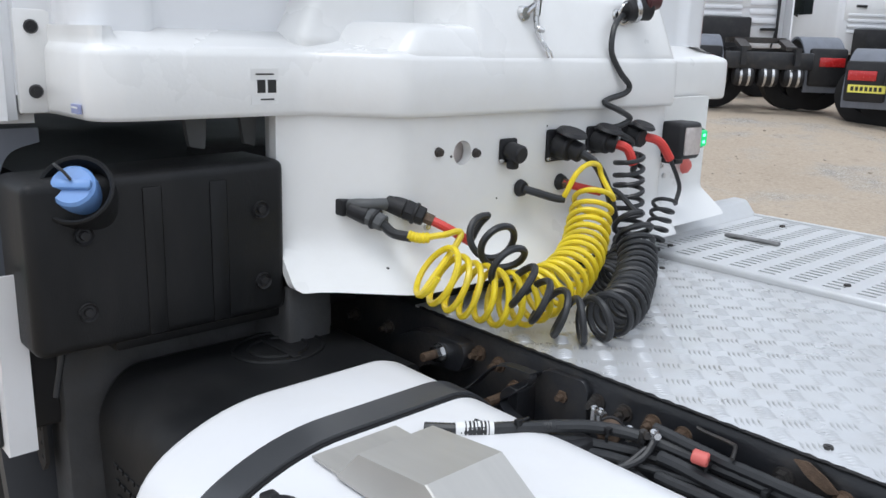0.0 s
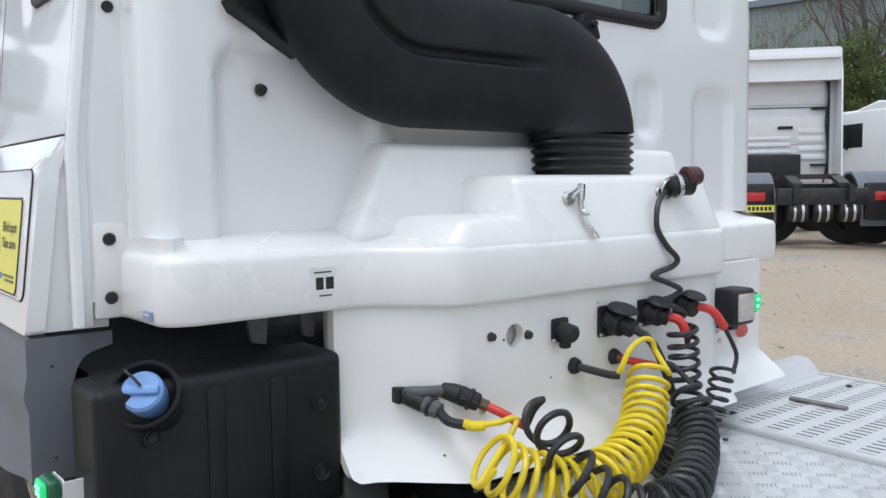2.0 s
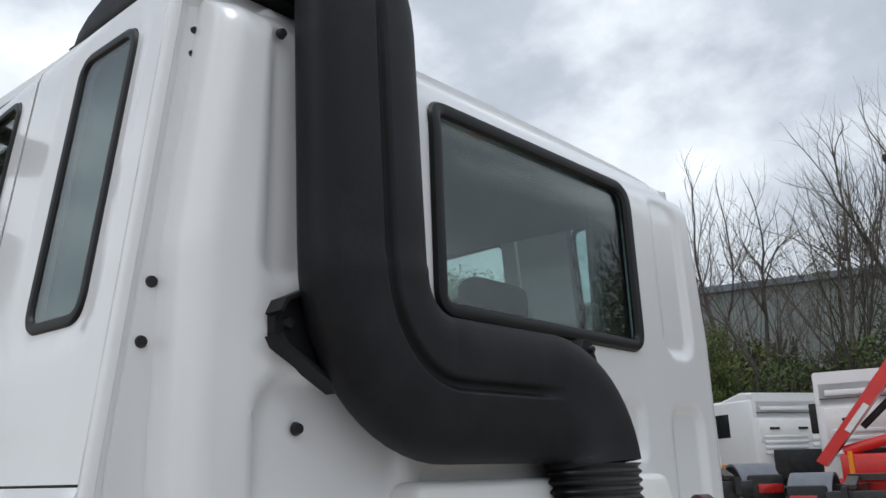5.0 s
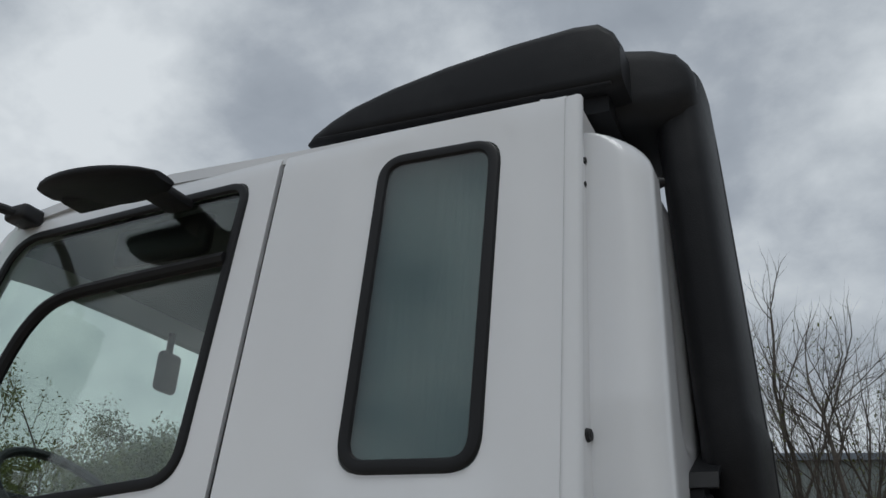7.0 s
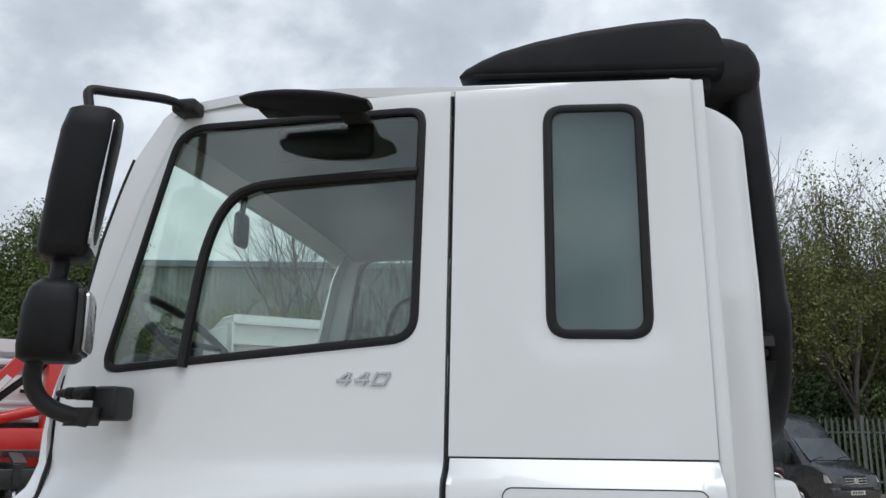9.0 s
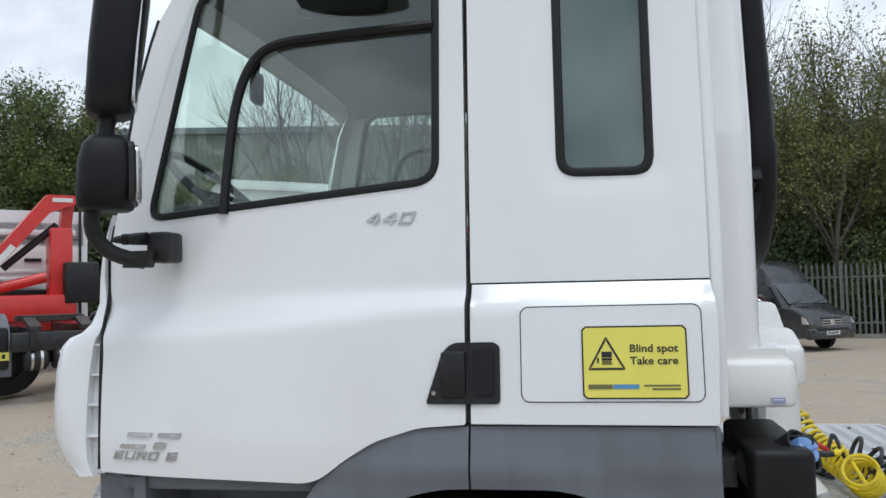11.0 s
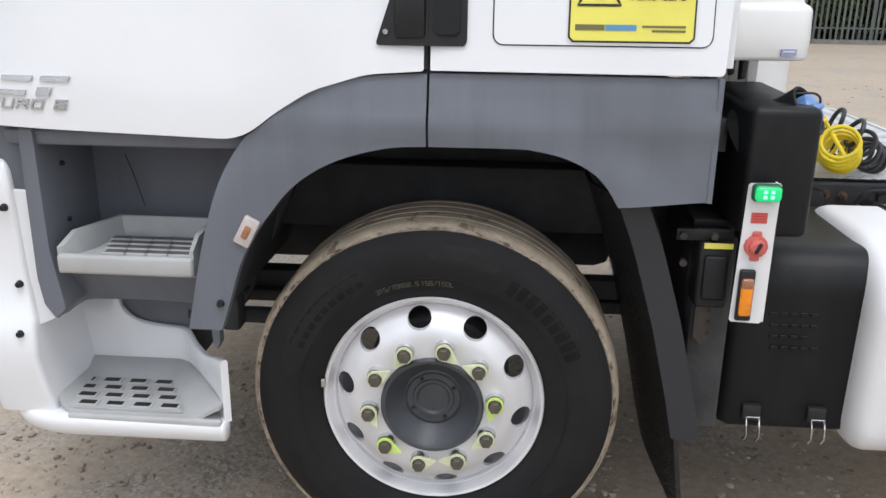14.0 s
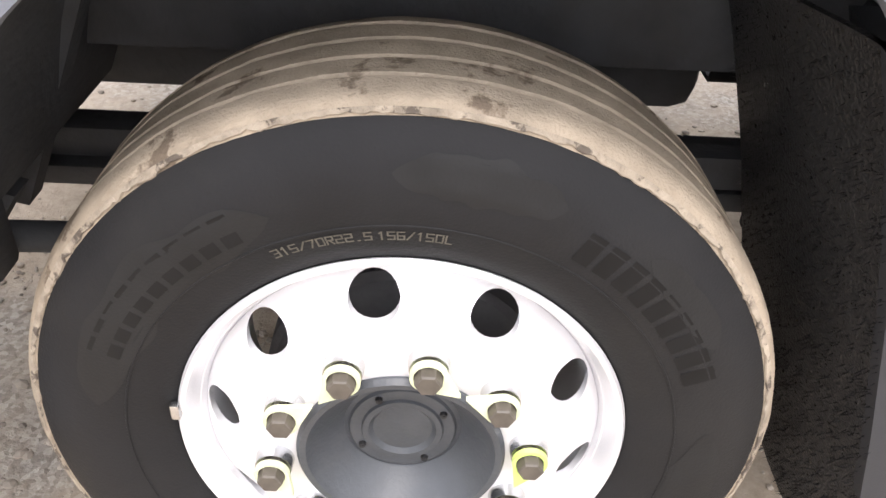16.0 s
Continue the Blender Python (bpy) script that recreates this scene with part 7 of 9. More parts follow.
part("upturned_lip", prism([(0.885, 1.028), (0.925, 1.026), (0.935, 1.020), (0.972, 0.976), (0.95, 0.970), (0.915, 1.012), (0.885, 1.018)], lambda u, v: (u, 1.56, v), (0, 0.765, 0)), CATWALK, cat, smooth=False)
bm = bmesh.new()
x, ny, y0, y1 = 0.975, 25, 1.570, 2.310
py = (y1 - y0) / ny
while x < CATX1 - 0.06:
    box(x, x + 0.038, y0, y1, 0.962, 0.976, bm=bm)
    for j in range(ny + 1):
        yy = y0 + py * j
        box(x + 0.038, x + 0.084, yy - 0.0085, yy + 0.0085, 0.962, 0.976, bm=bm)
    x += 0.084
tagged(part("slotted_sheet", bm, CATWALK, cat, "slotted metal sheet", smooth=False), kind="stuff")
part("handle_bar", box(-0.085, 0.085, -0.012, 0.012, 0, 0.011, 0.005, 3, m=Matrix.Translation((1.165, 1.928, 0.976)) @ Matrix.Rotation(radians(4), 4, "Z")), CATHANDLE, cat, "worn grey handle bar")
for x, y in ((1.12, 2.22), (1.62, 2.22), (1.56, 1.66), (1.05, 1.66)):
    button((x, y, 0.976), (0, 0, 1), 0.011, cat, "screw", DARKSTEEL, 0.005)
part("edge_frame", box(CATX1 - 0.02, CATX1, 1.570, 2.310, 0.955, 0.982, 0.004), CATWALK, cat)
# Added dark sheet; stands in for the shade seen through the catwalk's slots.
part("under_deck", box(0.95, CATX1, 0.80, 2.28, 0.77, 0.79), UNDER, truck, "added dark sheet that keeps the deck slots dark")
for x, y in ((1.16, 1.45), (1.13, 1.30), (1.9, 0.76)):
    button((x, y, 0.966), (0, 0, 1), 0.010, deck, "screw", DARKSTEEL, 0.004)
part("cross_member", box(0.75, 0.95, 0.72, 1.56, 0.78, 0.962, 0.01), UNDER, truck)
part("engine_tunnel", box(0.50, 0.66, 0.42, 1.85, 1.0, 1.30, 0.02), UNDER, truck)
part("rear_axle", cyl((3.6, 0.2, 0.5), (3.6, 2 * MID - 0.2, 0.5), 0.11, 20), UNDER, truck, "dark rear axle")
# rear wheels of the truck, on both sides
for s, y in ((1, 0.18), (-1, 2 * MID - 0.18)):
    part("rear_tyre", lathe([(0.29, -0.15), (0.40, -0.165), (0.49, -0.15), (0.50, 0.0), (0.49, 0.15), (0.40, 0.165), (0.29, 0.15)], 40, centre=(3.6, y, 0.5)), TYRE, truck)


# ---- fittings on the apron and shelf ----
def socket(y, z, r, lid, parent, tilt=0.0):
    x = apron_x(y, z)
    s = part("trailer_socket", box(x, x + 0.008, y - r * 1.25, y + r * 1.25, z - r * 1.25, z + r * 1.25, 0.006, 2), BLACK, parent, "black trailer socket with a hinged lid")
    part("barrel", cyl((x + 0.006, y, z), (x + 0.050, y, z - 0.006), r, 20, r * 0.95, bev=0.004), BLACK, s)
    if lid:
        part("lid", cyl((x + 0.045, y + 0.004, z + r * 0.95), (x + 0.048, y + 0.004, z + r * 1.28), r * 1.25, 20, r * 1.15, bev=0.003), BLACK, s)
        part("hinge", box(x + 0.004, x + 0.036, y - 0.012, y + 0.012, z + r * 0.85, z + r * 1.15, 0.004), BLACK, s)
    for dy in (-1, 1):
        button((x + 0.008, y + dy * r * 1.02, z - r * 1.02), (1, 0, 0), 0.006, s, "screw", STEEL, 0.004)
    return s


s0 = socket(0.962, 1.300, 0.022, False, apron)
part("flap", box(1.035, 1.058, 0.950, 0.974, 1.258, 1.312, 0.006), BLACK, s0)
for y, z, r in ((1.135, 1.302, 0.031), (1.285, 1.307, 0.028), (1.432, 1.312, 0.026)):
    socket(y, z, r, True, apron)
for y, z in ((1.012, 1.207), (1.158, 1.209)):
    bm = cyl((1.025, y, z), (1.043, y, z), 0.021, 20, 0.017, bev=0.003)
    part("bulkhead_gland", bm, BLACK, apron, "black rubber gland")
for y, z in ((1.70, 1.20), (0.72, 1.15), (1.29, 1.25)):
    button((apron_x(y, z), y, z), (1, 0, 0), 0.010, apron, "screw", STEEL, 0.006)
for y, z in ((0.935, 1.19), (1.30, 1.17), (0.61, 1.075), (1.10, 1.35)):
    button((apron_x(y, z), y, z), (1, 0, 0), 0.003, apron, "speck", INK, 0.0008)
# twin air couplings on the near side
cp = part("coupling_plate", tube(spline([(0.930, 0.575, 1.190), (0.968, 0.566, 1.205), (1.000, 0.590, 1.208), (1.010, 0.640, 1.206)], 8), 0.0125, 12), DARKGREYP, apron, "dark twin air coupling with a bridge pipe")
part("bracket", box(0.915, 0.960, 0.545, 0.580, 1.180, 1.215, 0.004), BLACK, cp)
part("coupling", cyl((0.962, 0.560, 1.198), (1.000, 0.584, 1.184), 0.018, 18, 0.021, bev=0.004), BLACK, cp)
part("coupling_collar", cyl((0.998, 0.583, 1.185), (1.034, 0.597, 1.172), 0.0205, 8, 0.0185, bev=0.003), DARKGREYP, cp)
part("coupling_ring", cyl((1.010, 0.588, 1.181), (1.017, 0.591, 1.178), 0.0225, 16, bev=0.002), BLACK, cp)
part("coupling", cyl((1.000, 0.628, 1.210), (1.032, 0.655, 1.196), 0.019, 18, 0.021, bev=0.004), BLACK, cp)
part("coupling_collar", cyl((1.030, 0.653, 1.197), (1.062, 0.682, 1.181), 0.0225, 8, 0.020, bev=0.003), BLACK, cp)
part("coupling_ring", cyl((1.044, 0.666, 1.190), (1.050, 0.671, 1.187), 0.0242, 16, bev=0.002), BLACK, cp)
part("brass_nut", cyl((1.060, 0.681, 1.182), (1.076, 0.694, 1.174), 0.0125, 6), RUST, cp)

# chrome toggle latch, spare plug on the raised box
lt = part("toggle_latch", cyl((1.01, 1.000, 1.606), (1.030, 1.000, 1.606), 0.017, 14, bev=0.003), STEEL, shelf, "chrome toggle latch")
for p0, p1, w in (((1.022, 1.004, 1.606), (1.030, 1.040, 1.632), 0.009), ((1.030, 1.036, 1.640), (1.034, 1.030, 1.600), 0.010), ((1.034, 1.028, 1.602), (1.040, 1.026, 1.574), 0.007), ((1.044, 1.022, 1.574), (1.046, 1.044, 1.570), 0.008), ((1.040, 1.026, 1.570), (1.046, 1.040, 1.545), 0.006), ((1.046, 1.038, 1.548), (1.052, 1.060, 1.522), 0.0055)):
    part("latch_link", cyl(p0, p1, w, 8, w * 0.85, bev=0.002), STEEL, lt)
for dy in (-0.006, 0.008):
    part("hook_tine", cyl((1.052, 1.056 + dy, 1.526), (1.056, 1.062 + dy, 1.510), 0.003, 6), STEEL, lt)
pl = part("park_socket", cyl((1.000, 1.358, 1.616), (1.022, 1.356, 1.614), 0.018, 16, bev=0.003), STEEL, shelf, "chrome parking clip for a plug")
part("clip_ring", tube([(1.030 + 0.006 * math.sin(a), 1.372 + 0.024 * math.cos(a), 1.622 + 0.026 * math.sin(a)) for a in np.linspace(0, 2 * math.pi, 25)], 0.0035, 6), STEEL, pl)

plug = thing("suzi_plug", "black trailer plug with red lid parked on the housing", "cable")
part("body", cyl((1.030, 1.372, 1.628), (1.052, 1.440, 1.640), 0.025, 18, 0.033, bev=0.006), BLACK, plug)
part("collar", cyl((1.036, 1.392, 1.631), (1.041, 1.404, 1.633), 0.033, 18, bev=0.002), STEEL, plug)
part("cap", cyl((1.050, 1.412, 1.652), (1.066, 1.462, 1.660), 0.030, 18, 0.024, bev=0.007), MAROON, plug, "dark red lid")
wav = [(1.032, 1.362, 1.618), (1.036, 1.338, 1.606), (1.044, 1.312, 1.585), (1.050, 1.298, 1.550), (1.054, 1.300, 1.518), (1.062, 1.330, 1.475), (1.068, 1.362, 1.445), (1.064, 1.352, 1.425), (1.056, 1.300, 1.412), (1.058, 1.278, 1.402), (1.068, 1.320, 1.385), (1.072, 1.372, 1.362), (1.062, 1.350, 1.344), (1.058, 1.306, 1.336), (1.070, 1.340, 1.322), (1.074, 1.388, 1.300), (1.066, 1.380, 1.282)]
part("cable", tube(spline(wav, 4), 0.0075, 8), HOSE, plug, "black wavy cable")


def coil(axis, radius, turns, r, ramp=0.06, n_per=22, phase=0.0, squash=1.0, bunch=1.0):
    """A coiled line round a curved axis; returns its points."""
    ax = spline(axis, 40)
    fr = frames_along(ax)
    d = [0.0]
    for a, b in zip(ax, ax[1:]):
        d.append(d[-1] + (b - a).length)
    total, out, n = d[-1], [], int(turns * n_per)
    for k in range(n + 1):
        u = k / n
        s = u * total
        i = min(len(d) - 2, max(0, int(np.searchsorted(d, s)) - 1))
        w = (s - d[i]) / max(1e-9, d[i + 1] - d[i])
        p = fr[i][0].lerp(fr[i + 1][0], w)
        e1, e2 = fr[i][2].lerp(fr[i + 1][2], w), fr[i][3].lerp(fr[i + 1][3], w)
        a = phase + 2 * math.pi * turns * u ** bunch
        rr = radius(u) if callable(radius) else radius
        wob = 1 + 0.05 * noise.noise((u * turns * 1.3, phase, 2.0))
        out.append(p + (e1 * math.cos(a) * squash + e2 * math.sin(a)) * rr * wob + Vector((0, 0, 0.004 * noise.noise((u * turns * 0.9, 7, phase)))))
    return out


yel = thing("yellow_air_hose", "yellow coiled air hose hanging over the deck", "hose", "coiled lines behind the cab")
yc = coil([(1.185, 0.590, 1.112), (1.205, 0.635, 1.082), (1.235, 0.695, 1.052), (1.258, 0.775, 1.035), (1.258, 0.868, 1.038), (1.230, 0.975, 1.056), (1.185, 1.070, 1.088), (1.150, 1.128, 1.130), (1.128, 1.172, 1.185)], lambda u: 0.056 - 0.009 * u, 22, 0.0075, phase=1.0)
part("coil", tube(yc, 0.0066, 8), YELLOW, yel)
part("lead", tube(spline([(1.030, 0.595, 1.173), (1.070, 0.592, 1.160), (1.110, 0.605, 1.158)], 8), 0.0105, 10), HOSE, yel, "black sleeve on the hose end")
part("spring_guard", tube(spline([(1.105, 0.601, 1.162), (1.120, 0.615, 1.157), (1.135, 0.632, 1.158)], 6), [0.0098 + 0.0014 * (k % 2) for k in range(13)], 10), YELLOW, yel)
part("lead", tube(spline([(1.130, 0.627, 1.158), (1.155, 0.650, 1.165), (1.165, 0.690, 1.160), yc[4]], 8), 0.0066, 8), YELLOW, yel)
part("lead", tube(spline([yc[-2], (1.135, 1.185, 1.235), (1.130, 1.175, 1.262), (1.125, 1.140, 1.266), (1.120, 1.105, 1.245), (1.110, 1.088, 1.205), (1.100, 1.085, 1.185)], 10), 0.0066, 8), YELLOW, yel)
part("lead", tube(spline([(1.040, 1.012, 1.207), (1.065, 1.035, 1.198), (1.090, 1.070, 1.186), (1.103, 1.088, 1.184)], 8), 0.0095, 10), HOSE, yel)

blk = thing("black_air_hose", "black coiled air hose with red sleeves", "hose", "coiled lines behind the cab")
bc = coil([(1.150, 0.765, 1.150), (1.220, 0.740, 1.150), (1.280, 0.715, 1.112), (1.325, 0.745, 1.060), (1.365, 0.790, 1.022), (1.395, 0.830, 1.016), (1.405, 0.880, 1.016), (1.378, 0.965, 1.016), (1.332, 1.055, 1.018), (1.272, 1.160, 1.028), (1.216, 1.240, 1.058), (1.168, 1.275, 1.120)], lambda u: 0.040 + 0.003 * smooth01(u * 2.2), 22, 0.0085, phase=0.5, bunch=1.25)
part("coil", tube(bc, 0.0074, 8), HOSE, blk)
part("red_sleeve", tube(spline([(1.074, 0.692, 1.175), (1.100, 0.710, 1.162), (1.122, 0.730, 1.146), (1.130, 0.752, 1.132)], 8), 0.0100, 10), RED, blk, "red sleeve on the hose end")
part("lead", tube(spline([(1.130, 0.752, 1.132), bc[0].lerp(Vector((1.130, 0.752, 1.132)), 0.5) + Vector((0, 0, 0.008)), bc[0], bc[2]], 8), 0.0074, 8), HOSE, blk)
part("red_sleeve", tube(spline([(1.040, 1.158, 1.209), (1.070, 1.180, 1.200), (1.105, 1.225, 1.188)], 8), 0.0100, 10), RED, blk)
part("brass_nut", cyl((1.035, 1.158, 1.209), (1.048, 1.164, 1.205), 0.013, 6), RUST, blk)
part("lead", tube(spline([(1.105, 1.225, 1.188), (1.130, 1.255, 1.190), bc[-2]], 8), 0.0074, 8), HOSE, blk)

ele = thing("electric_coil_cable", "black coiled electric cable with red plug sleeve", "cable", "coiled lines behind the cab")
ec = coil([(1.115, 1.320, 1.275), (1.117, 1.325, 1.20), (1.122, 1.330, 1.12), (1.135, 1.320, 1.055), (1.165, 1.260, 1.018), (1.200, 1.17, 1.008), (1.23, 1.08, 1.008)], 0.035, 17, 0.0075, phase=2)
part("coil", tube(ec, 0.0062, 8), HOSE, ele)
part("red_sleeve", tube(spline([(1.070, 1.300, 1.302), (1.105, 1.322, 1.290), (1.120, 1.335, 1.250)], 8), 0.012, 10), RED, ele, "red sleeve behind the plug")
part("lead", tube(spline([(1.120, 1.335, 1.250), (1.12, 1.335, 1.235), ec[2]], 6), 0.007, 8), HOSE, ele)
part("plug_body", cyl((1.06, 1.290, 1.305), (1.085, 1.305, 1.298), 0.023, 14, bev=0.004), BLACK, ele)
el2 = thing("electric_coil_cable", "thin black coiled electric cable with red plug sleeve", "cable", "coiled lines behind the cab")
e2 = coil([(1.115, 1.505, 1.140), (1.120, 1.485, 1.105), (1.125, 1.462, 1.065), (1.13, 1.435, 1.025)], lambda u: 0.030 - 0.006 * u, 5, 0.006, phase=3)
part("coil", tube(e2, 0.0055, 8), HOSE, el2)
part("red_sleeve", tube(spline([(1.06, 1.442, 1.312), (1.095, 1.480, 1.298), (1.112, 1.515, 1.250)], 8), 0.012, 10), RED, el2, "red sleeve behind the plug")
part("lead", tube(spline([(1.112, 1.515, 1.250), (1.122, 1.538, 1.205), (1.13, 1.545, 1.17), e2[0]], 8), 0.006, 8), HOSE, el2)
el3 = thing("plug_cable", "short black cable hanging from a socket", "cable")
part("plug_body", cyl((1.06, 1.142, 1.300), (1.095, 1.155, 1.286), 0.024, 14, bev=0.004), BLACK, el3)
part("lead", tube(spline([(1.092, 1.153, 1.288), (1.115, 1.175, 1.268), (1.125, 1.20, 1.235), (1.135, 1.225, 1.18), (1.14, 1.245, 1.12)], 8), 0.011, 8), HOSE, el3)

# work lamp and the green lamp on the far side of the apron
wl = part("work_lamp", box(1.005, 1.085, 1.610, 1.715, 1.235, 1.340, 0.014, 3), BLACK, apron, "square black work lamp")
part("lens", box(1.082, 1.090, 1.623, 1.702, 1.248, 1.327, 0.006, 2), LENS, wl, "clear square lens")
part("bracket", box(0.99, 1.04, 1.66, 1.70, 1.215, 1.24, 0.004), BLACK, wl)
gl2 = part("green_lamp", box(0.995, 1.045, 1.765, 1.80, 1.255, 1.315, 0.008), GREENBODY, apron, "green side lamp, lit")
part("lens", box(1.02, 1.050, 1.768, 1.806, 1.260, 1.310, 0.008, 3), GREENL, gl2)
for dz in (-0.01, 0.01):
    part("led", box(1.049, 1.052, 1.778, 1.788, 1.285 + dz - 0.004, 1.285 + dz + 0.004), GREENLED, gl2, smooth=False)
part("red_switch", lathe([(0, -0.018), (0.012, -0.018), (0.022, -0.010), (0.026, 0.0)], 10, centre=(0, 0, 0)), PINKRED, apron).matrix_local = Matrix.Translation((0.985, 1.800, 1.195)) @ Matrix.Rotation(radians(90), 4, "Z")
button((apron_x(1.715, 1.17), 1.715, 1.17), (1, 0, 0), 0.010, apron, "screw", STEEL, 0.005)
part("dark_vent", prism([(1.665, 1.405), (1.715, 1.405), (1.705, 1.452), (1.665, 1.462)], lambda u, v: (0.945, u, v), (-0.02, 0, 0)), BLACK, shelf)
# stickers
stk = part("sticker", box(0.897, 0.8995, 0.375, 0.435, 1.410, 1.478), WHITEINK, shelf, "worn white sticker with a faded black mark", smooth=False)
for y0, y1, z0, z1 in ((0.388, 0.406, 1.432, 1.457), (0.411, 0.430, 1.432, 1.457), (0.385, 0.425, 1.466, 1.469), (0.395, 0.425, 1.418, 1.421)):
    part("mark_bar", box(0.899, 0.9004, y0, y1, z0, z1, 0.0005, 1), INK, stk, smooth=False)
stk2 = part("sticker", box(0.815, 0.850, 0.0680, 0.0740, 1.398, 1.414), BLUEGREY, shelf, "small blue and white sticker", smooth=False)
part("mark_bar", box(0.819, 0.846, 0.0674, 0.069, 1.407, 1.410), WHITEINK, stk2, smooth=False)

# ---- tyre writing ----
def arc_text(body, w, h, gap, r, a_mid, y, parent, material):
    total = sum(w + gap if ch != " " else w * 0.6 for ch in body)
    bm, x = bmesh.new(), -total / 2
    for ch in body:
        for (ax, az), (bx, bz) in STROKES.get(ch, []):
            a, b = Vector((x + ax / 4 * w, az / 6 * h)), Vector((x + bx / 4 * w, bz / 6 * h))
            d = (b - a).normalized() * 0.0010
            n = Vector((-d.y, d.x))
            q = []
            for p in (a - d - n, b + d - n, b + d + n, a - d + n):
                t = a_mid - p.x / r
                out = float(np.interp(r + p.y, [e[0] for e in tyre_profile()], [e[1] for e in tyre_profile()])) - 0.0016
                q.append(bm.verts.new(((r + p.y) * math.cos(t), out, (r + p.y) * math.sin(t))))
            bm.faces.new(q)
        x += w + gap if ch != " " else w * 0.6
    return part("size_marking", bm, material, parent, "pale moulded tyre size marking", smooth=False)


wheel_o = [c for c in truck.children if c.name == "wheel"][0]
arc_text("315/70R22.5 156/150L", 0.0072, 0.012, 0.0032, 0.335, radians(98), -0.1480, wheel_o, SCRIBE)
for a0, a1, r0, r1 in ((118, 158, 0.372, 0.412), (22, 62, 0.372, 0.412)):
    n = 9
    for k in range(n):
        bm = bmesh.new()
        b0 = radians(a0 + (a1 - a0) * k / n)
        b1 = radians(a0 + (a1 - a0) * (k + 0.72) / n)
        q = []
        for b in (b0, b1):
            for r in (r0, r1):
                yy = float(np.interp(r, [p[0] for p in tyre_profile()], [p[1] for p in tyre_profile()])) - 0.0014
                q.append(bm.verts.new((r * math.cos(b), yy, r * math.sin(b))))
        bm.faces.new((q[0], q[1], q[3], q[2]))
        part("moulded_bar", bm, TYREMARK, wheel_o, smooth=False)
bm = bmesh.new()
for r in (0.356,):
    lpz = [(r * math.cos(a), float(np.interp(r, [p[0] for p in tyre_profile()], [p[1] for p in tyre_profile()])), r * math.sin(a)) for a in np.linspace(0, 2 * math.pi, 120, endpoint=False)]
    ring_sweep(lpz, 0.0016, bm=bm, n=6)
part("sidewall_ring", bm, TYRE, wheel_o)
part("valve_weight", box(-0.300, -0.288, -0.142, -0.130, 0.03, 0.055, 0.002), STEEL, wheel_o, "small wheel weight")

# patches of a slightly different tone on the sidewall, with ragged edges
for a0, a1, r0, r1, seed in ((112, 170, 0.352, 0.425, 1), (66, 92, 0.395, 0.445, 2), (28, 50, 0.405, 0.440, 3), (200, 262, 0.350, 0.415, 4), (-40, 8, 0.36, 0.43, 5)):
    bm = bmesh.new()
    rows = []
    for k in range(41):
        u = k / 40
        fade = min(1.0, 4.5 * min(u, 1 - u)) ** 0.6
        lo = r0 + (r1 - r0) * 0.5 * (1 - fade) + 0.012 * noise.noise((u * 7, seed * 3.0, 1.0)) * fade
        hi = r1 - (r1 - r0) * 0.5 * (1 - fade) + 0.014 * noise.noise((u * 6, seed * 3.0, 5.0)) * fade
        hi = max(hi, lo + 0.002)
        a = radians(a0 + (a1 - a0) * u)
        row = []
        for j in range(7):
            r = lo + (hi - lo) * j / 6
            yy = float(np.interp(r, [p[0] for p in tyre_profile()], [p[1] for p in tyre_profile()])) - 0.0007
            row.append(bm.verts.new((r * math.cos(a), yy, r * math.sin(a))))
        rows.append(row)
    for ra, rb in zip(rows, rows[1:]):
        for j in range(6):
            bm.faces.new((ra[j], ra[j + 1], rb[j + 1], rb[j]))
    part("damp_stain", bm, PATCHRUBBER, wheel_o, "ragged patch of slightly different tone on the sidewall", angle=1.5)


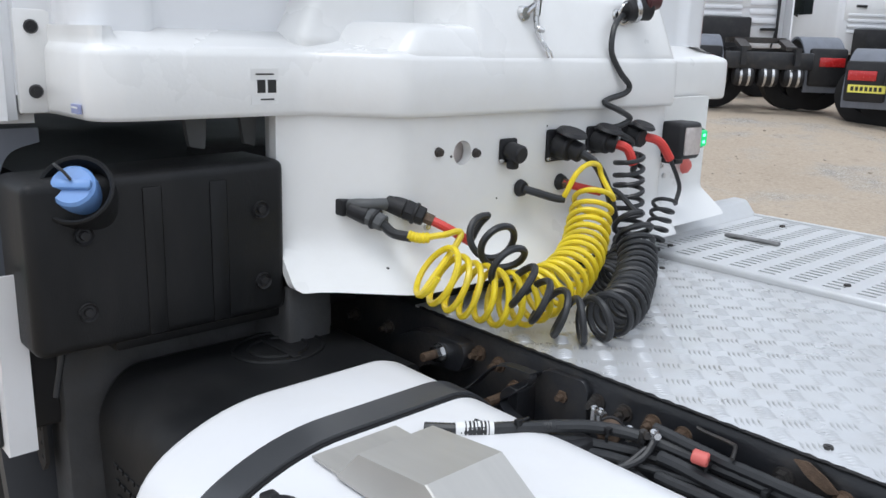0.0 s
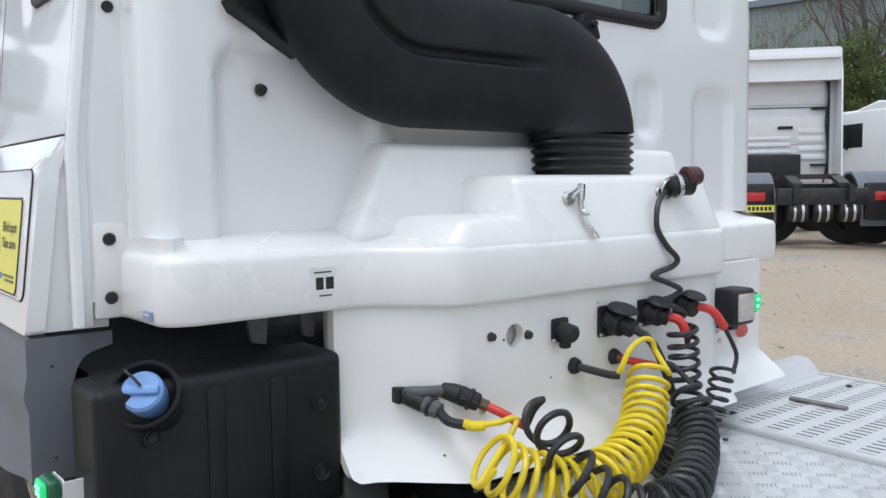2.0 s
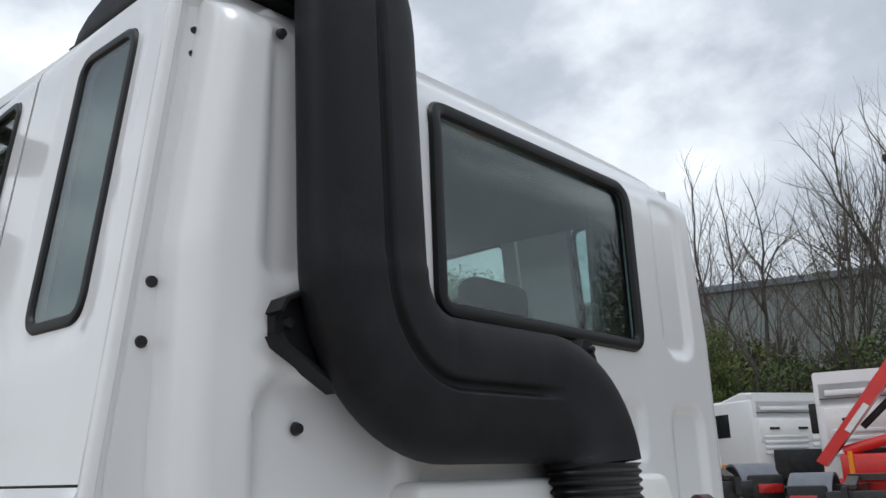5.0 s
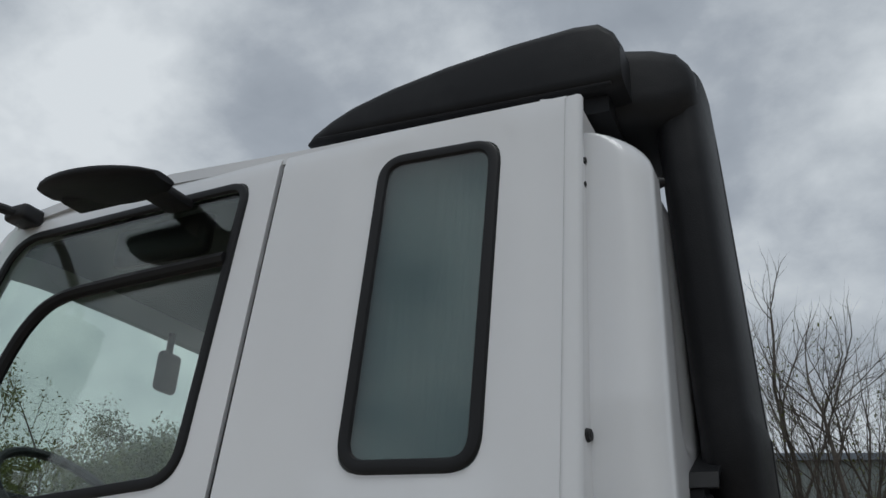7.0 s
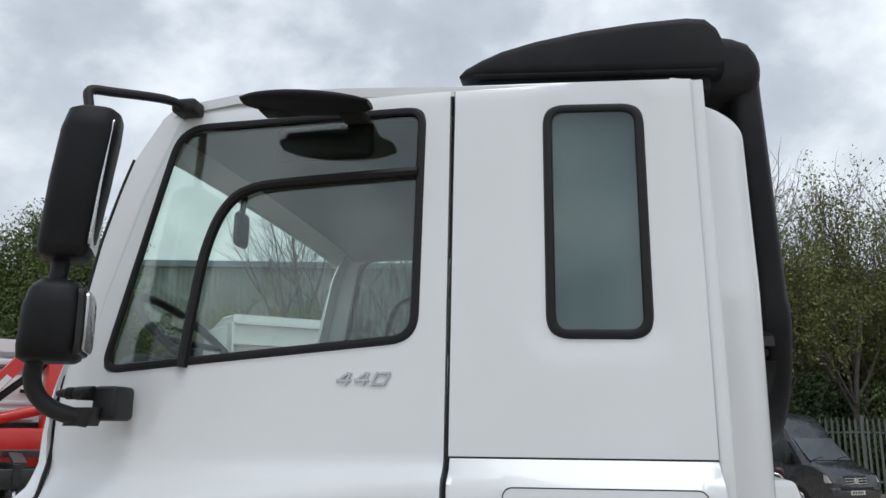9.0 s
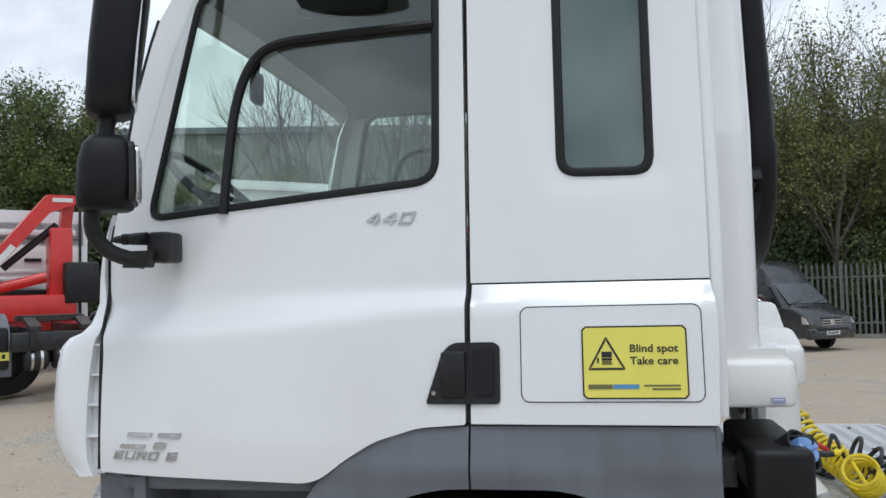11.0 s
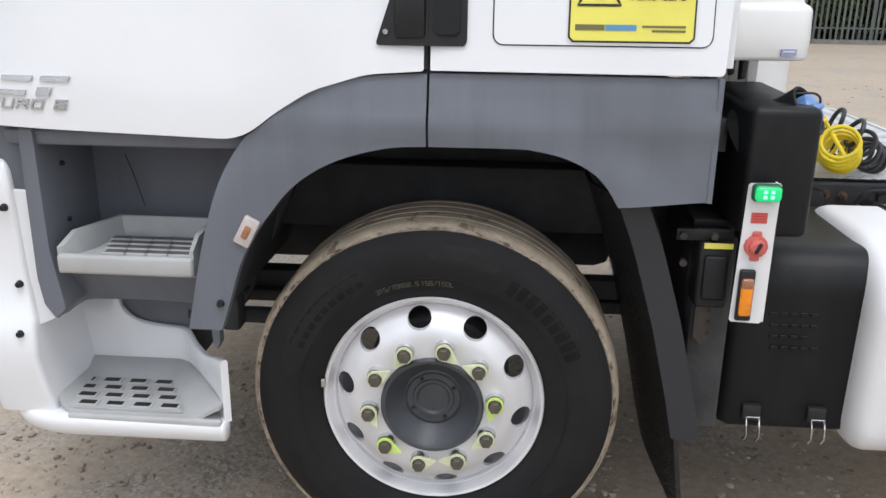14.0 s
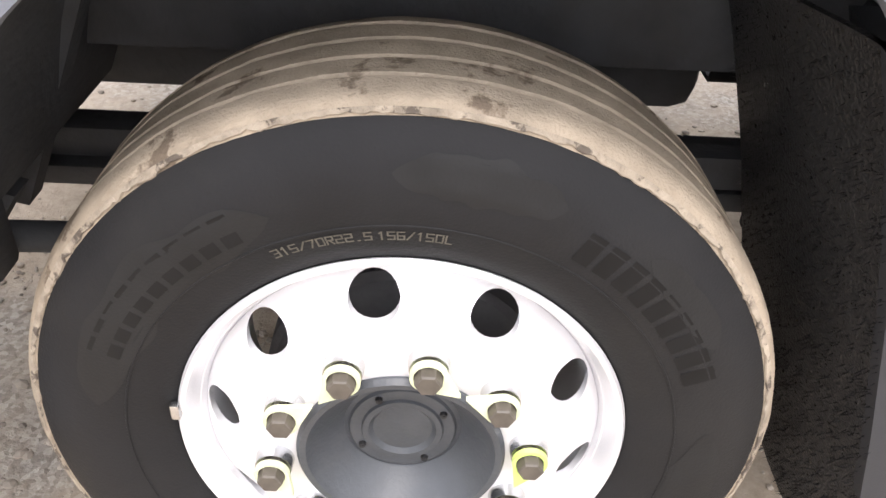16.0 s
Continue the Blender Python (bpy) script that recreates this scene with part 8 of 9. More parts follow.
# ---- far vehicles ----
def far_tractor(name, m, label, crane=False, tall=True):
    """A white tractor unit seen from behind; x is across, y ahead, z up, the origin on the ground below its rear axle."""
    t = thing(name, label, "truck", "parked tractor units", m=m)
    h = 3.45 if tall else 2.85
    cab = part("cab", box(-1.2, 1.2, 2.9, 4.9, 0.95, h, 0.10, 3), WHITE, t, "white cab rear wall")
    part("roof_fairing", loft([[(p[0], y, p[1]) for p in rrect(-1.18, 1.18, h - 0.5, h - 0.5 + z, 0.06)] for y, z in ((2.55 if tall else 2.9, 0.62), (3.4, 0.66), (4.7, 0.40))]), WHITE, cab)
    part("recess", box(-1.05, 1.05, 2.885, 2.905, 1.75, 2.3, 0.01), FIBRE, cab)
    for k in range(4):
        part("rib", box(-0.95, 0.35, 2.87, 2.89, 1.45 + 0.13 * k, 1.52 + 0.13 * k, 0.008), WHITE, cab)
        part("rib", box(0.5, 1.0, 2.87, 2.89, 1.45 + 0.17 * k, 1.55 + 0.17 * k, 0.008), WHITE, cab)
    for x in (-0.62, 0.25):
        part("vent", box(x - 0.14, x + 0.14, 2.86, 2.89, 2.05, 2.11), BLACK, cab)
    part("side_gap", box(1.02, 1.06, 2.84, 2.9, 1.1, 3.1, 0.01), BLACK, cab)
    part("seam", box(-1.1, 1.0, 2.884, 2.902, 2.46, 2.48), DARKGREYP, cab, smooth=False)
    part("upper_panel", box(-1.0, 0.98, 2.872, 2.90, 2.52, h - 0.22, 0.02, 2), WHITE, cab)
    if tall:
        # Solid dark band puts in the shade under the overhanging deflector.
        part("roof_gap", box(-1.12, 1.12, 2.60, 2.90, h - 0.16, h - 0.09, 0.01), DARKGREYP, cab, "dark block in place of the shade below the roof deflector")
        part("roof_lip", loft([[(p[0], y, p[1]) for p in rrect(-w, w, h - 0.09, h - 0.02 + dz, 0.03)] for y, w, dz in ((2.46, 1.16, 0.0), (2.7, 1.19, 0.03), (3.3, 1.19, 0.05))]), WHITE, cab)
        for sx in (-1, 1):
            part("side_deflector", prism([(2.30, 1.05), (2.42, 1.05), (2.52, h - 0.35), (2.62, h - 0.05), (2.95, h - 0.05), (2.95, 1.05)], lambda u, v, sx=sx: (sx * 1.17, u, v), (sx * 0.03, 0, 0), 0.01), WHITE, cab)
        part("hose", tube(spline([(0.96, 2.84, 1.0), (1.02, 2.80, 1.5), (0.98, 2.82, 2.2), (1.02, 2.80, 2.75), (0.90, 2.82, 3.05), (0.55, 2.86, 3.12)], 6), 0.018, 6), HOSE, cab)
        for zz in (1.32, 2.42):
            part("hose_bracket", box(0.72, 1.0, 2.80, 2.88, zz, zz + 0.05, 0.01), BLACK, cab)
    part("engine_back", box(-0.75, 0.45, 2.4, 2.9, 0.85, 1.55, 0.04), BLACK, t, "black equipment behind the cab")
    for s in (-1, 1):
        fender = part("mudguard", loft([[(s * 0.62 + p[0], p[1], p[2]) for p in [(0, 0.68 * math.cos(a), 0.5 + 0.68 * math.sin(a)), (s * 0.62, 0.68 * math.cos(a), 0.5 + 0.68 * math.sin(a)), (s * 0.62, 0.64 * math.cos(a), 0.5 + 0.64 * math.sin(a)), (0, 0.64 * math.cos(a), 0.5 + 0.64 * math.sin(a))]] for a in np.linspace(radians(-5), radians(195), 17)]), GREY, t, "dark grey rear mudguard")
        part("tail_panel", box(*sorted((s * 0.66, s * 1.22)), -0.72, -0.62, 0.42, 1.0, 0.04), BLACK, t)
        part("tail_lamp", box(*sorted((s * 0.80, s * 1.18)), -0.74, -0.71, 0.72, 0.86, 0.01), TAILRED, t, "red tail lamp")
        for dx in (0.63, 0.97):
            w = part("rear_wheel", lathe([(0.0, -0.06), (0.26, -0.06), (0.28, -0.14), (0.40, -0.16), (0.49, -0.14), (0.50, 0.14), (0.28, 0.15), (0.0, 0.1)], 32, centre=(s * dx, 0, 0.5)), TYRE, t, "black rear tyre")
        part("rim", lathe([(0.0, -0.02), (0.2, -0.02), (0.27, 0.03), (0.275, 0.05)], 32, centre=(s * 1.14, 0, 0.5)), ALU, t)
        part("frame_rail", box(*sorted((s * 0.36, s * 0.44)), -1.0, 4.0, 0.72, 0.98), CHASSIS, t, "black chassis rail")
        part("front_wheel", lathe([(0.0, -0.1), (0.26, -0.12), (0.28, -0.15), (0.40, -0.16), (0.49, -0.14), (0.50, 0.14), (0.28, 0.15), (0.0, 0.1)], 32, centre=(s * 1.02, 3.7, 0.5)), TYRE, t)
    part("number_plate", box(-1.16, -0.66, -0.735, -0.715, 0.55, 0.66), SIGNY, t, "yellow number plate")
    for k in range(7):
        part("plate_bar", box(-1.12 + 0.062 * k, -1.08 + 0.062 * k, -0.739, -0.733, 0.575, 0.635), INK, t, smooth=False)
    part("rear_beam", box(-0.66, 0.66, -0.9, -0.78, 0.66, 0.92, 0.02), CHASSIS, t)
    for x in (-0.34, 0.02, 0.40):
        air = part("air_tank", cyl((x - 0.15, -0.80, 0.55), (x + 0.15, -0.80, 0.55), 0.15, 20, bev=0.03), BLACK, t, "black air tank with metal bands")
        for dx in (-0.06, 0.06):
            part("band", cyl((x + dx - 0.018, -0.80, 0.55), (x + dx + 0.018, -0.80, 0.55), 0.156, 20), STEEL, air)
    fw = part("fifth_wheel", loft([[(p[0], p[1], z) for p in rloop(0.0, 0.1, 0.46, 0.48, 0.8)] for z in (1.06, 1.12, 1.14)]), DARKSTEEL, t, "dark steel fifth wheel plate")
    part("ramp", prism([(-0.5, 1.0), (0.0, 1.12), (0.0, 1.06), (-0.5, 0.94)], lambda u, v: (-0.42, u - 0.3, v), (0.16, 0, 0)), DARKSTEEL, fw)
    part("ramp", prism([(-0.5, 1.0), (0.0, 1.12), (0.0, 1.06), (-0.5, 0.94)], lambda u, v: (0.26, u - 0.3, v), (0.16, 0, 0)), DARKSTEEL, fw)
    part("mirror", box(-1.55, -1.36, 4.4, 4.5, 1.9, 2.5, 0.03), BLACK, t)
    part("mirror_arm", cyl((-1.4, 4.45, 1.95), (-1.15, 4.5, 1.85), 0.025), BLACK, t)
    part("side_window", box(-1.206, -1.19, 3.9, 4.7, 1.9, 2.5, 0.004), INKGLASS, t, "dark side window")
    part("side_stripe", box(-1.208, -1.19, 3.0, 4.8, 1.15, 1.22), AMBER, t)
    if crane:
        c = part("crane_base", box(-0.75, 0.75, 1.75, 2.45, 1.0, 1.45, 0.05), REDPAINT, t, "red folded loader crane behind the cab")
        part("outrigger_beam", box(-1.2, 1.2, 1.85, 2.15, 0.85, 1.05, 0.02), REDPAINT, c)
        part("mast", box(0.35, 0.72, 1.9, 2.3, 1.4, 2.6, 0.05), REDPAINT, c)
        part("jib", prism([(-1.15, 1.35), (-1.0, 1.25), (0.35, 2.85), (0.75, 3.0), (0.80, 3.15), (0.30, 3.15)], lambda u, v: (u, 1.85, v), (0, 0.3, 0), 0.01), REDPAINT, c, "red folded crane jib", smooth=False)
        part("boom", prism([(0.42, 1.5), (0.62, 1.5), (0.80, 3.1), (0.62, 3.1)], lambda u, v: (u, 2.15, v), (0, 0.22, 0), 0.01), REDPAINT, c, smooth=False)
        part("ram", cyl((-0.35, 2.05, 1.9), (0.48, 2.05, 2.65), 0.06), BLACK, c)
        part("ram", cyl((-0.7, 2.0, 1.5), (0.3, 2.0, 1.75), 0.09), REDPAINT, c)
        part("control_box", box(0.55, 1.1, 1.7, 2.2, 1.3, 2.0, 0.04), BLACK, c)
        part("strap", box(-0.62, -0.54, 1.73, 1.75, 1.05, 1.5), AMBER, c)
        part("name_bar", prism([(-0.62, 1.86), (-0.54, 1.80), (-0.18, 2.24), (-0.26, 2.30)], lambda u, v: (u, 1.845, v), (0, 0.006, 0)), WHITEINK, c, smooth=False)
        part("name_bar", box(0.38, 0.70, 1.842, 1.848, 3.03, 3.10), WHITEINK, c, smooth=False)
    return t


def ground_pose(x, y, turn):
    return pose(x, y, ground_height(x, y), 0, 0, turn)


far_tractor("tractor_unit", ground_pose(-4.50, 12.72, 41), "white high-roofed tractor unit with a bare rear frame", tall=True)
far_tractor("tractor_unit", ground_pose(-3.3, 19.8, 60), "white low-roofed tractor unit with orange side stripe", tall=False)
far_tractor("tractor_unit", ground_pose(-1.72, 13.1, 10), "white tractor unit with a folded red loader crane", crane=True, tall=False)
far_tractor("tractor_unit", ground_pose(-7.55, 8.75, 46), "parked tractor unit with a red loader crane behind its cab", crane=True, tall=False)


def build_van():
    v = thing("van", "dark grey high-roof panel van parked by the fence", "van", m=pose(4.75, 21.8, 0, 0, 0, -56) @ Matrix.Diagonal((0.86, 0.86, 0.86, 1)))
    secs = []
    # x ahead: floor, shoulder and roof heights, half widths
    for x, z0, zs, zr, w, wr in ((-2.6, 0.45, 1.25, 2.62, 0.92, 0.76), (-2.55, 0.40, 1.3, 2.68, 0.98, 0.80), (0.7, 0.38, 1.3, 2.70, 0.99, 0.80), (1.1, 0.38, 1.3, 2.63, 0.99, 0.79), (1.40, 0.38, 1.3, 2.46, 0.99, 0.77), (1.60, 0.38, 1.3, 2.18, 0.99, 0.76), (1.70, 0.38, 1.3, 2.00, 0.99, 0.78), (2.38, 0.38, 1.24, 1.32, 0.98, 0.80), (2.75, 0.38, 1.12, 1.22, 0.96, 0.76), (3.02, 0.40, 0.98, 1.06, 0.90, 0.70), (3.12, 0.45, 0.8, 0.9, 0.84, 0.6)):
        secs.append([(x, -w, z0), (x, -w, zs), (x, -wr, zr - 0.06), (x, -wr + 0.1, zr), (x, wr - 0.1, zr), (x, wr, zr - 0.06), (x, w, zs), (x, w, z0)])
    body = part("body", loft(secs), VANPAINT, v, "dark grey metallic body", angle=0.5)
    part("windscreen", loft([[(x, -w, z), (x, w, z), (x - 0.02, w, z - 0.02), (x - 0.02, -w, z - 0.02)] for x, z, w in ((2.345, 1.385, 0.80), (1.735, 1.985, 0.73))]), VANGLASS, v, "windscreen reflecting the sky")
    for s in (-1, 1):
        part("side_window", prism([(1.0, 1.32), (2.12, 1.32), (1.62, 1.92), (1.0, 1.92)], lambda a, b: (a, s * (1.01 - (b - 1.35) * 0.18), b), (0, -0.02 * s, 0)), INKGLASS, v)
        part("headlamp", prism([(2.72, 1.08), (3.00, 0.98), (3.09, 0.80), (2.92, 0.80)], lambda a, b, s=s: (a, s * 0.56, b), (0, s * 0.37, 0), 0.02), LENS, v, "clear headlamp")
        part("door_mirror", box(1.75, 1.9, *sorted((s * 1.02, s * 1.25)), 1.25, 1.6, 0.04), BLACK, v)
        for x in (2.05, -1.75):
            w = part("wheel", lathe([(0.0, -0.09), (0.2, -0.10), (0.22, -0.11), (0.30, -0.12), (0.34, -0.09), (0.34, 0.09), (0.0, 0.09)], 28, centre=(x, s * 0.90, 0.34)), TYRE, v, "black tyre")
            part("wheel_trim", lathe([(0.0, -0.01), (0.18, -0.01), (0.20, 0.02)], 28, centre=(x, s * 1.03 - 0.005, 0.34)), VANTRIM, w)
    gr = part("grille", box(3.02, 3.12, -0.42, 0.42, 0.72, 0.98, 0.03), BLACK, v, "black grille with chrome bars")
    for k in range(3):
        part("grille_bar", box(3.11, 3.13, -0.40, 0.40, 0.76 + 0.07 * k, 0.785 + 0.07 * k), STEEL, gr)
    part("round_badge", cyl((3.12, 0, 0.85), (3.14, 0, 0.85), 0.09, 20), STEEL, gr)
    part("bumper", box(2.92, 3.16, -0.90, 0.90, 0.36, 0.68, 0.06, 3), VANPAINT, v)
    part("lower_grille", box(3.14, 3.17, -0.62, 0.62, 0.60, 0.68, 0.01), BLACK, v)
    for sy in (-1, 1):
        part("wiper", cyl((2.34, 0.45 * sy - 0.2, 1.40), (2.26, 0.45 * sy + 0.25, 1.47), 0.012, 6), BLACK, v)
    part("roof_vent", box(0.95, 1.15, -0.14, 0.14, 2.60, 2.66, 0.03), BLACK, v)
    part("number_plate", box(3.155, 3.17, -0.26, 0.26, 0.48, 0.59), WHITEINK, v, "white number plate")
    for k in range(7):
        part("plate_bar", box(3.168, 3.174, -0.22 + 0.063 * k, -0.18 + 0.063 * k, 0.50, 0.57), INK, v, smooth=False)


build_van()

# ---- fence ----
fence = thing("palisade_fence", "grey-green steel palisade fence along the yard's edge", "fence")


def fence_at(x):
    return 25.6 - 0.13 * x, ground_height(x, 25.6 - 0.13 * x)


pale = bmesh.new()
prism([(-0.034, 0.0), (0.034, 0.0), (0.034, 2.18), (0.0, 2.32), (-0.034, 2.18)], lambda u, v: (u, 0, v), (0, 0.012, 0), bm=pale)
p0 = part("pale", pale, FENCEM, fence, smooth=False)
p0.location = (-12.0, *fence_at(-12.0))
for k in range(1, 290):
    x = -12.0 + 0.158 * k
    o = new("pale", p0.data)
    o.parent = fence
    o.location = (x, fence_at(x)[0], fence_at(x)[1] + 0.012 * math.sin(k * 2.1))
for z in (0.45, 1.85):
    part("rail", tube([(x, fence_at(x)[0] + 0.03, fence_at(x)[1] + z) for x in np.linspace(-12, 34, 24)], 0.03, 6), FENCEM, fence)
for k in range(17):
    x = -12.0 + 2.85 * k
    part("post", box(x - 0.05, x + 0.05, fence_at(x)[0] + 0.05, fence_at(x)[0] + 0.13, fence_at(x)[1] - 0.05, fence_at(x)[1] + 2.35), FENCEM, fence, smooth=False)
part("kerb", tube([(x, fence_at(x)[0] - 0.12, fence_at(x)[1] + 0.05) for x in np.linspace(-12, 34, 24)], 0.11, 4), KERBM, fence, "low concrete edging below the fence")

# ---- lamp post ----
lp = thing("street_lamp", "tall grey steel lamp post with a flat floodlight", "lamp post", m=pose(-1.62, 17.4, ground_height(-1.62, 17.4)))
part("pole", cyl((0, 0, 0), (0, 0, 7.2), 0.085, 14, 0.05), FENCEM, lp)
part("floodlight", box(-0.22, 0.22, -0.30, 0.22, 7.2, 7.36, 0.03, m=Matrix.Rotation(radians(0), 4, "X")), BLACK, lp, "black flat floodlight")
part("lens", box(-0.17, 0.17, -0.25, 0.16, 7.185, 7.20), LENS, lp)

# ---- warehouse ----
wh = thing("warehouse", "long grey-green clad warehouse behind the trees", "building", m=Matrix.Translation((0, 45.6, 0)) @ Matrix.Rotation(radians(13), 4, "Z") @ Matrix.Translation((0, -45.6, 0)))
part("wall", box(-30, 60, 46.0, 70, -0.5, 8.2), CLADDARK, wh, "dark lower wall")
part("cladding", box(-30.1, 60, 45.9, 70.1, 6.4, 10.9), CLAD, wh, "pale green-grey cladding")
bm = bmesh.new()
for k in range(300):
    x = -30 + 90 * k / 300
    prism([(x, 45.9), (x + 0.05, 45.84), (x + 0.12, 45.84), (x + 0.17, 45.9)], lambda u, v: (u, v, 6.4), (0, 0, 4.4), bm=bm)
tagged(part("ribs", bm, CLAD, wh, smooth=False), kind="stuff")
part("roof", prism([(45.6, 10.9), (45.6, 11.25), (58, 12.0), (70.2, 10.9)], lambda u, v: (-30.3, u, v), (90.5, 0, 0)), ROOFBLUE, wh, "roof with a blue edge trim", smooth=False)


# ---- trees ----
def tree_mesh(seed, height, spread, leafy, leaf_mat, bark_mat, levels=5, lean=0.0):
    rng = random.Random(seed)
    wood, twig, leaf = bmesh.new(), bmesh.new(), bmesh.new()

    def limb(p, d, length, r, level):
        n = 5 if level < 2 else 3
        pts, q = [p], p
        dd = d.copy()
        for k in range(n):
            dd = (dd + Vector((rng.uniform(-1, 1), rng.uniform(-1, 1), rng.uniform(-0.5, 0.9))) * (0.10 + 0.05 * level)).normalized()
            q = q + dd * (length / n)
            pts.append(q)
        sides = 7 if level == 0 else 5 if level < 3 else 3
        tube(pts, [r * (1 - 0.45 * k / n) if level < levels - 1 else r * (1 - 0.9 * k / n) for k in range(n + 1)], sides, bm=wood if level < 2 else twig, caps=False)
        if level >= levels - 2 and leafy:
            for _ in range(int(leafy * (2 if level == levels - 1 else 1))):
                c = pts[rng.randrange(1, len(pts))] + Vector((rng.gauss(0, 0.16), rng.gauss(0, 0.16), rng.gauss(0, 0.14)))
                a, b = Vector((rng.uniform(-1, 1), rng.uniform(-1, 1), rng.uniform(-1, 1))).normalized(), Vector((rng.uniform(-1, 1), rng.uniform(-1, 1), rng.uniform(-1, 1))).normalized()
                s = rng.uniform(0.022, 0.055)
                v = [leaf.verts.new(c + a * s * 1.4), leaf.verts.new(c + b * s * 0.8), leaf.verts.new(c - a * s * 1.4), leaf.verts.new(c - b * s * 0.8)]
                leaf.faces.new(v)
        if level < levels - 1:
            kids = (6, 6, 5, 4, 3)[level] + (1 if rng.random() < 0.5 else 0)
            for k in range(kids):
                f = rng.uniform(0.35 if level == 0 else 0.15, 1.0) if k else 1.0
                i = min(n - 1, int(f * n))
                base = pts[i].lerp(pts[i + 1], f * n - i) if f < 1 else pts[-1]
                t = (pts[i + 1] - pts[i]).normalized()
                o = t.orthogonal().normalized()
                o.rotate(Matrix.Rotation(rng.uniform(0, 6.28), 3, t))
                ang = radians(rng.uniform(16, 36 + 18 * spread)) if k else radians(rng.uniform(4, 16))
                nd = (t * math.cos(ang) + o * math.sin(ang) + Vector((0, 0, 0.10))).normalized()
                limb(base, nd, length * rng.uniform(0.50, 0.74), r * (0.58 if k == 0 else 0.37), level + 1)

    limb(Vector((0, 0, -0.15)), Vector((lean, 0.03, 1)).normalized(), height * 0.36, height * 0.0100, 0)
    return wood, twig, leaf


def make_tree(seed, height, spread, leafy, leaf_mat, label, m, levels=5, lean=0.0):
    t = thing("tree", label, "tree", "trees round the yard", m=m)
    wood, twig, leaf = tree_mesh(seed, height, spread, leafy, leaf_mat, BARK, levels, lean)
    part("trunk", wood, BARK, t, "grey-brown trunk with forking limbs")
    part("branchwork", twig, BARK, t, "fine bare twigs")
    if leafy:
        part("crown", leaf, leaf_mat, t, "sparse small spring leaves", smooth=False)
    else:
        leaf.free()
    return t


BARE = [make_tree(11, 16.0, 0.3, 0, None, "tall bare tree with fine upright twigs", ground_pose(-6.5, 30.5, 0)),
        make_tree(12, 15.0, 0.6, 1, SPRING, "tall bare tree with a few opening leaves", ground_pose(-2.6, 29.5, 40)),
        make_tree(13, 17.5, 0.4, 0, None, "tall bare forked spring tree", ground_pose(0.8, 30.5, 80))]
LEAFY = [make_tree(21, 9.0, 0.7, 15, LEAFG, "tree in young green leaf", ground_pose(-15.5, 19.5, 0)),
         make_tree(22, 10.5, 0.9, 7, SPRING, "tree with light spring leaves", ground_pose(9.5, 30.0, 0))]
# a pale-stemmed tree just behind the fence, in small opening leaf
YOUNG = make_tree(41, 11.8, 0.75, 2, SPRING, "slim tree with a pale stem and opening leaves behind the fence", ground_pose(8.05, 25.75, 0), 6)
for x, y, a, s in ((5.7, 27.2, 130, 0.93), (11.0, 26.9, 250, 1.0), (14.6, 27.2, 40, 1.08)):
    copy_thing(YOUNG, pose(x, y, ground_height(x, y), 0, 0, a) @ Matrix.Diagonal((s, s, s, 1)))
rng = random.Random(5)
for x, y, k, s in ((-13, 33, 0, 1.05), (-10, 31, 2, 0.9), (-8.2, 34, 1, 1.1), (-4.6, 33, 2, 1.2), (-1.0, 34, 0, 1.2), (3.0, 31.5, 1, 1.15), (5.2, 33, 0, 1.1), (7.2, 32, 2, 1.05), (11.8, 33, 1, 1.1), (14.5, 31, 0, 1.05), (17.5, 33, 2, 1.05), (21, 32, 1, 0.9), 
                   (13.5, -7, 1, 0.85), (12.5, -1.5, 0, 0.9), (14, 3.5, 2, 0.85), (24, 12, 1, 0.9), (-2, -26, 1, 0.9), (-22, -14, 0, 0.9)):
    copy_thing(BARE[k], pose(x, y, ground_height(x, y), 0, 0, rng.uniform(0, 360)) @ Matrix.Diagonal((s, s, s, 1)))
for x, y, k, s in ((-18.5, 21, 0, 1.0), (-14.3, 20.4, 0, 1.14), (-17.0, 19.3, 0, 1.16), (-19.8, 19.4, 0, 1.14), (-21, 17.5, 1, 1.05), (-12.5, 23, 1, 0.85), (-24, 22, 0, 1.1), (-17, 25, 0, 0.95), (-20, 13, 1, 0.9), (-10.5, 27, 0, 0.9), (12.5, 28.8, 1, 1.0), (16, 29.5, 1, 0.9), (19.5, 29, 1, 1.0), (7.0, 29, 1, 1.05), (-30, 8, 1, 1.1), (-30, -8, 1, 1.0), (22, 2, 0, 0.8), (4, -25, 0, 0.9), (-7, -25, 0, 0.9)):
    s *= 0.86 if x < -9 else 1.0
    copy_thing(LEAFY[k], pose(x, y, ground_height(x, y), 0, 0, rng.uniform(0, 360)) @ Matrix.Diagonal((s, s, s, 1)))


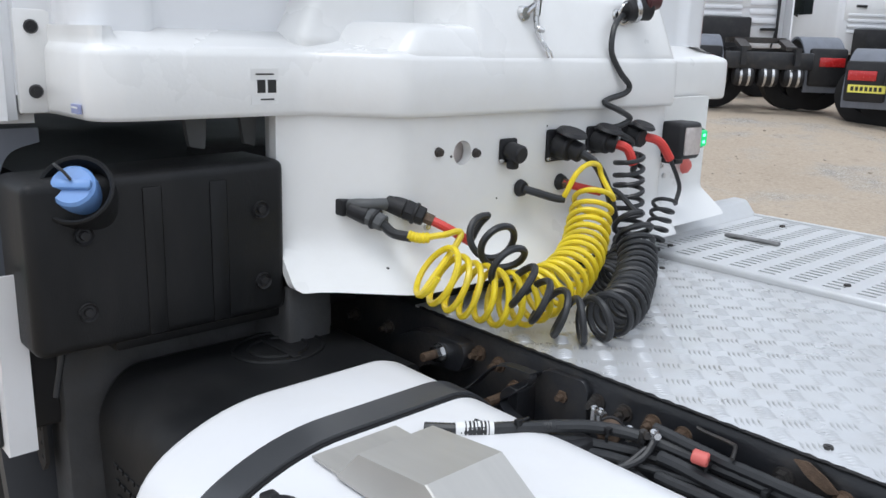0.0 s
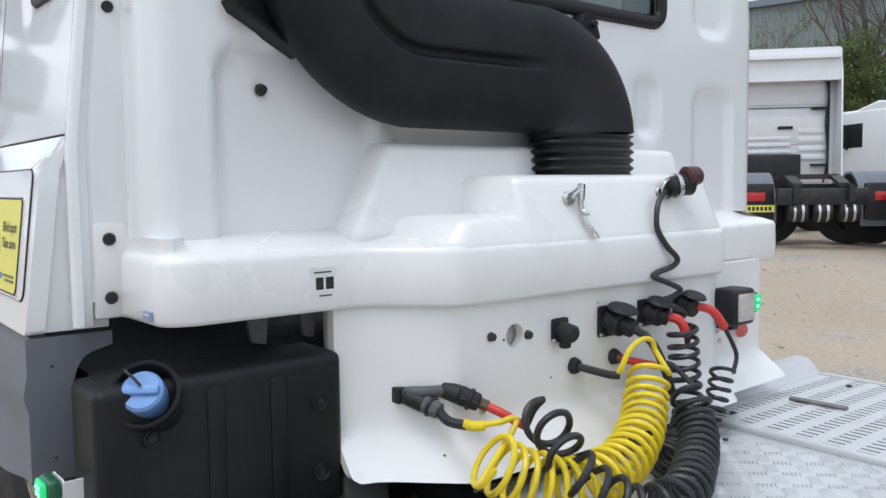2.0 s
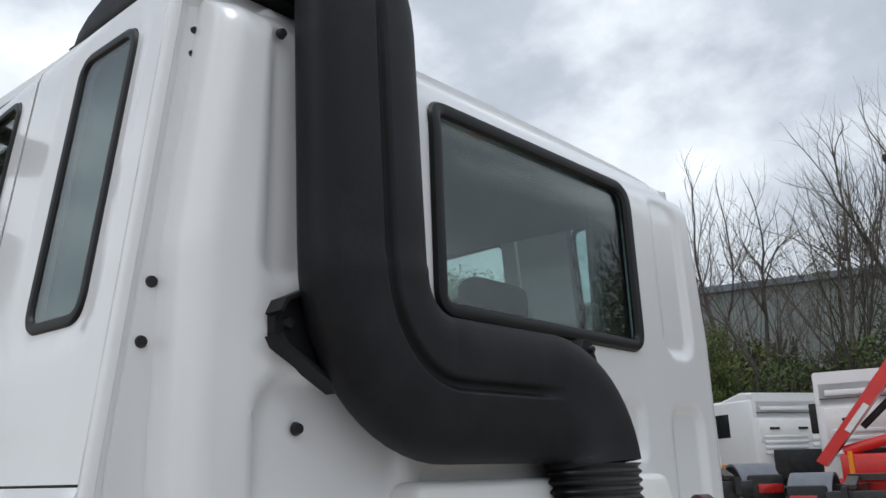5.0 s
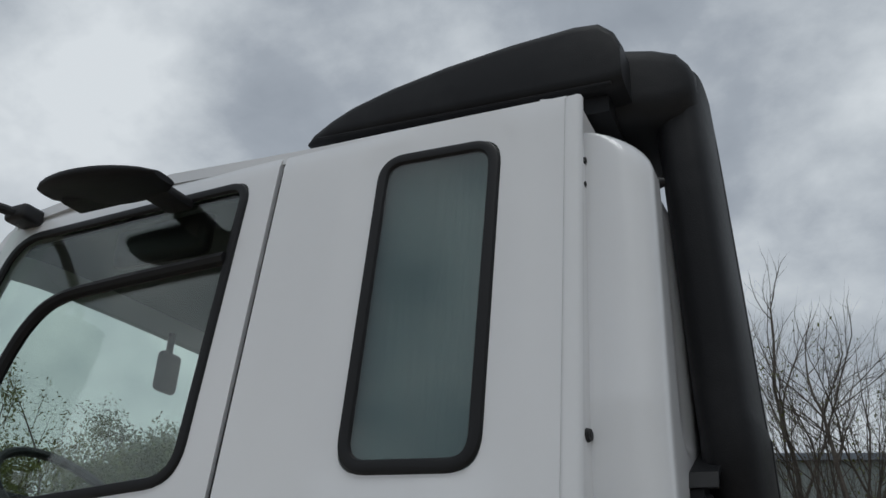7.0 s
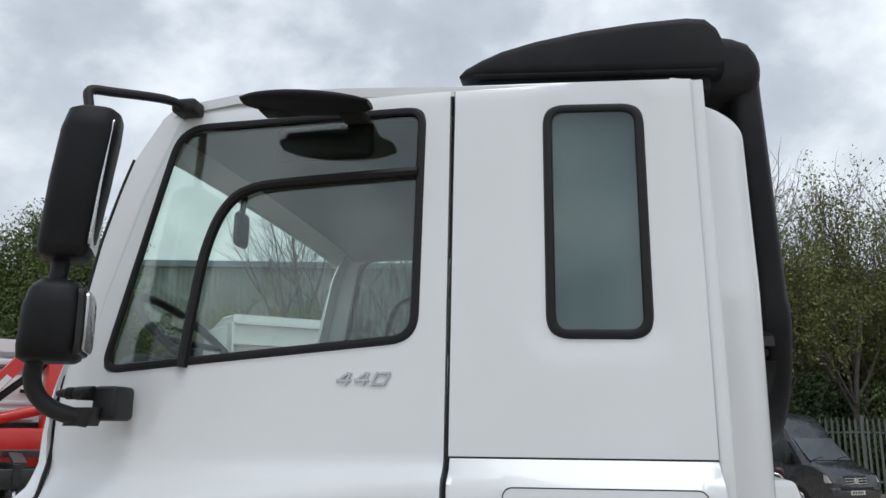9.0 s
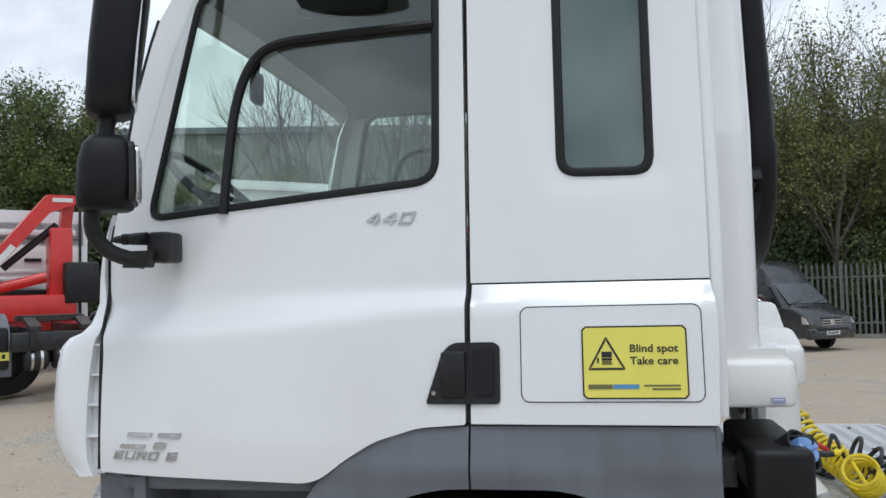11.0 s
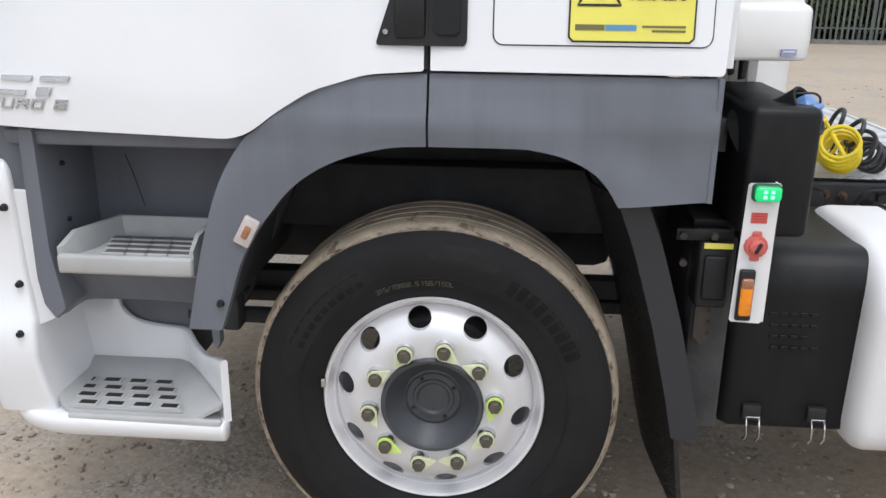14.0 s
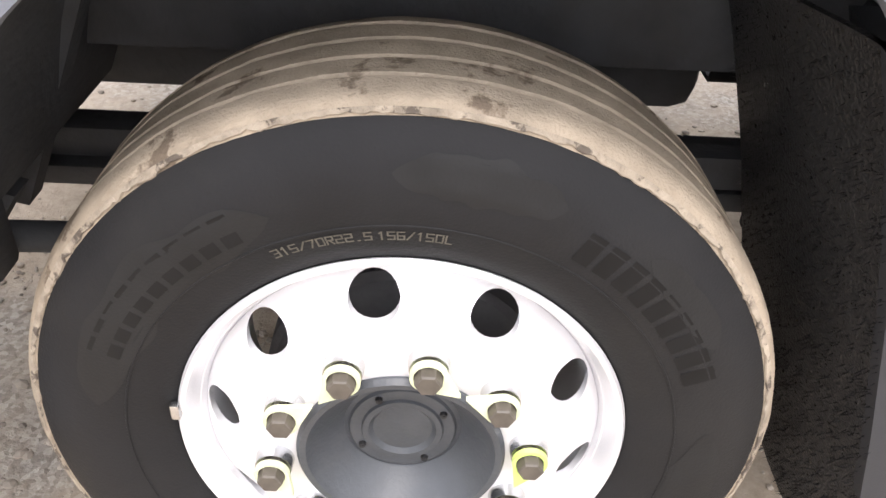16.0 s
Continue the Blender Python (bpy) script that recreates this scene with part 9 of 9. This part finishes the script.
def bush_mesh(seed, n=9000, size=0.043):
    rng = random.Random(seed)
    bm = bmesh.new()
    lobes = [(Vector((rng.uniform(-1.3, 1.3), rng.uniform(-0.7, 0.7), rng.uniform(0.5, 3.1))), rng.uniform(0.55, 1.0)) for _ in range(13)]
    for _ in range(n):
        c, r = rng.choice(lobes)
        d = Vector((rng.gauss(0, 1), rng.gauss(0, 1), rng.gauss(0, 1))).normalized()
        p = c + d * r * rng.uniform(0.75, 1.06) * (1 + 0.25 * noise.noise(d * 2.2 + c))
        if p.z < 0.02:
            p.z = rng.uniform(0.02, 0.3)
        a = Vector((rng.gauss(0, 1), rng.gauss(0, 1), rng.gauss(0, 1))).normalized()
        b = (d + Vector((rng.gauss(0, 0.5), rng.gauss(0, 0.5), rng.gauss(0, 0.5)))).cross(a).normalized()
        s = size * rng.uniform(0.6, 1.4)
        v = [bm.verts.new(p + a * s * 1.3), bm.verts.new(p + b * s * 0.75), bm.verts.new(p - a * s * 1.3), bm.verts.new(p - b * s * 0.75)]
        bm.faces.new(v)
    return bm


def make_bush(seed, mt, label, m, leaves=9000, stems_n=9):
    b = thing("bush", label, "bush", "shrubs behind the fence", m=m)
    part("foliage", bush_mesh(seed, leaves), mt, b, smooth=False)
    stems = bmesh.new()
    r2 = random.Random(seed)
    for _ in range(stems_n):
        q = Vector((r2.uniform(-1.0, 1.0), r2.uniform(-0.5, 0.5), 0))
        tube(spline([q, q + Vector((r2.uniform(-0.3, 0.3), r2.uniform(-0.3, 0.3), 1.3)), q + Vector((r2.uniform(-0.8, 0.8), r2.uniform(-0.5, 0.5), 3.4))], 3), 0.025, 4, bm=stems)
    part("branchwork", stems, BARK, b)
    return b


BUSH = [make_bush(31, LEAFD, "dense dark green leafy shrub", pose(8.2, 27.5, 0)), make_bush(32, LEAFM, "fresh green leafy spring shrub", pose(11.2, 27.9, 0)), make_bush(33, BRAMBLE, "brown-green bramble shrub with bare stems", pose(14.0, 27.3, 0)),
        make_bush(34, SPRING, "thin pale green thicket with many bare stems", pose(17.0, 28.9, 0), 5500, 34)]
k = 0
for row, (yb, s0) in enumerate(((27.3, 1.0), (29.6, 1.30), (31.8, 1.50))):
    x = -19.0
    while x < 36:
        y = yb - 0.13 * x * 0.9 + rng.uniform(-0.4, 0.4)
        s = s0 * rng.uniform(0.8, 1.2)
        copy_thing(BUSH[rng.choice((0, 0, 1, 2, 1)) if row == 0 else rng.choice((3, 3, 1, 2))], pose(x, y, ground_height(x, y), 0, 0, rng.uniform(0, 360)) @ Matrix.Diagonal((s, s, s, 1)))
        x += rng.uniform(2.0, 2.9) if row < 2 else rng.uniform(3.0, 4.2)
for x, y, s in ((-16, 18, 1.1), (-18, 16, 1.2), (-20, 19, 1.3), (-22, 14, 1.2), (-13, 21, 1.1), (-15, 22, 1.3), (-24, 18, 1.4), (-26, 12, 1.3), (-27, 5, 1.3), (-27, -3, 1.3), (20, -6, 1.2), (22, -1, 1.3), (21, 6, 1.2), (17, -13, 1.2), (23, 10, 1.4), (12, -23, 1.3), (6, -25, 1.3), (0, -26, 1.3), (-6, -26, 1.3), (-14, -24, 1.3)):
    copy_thing(BUSH[rng.choice((0, 1, 2))], pose(x, y, ground_height(x, y), 0, 0, rng.uniform(0, 360)) @ Matrix.Diagonal((s, s, s, 1)))

# ---- loose stones near the wheel ----
rng = random.Random(9)
st = []
for k in range(6):
    bm = bmesh.new()
    bmesh.ops.create_icosphere(bm, subdivisions=1, radius=1.0)
    for v in bm.verts:
        v.co *= 1 + 0.35 * noise.noise(v.co * 1.4 + Vector((k * 3.1, 0, 0)))
        v.co.z *= 0.55
    me = bpy.data.meshes.new("pebble")
    bm.to_mesh(me)
    bm.free()
    st.append(me)
SV = [np.array([tuple(v.co) for v in me.vertices]) for me in st]
SF = [np.array([tuple(p.vertices) for p in me.polygons]) for me in st]
verts, faces, count = [], [], 0
for k in range(15000):
    if k >= 3800:
        x, y = rng.uniform(-1.9, 1.9), rng.uniform(-1.0, 1.2)
        r = 0.0028 + 0.0105 * rng.random() ** 3
    elif k < 2600:
        x, y = rng.uniform(-2.2, 2.4), rng.uniform(-1.2, 2.2)
        r = 0.0025 + 0.012 * rng.random() ** 4
    else:
        x, y = rng.uniform(-9, 9), rng.uniform(-1, 14)
        r = 0.006 + 0.022 * rng.random() ** 3
    if noise.noise((x * 1.2, y * 1.2, 5)) < -0.05 and rng.random() < 0.6:
        continue
    if abs(x) < 0.12 and -0.06 < y < 0.28:
        continue
    z = ground_height(x, y) + 0.012 * noise.noise((x * 0.7, y * 0.7, 3))
    a, sx, sz = rng.uniform(0, 6.3), rng.uniform(0.8, 1.5), rng.uniform(0.7, 1.2)
    p = SV[k % 6] * np.array((r * sx, r, r * sz))
    ca, sa = math.cos(a), math.sin(a)
    verts.append(np.stack((p[:, 0] * ca - p[:, 1] * sa + x, p[:, 0] * sa + p[:, 1] * ca + y, p[:, 2] + z + r * 0.25), 1))
    faces.append(SF[k % 6] + count)
    count += len(p)
me = bpy.data.meshes.new("gravel_stones")
me.from_pydata(np.concatenate(verts).tolist(), [], np.concatenate(faces).tolist())
me.materials.append(STONE)
stones = new("gravel_stones", me)
tagged(stones, "loose grey and brown stones on the yard", "gravel", kind="stuff")
for me in st:
    bpy.data.meshes.remove(me)
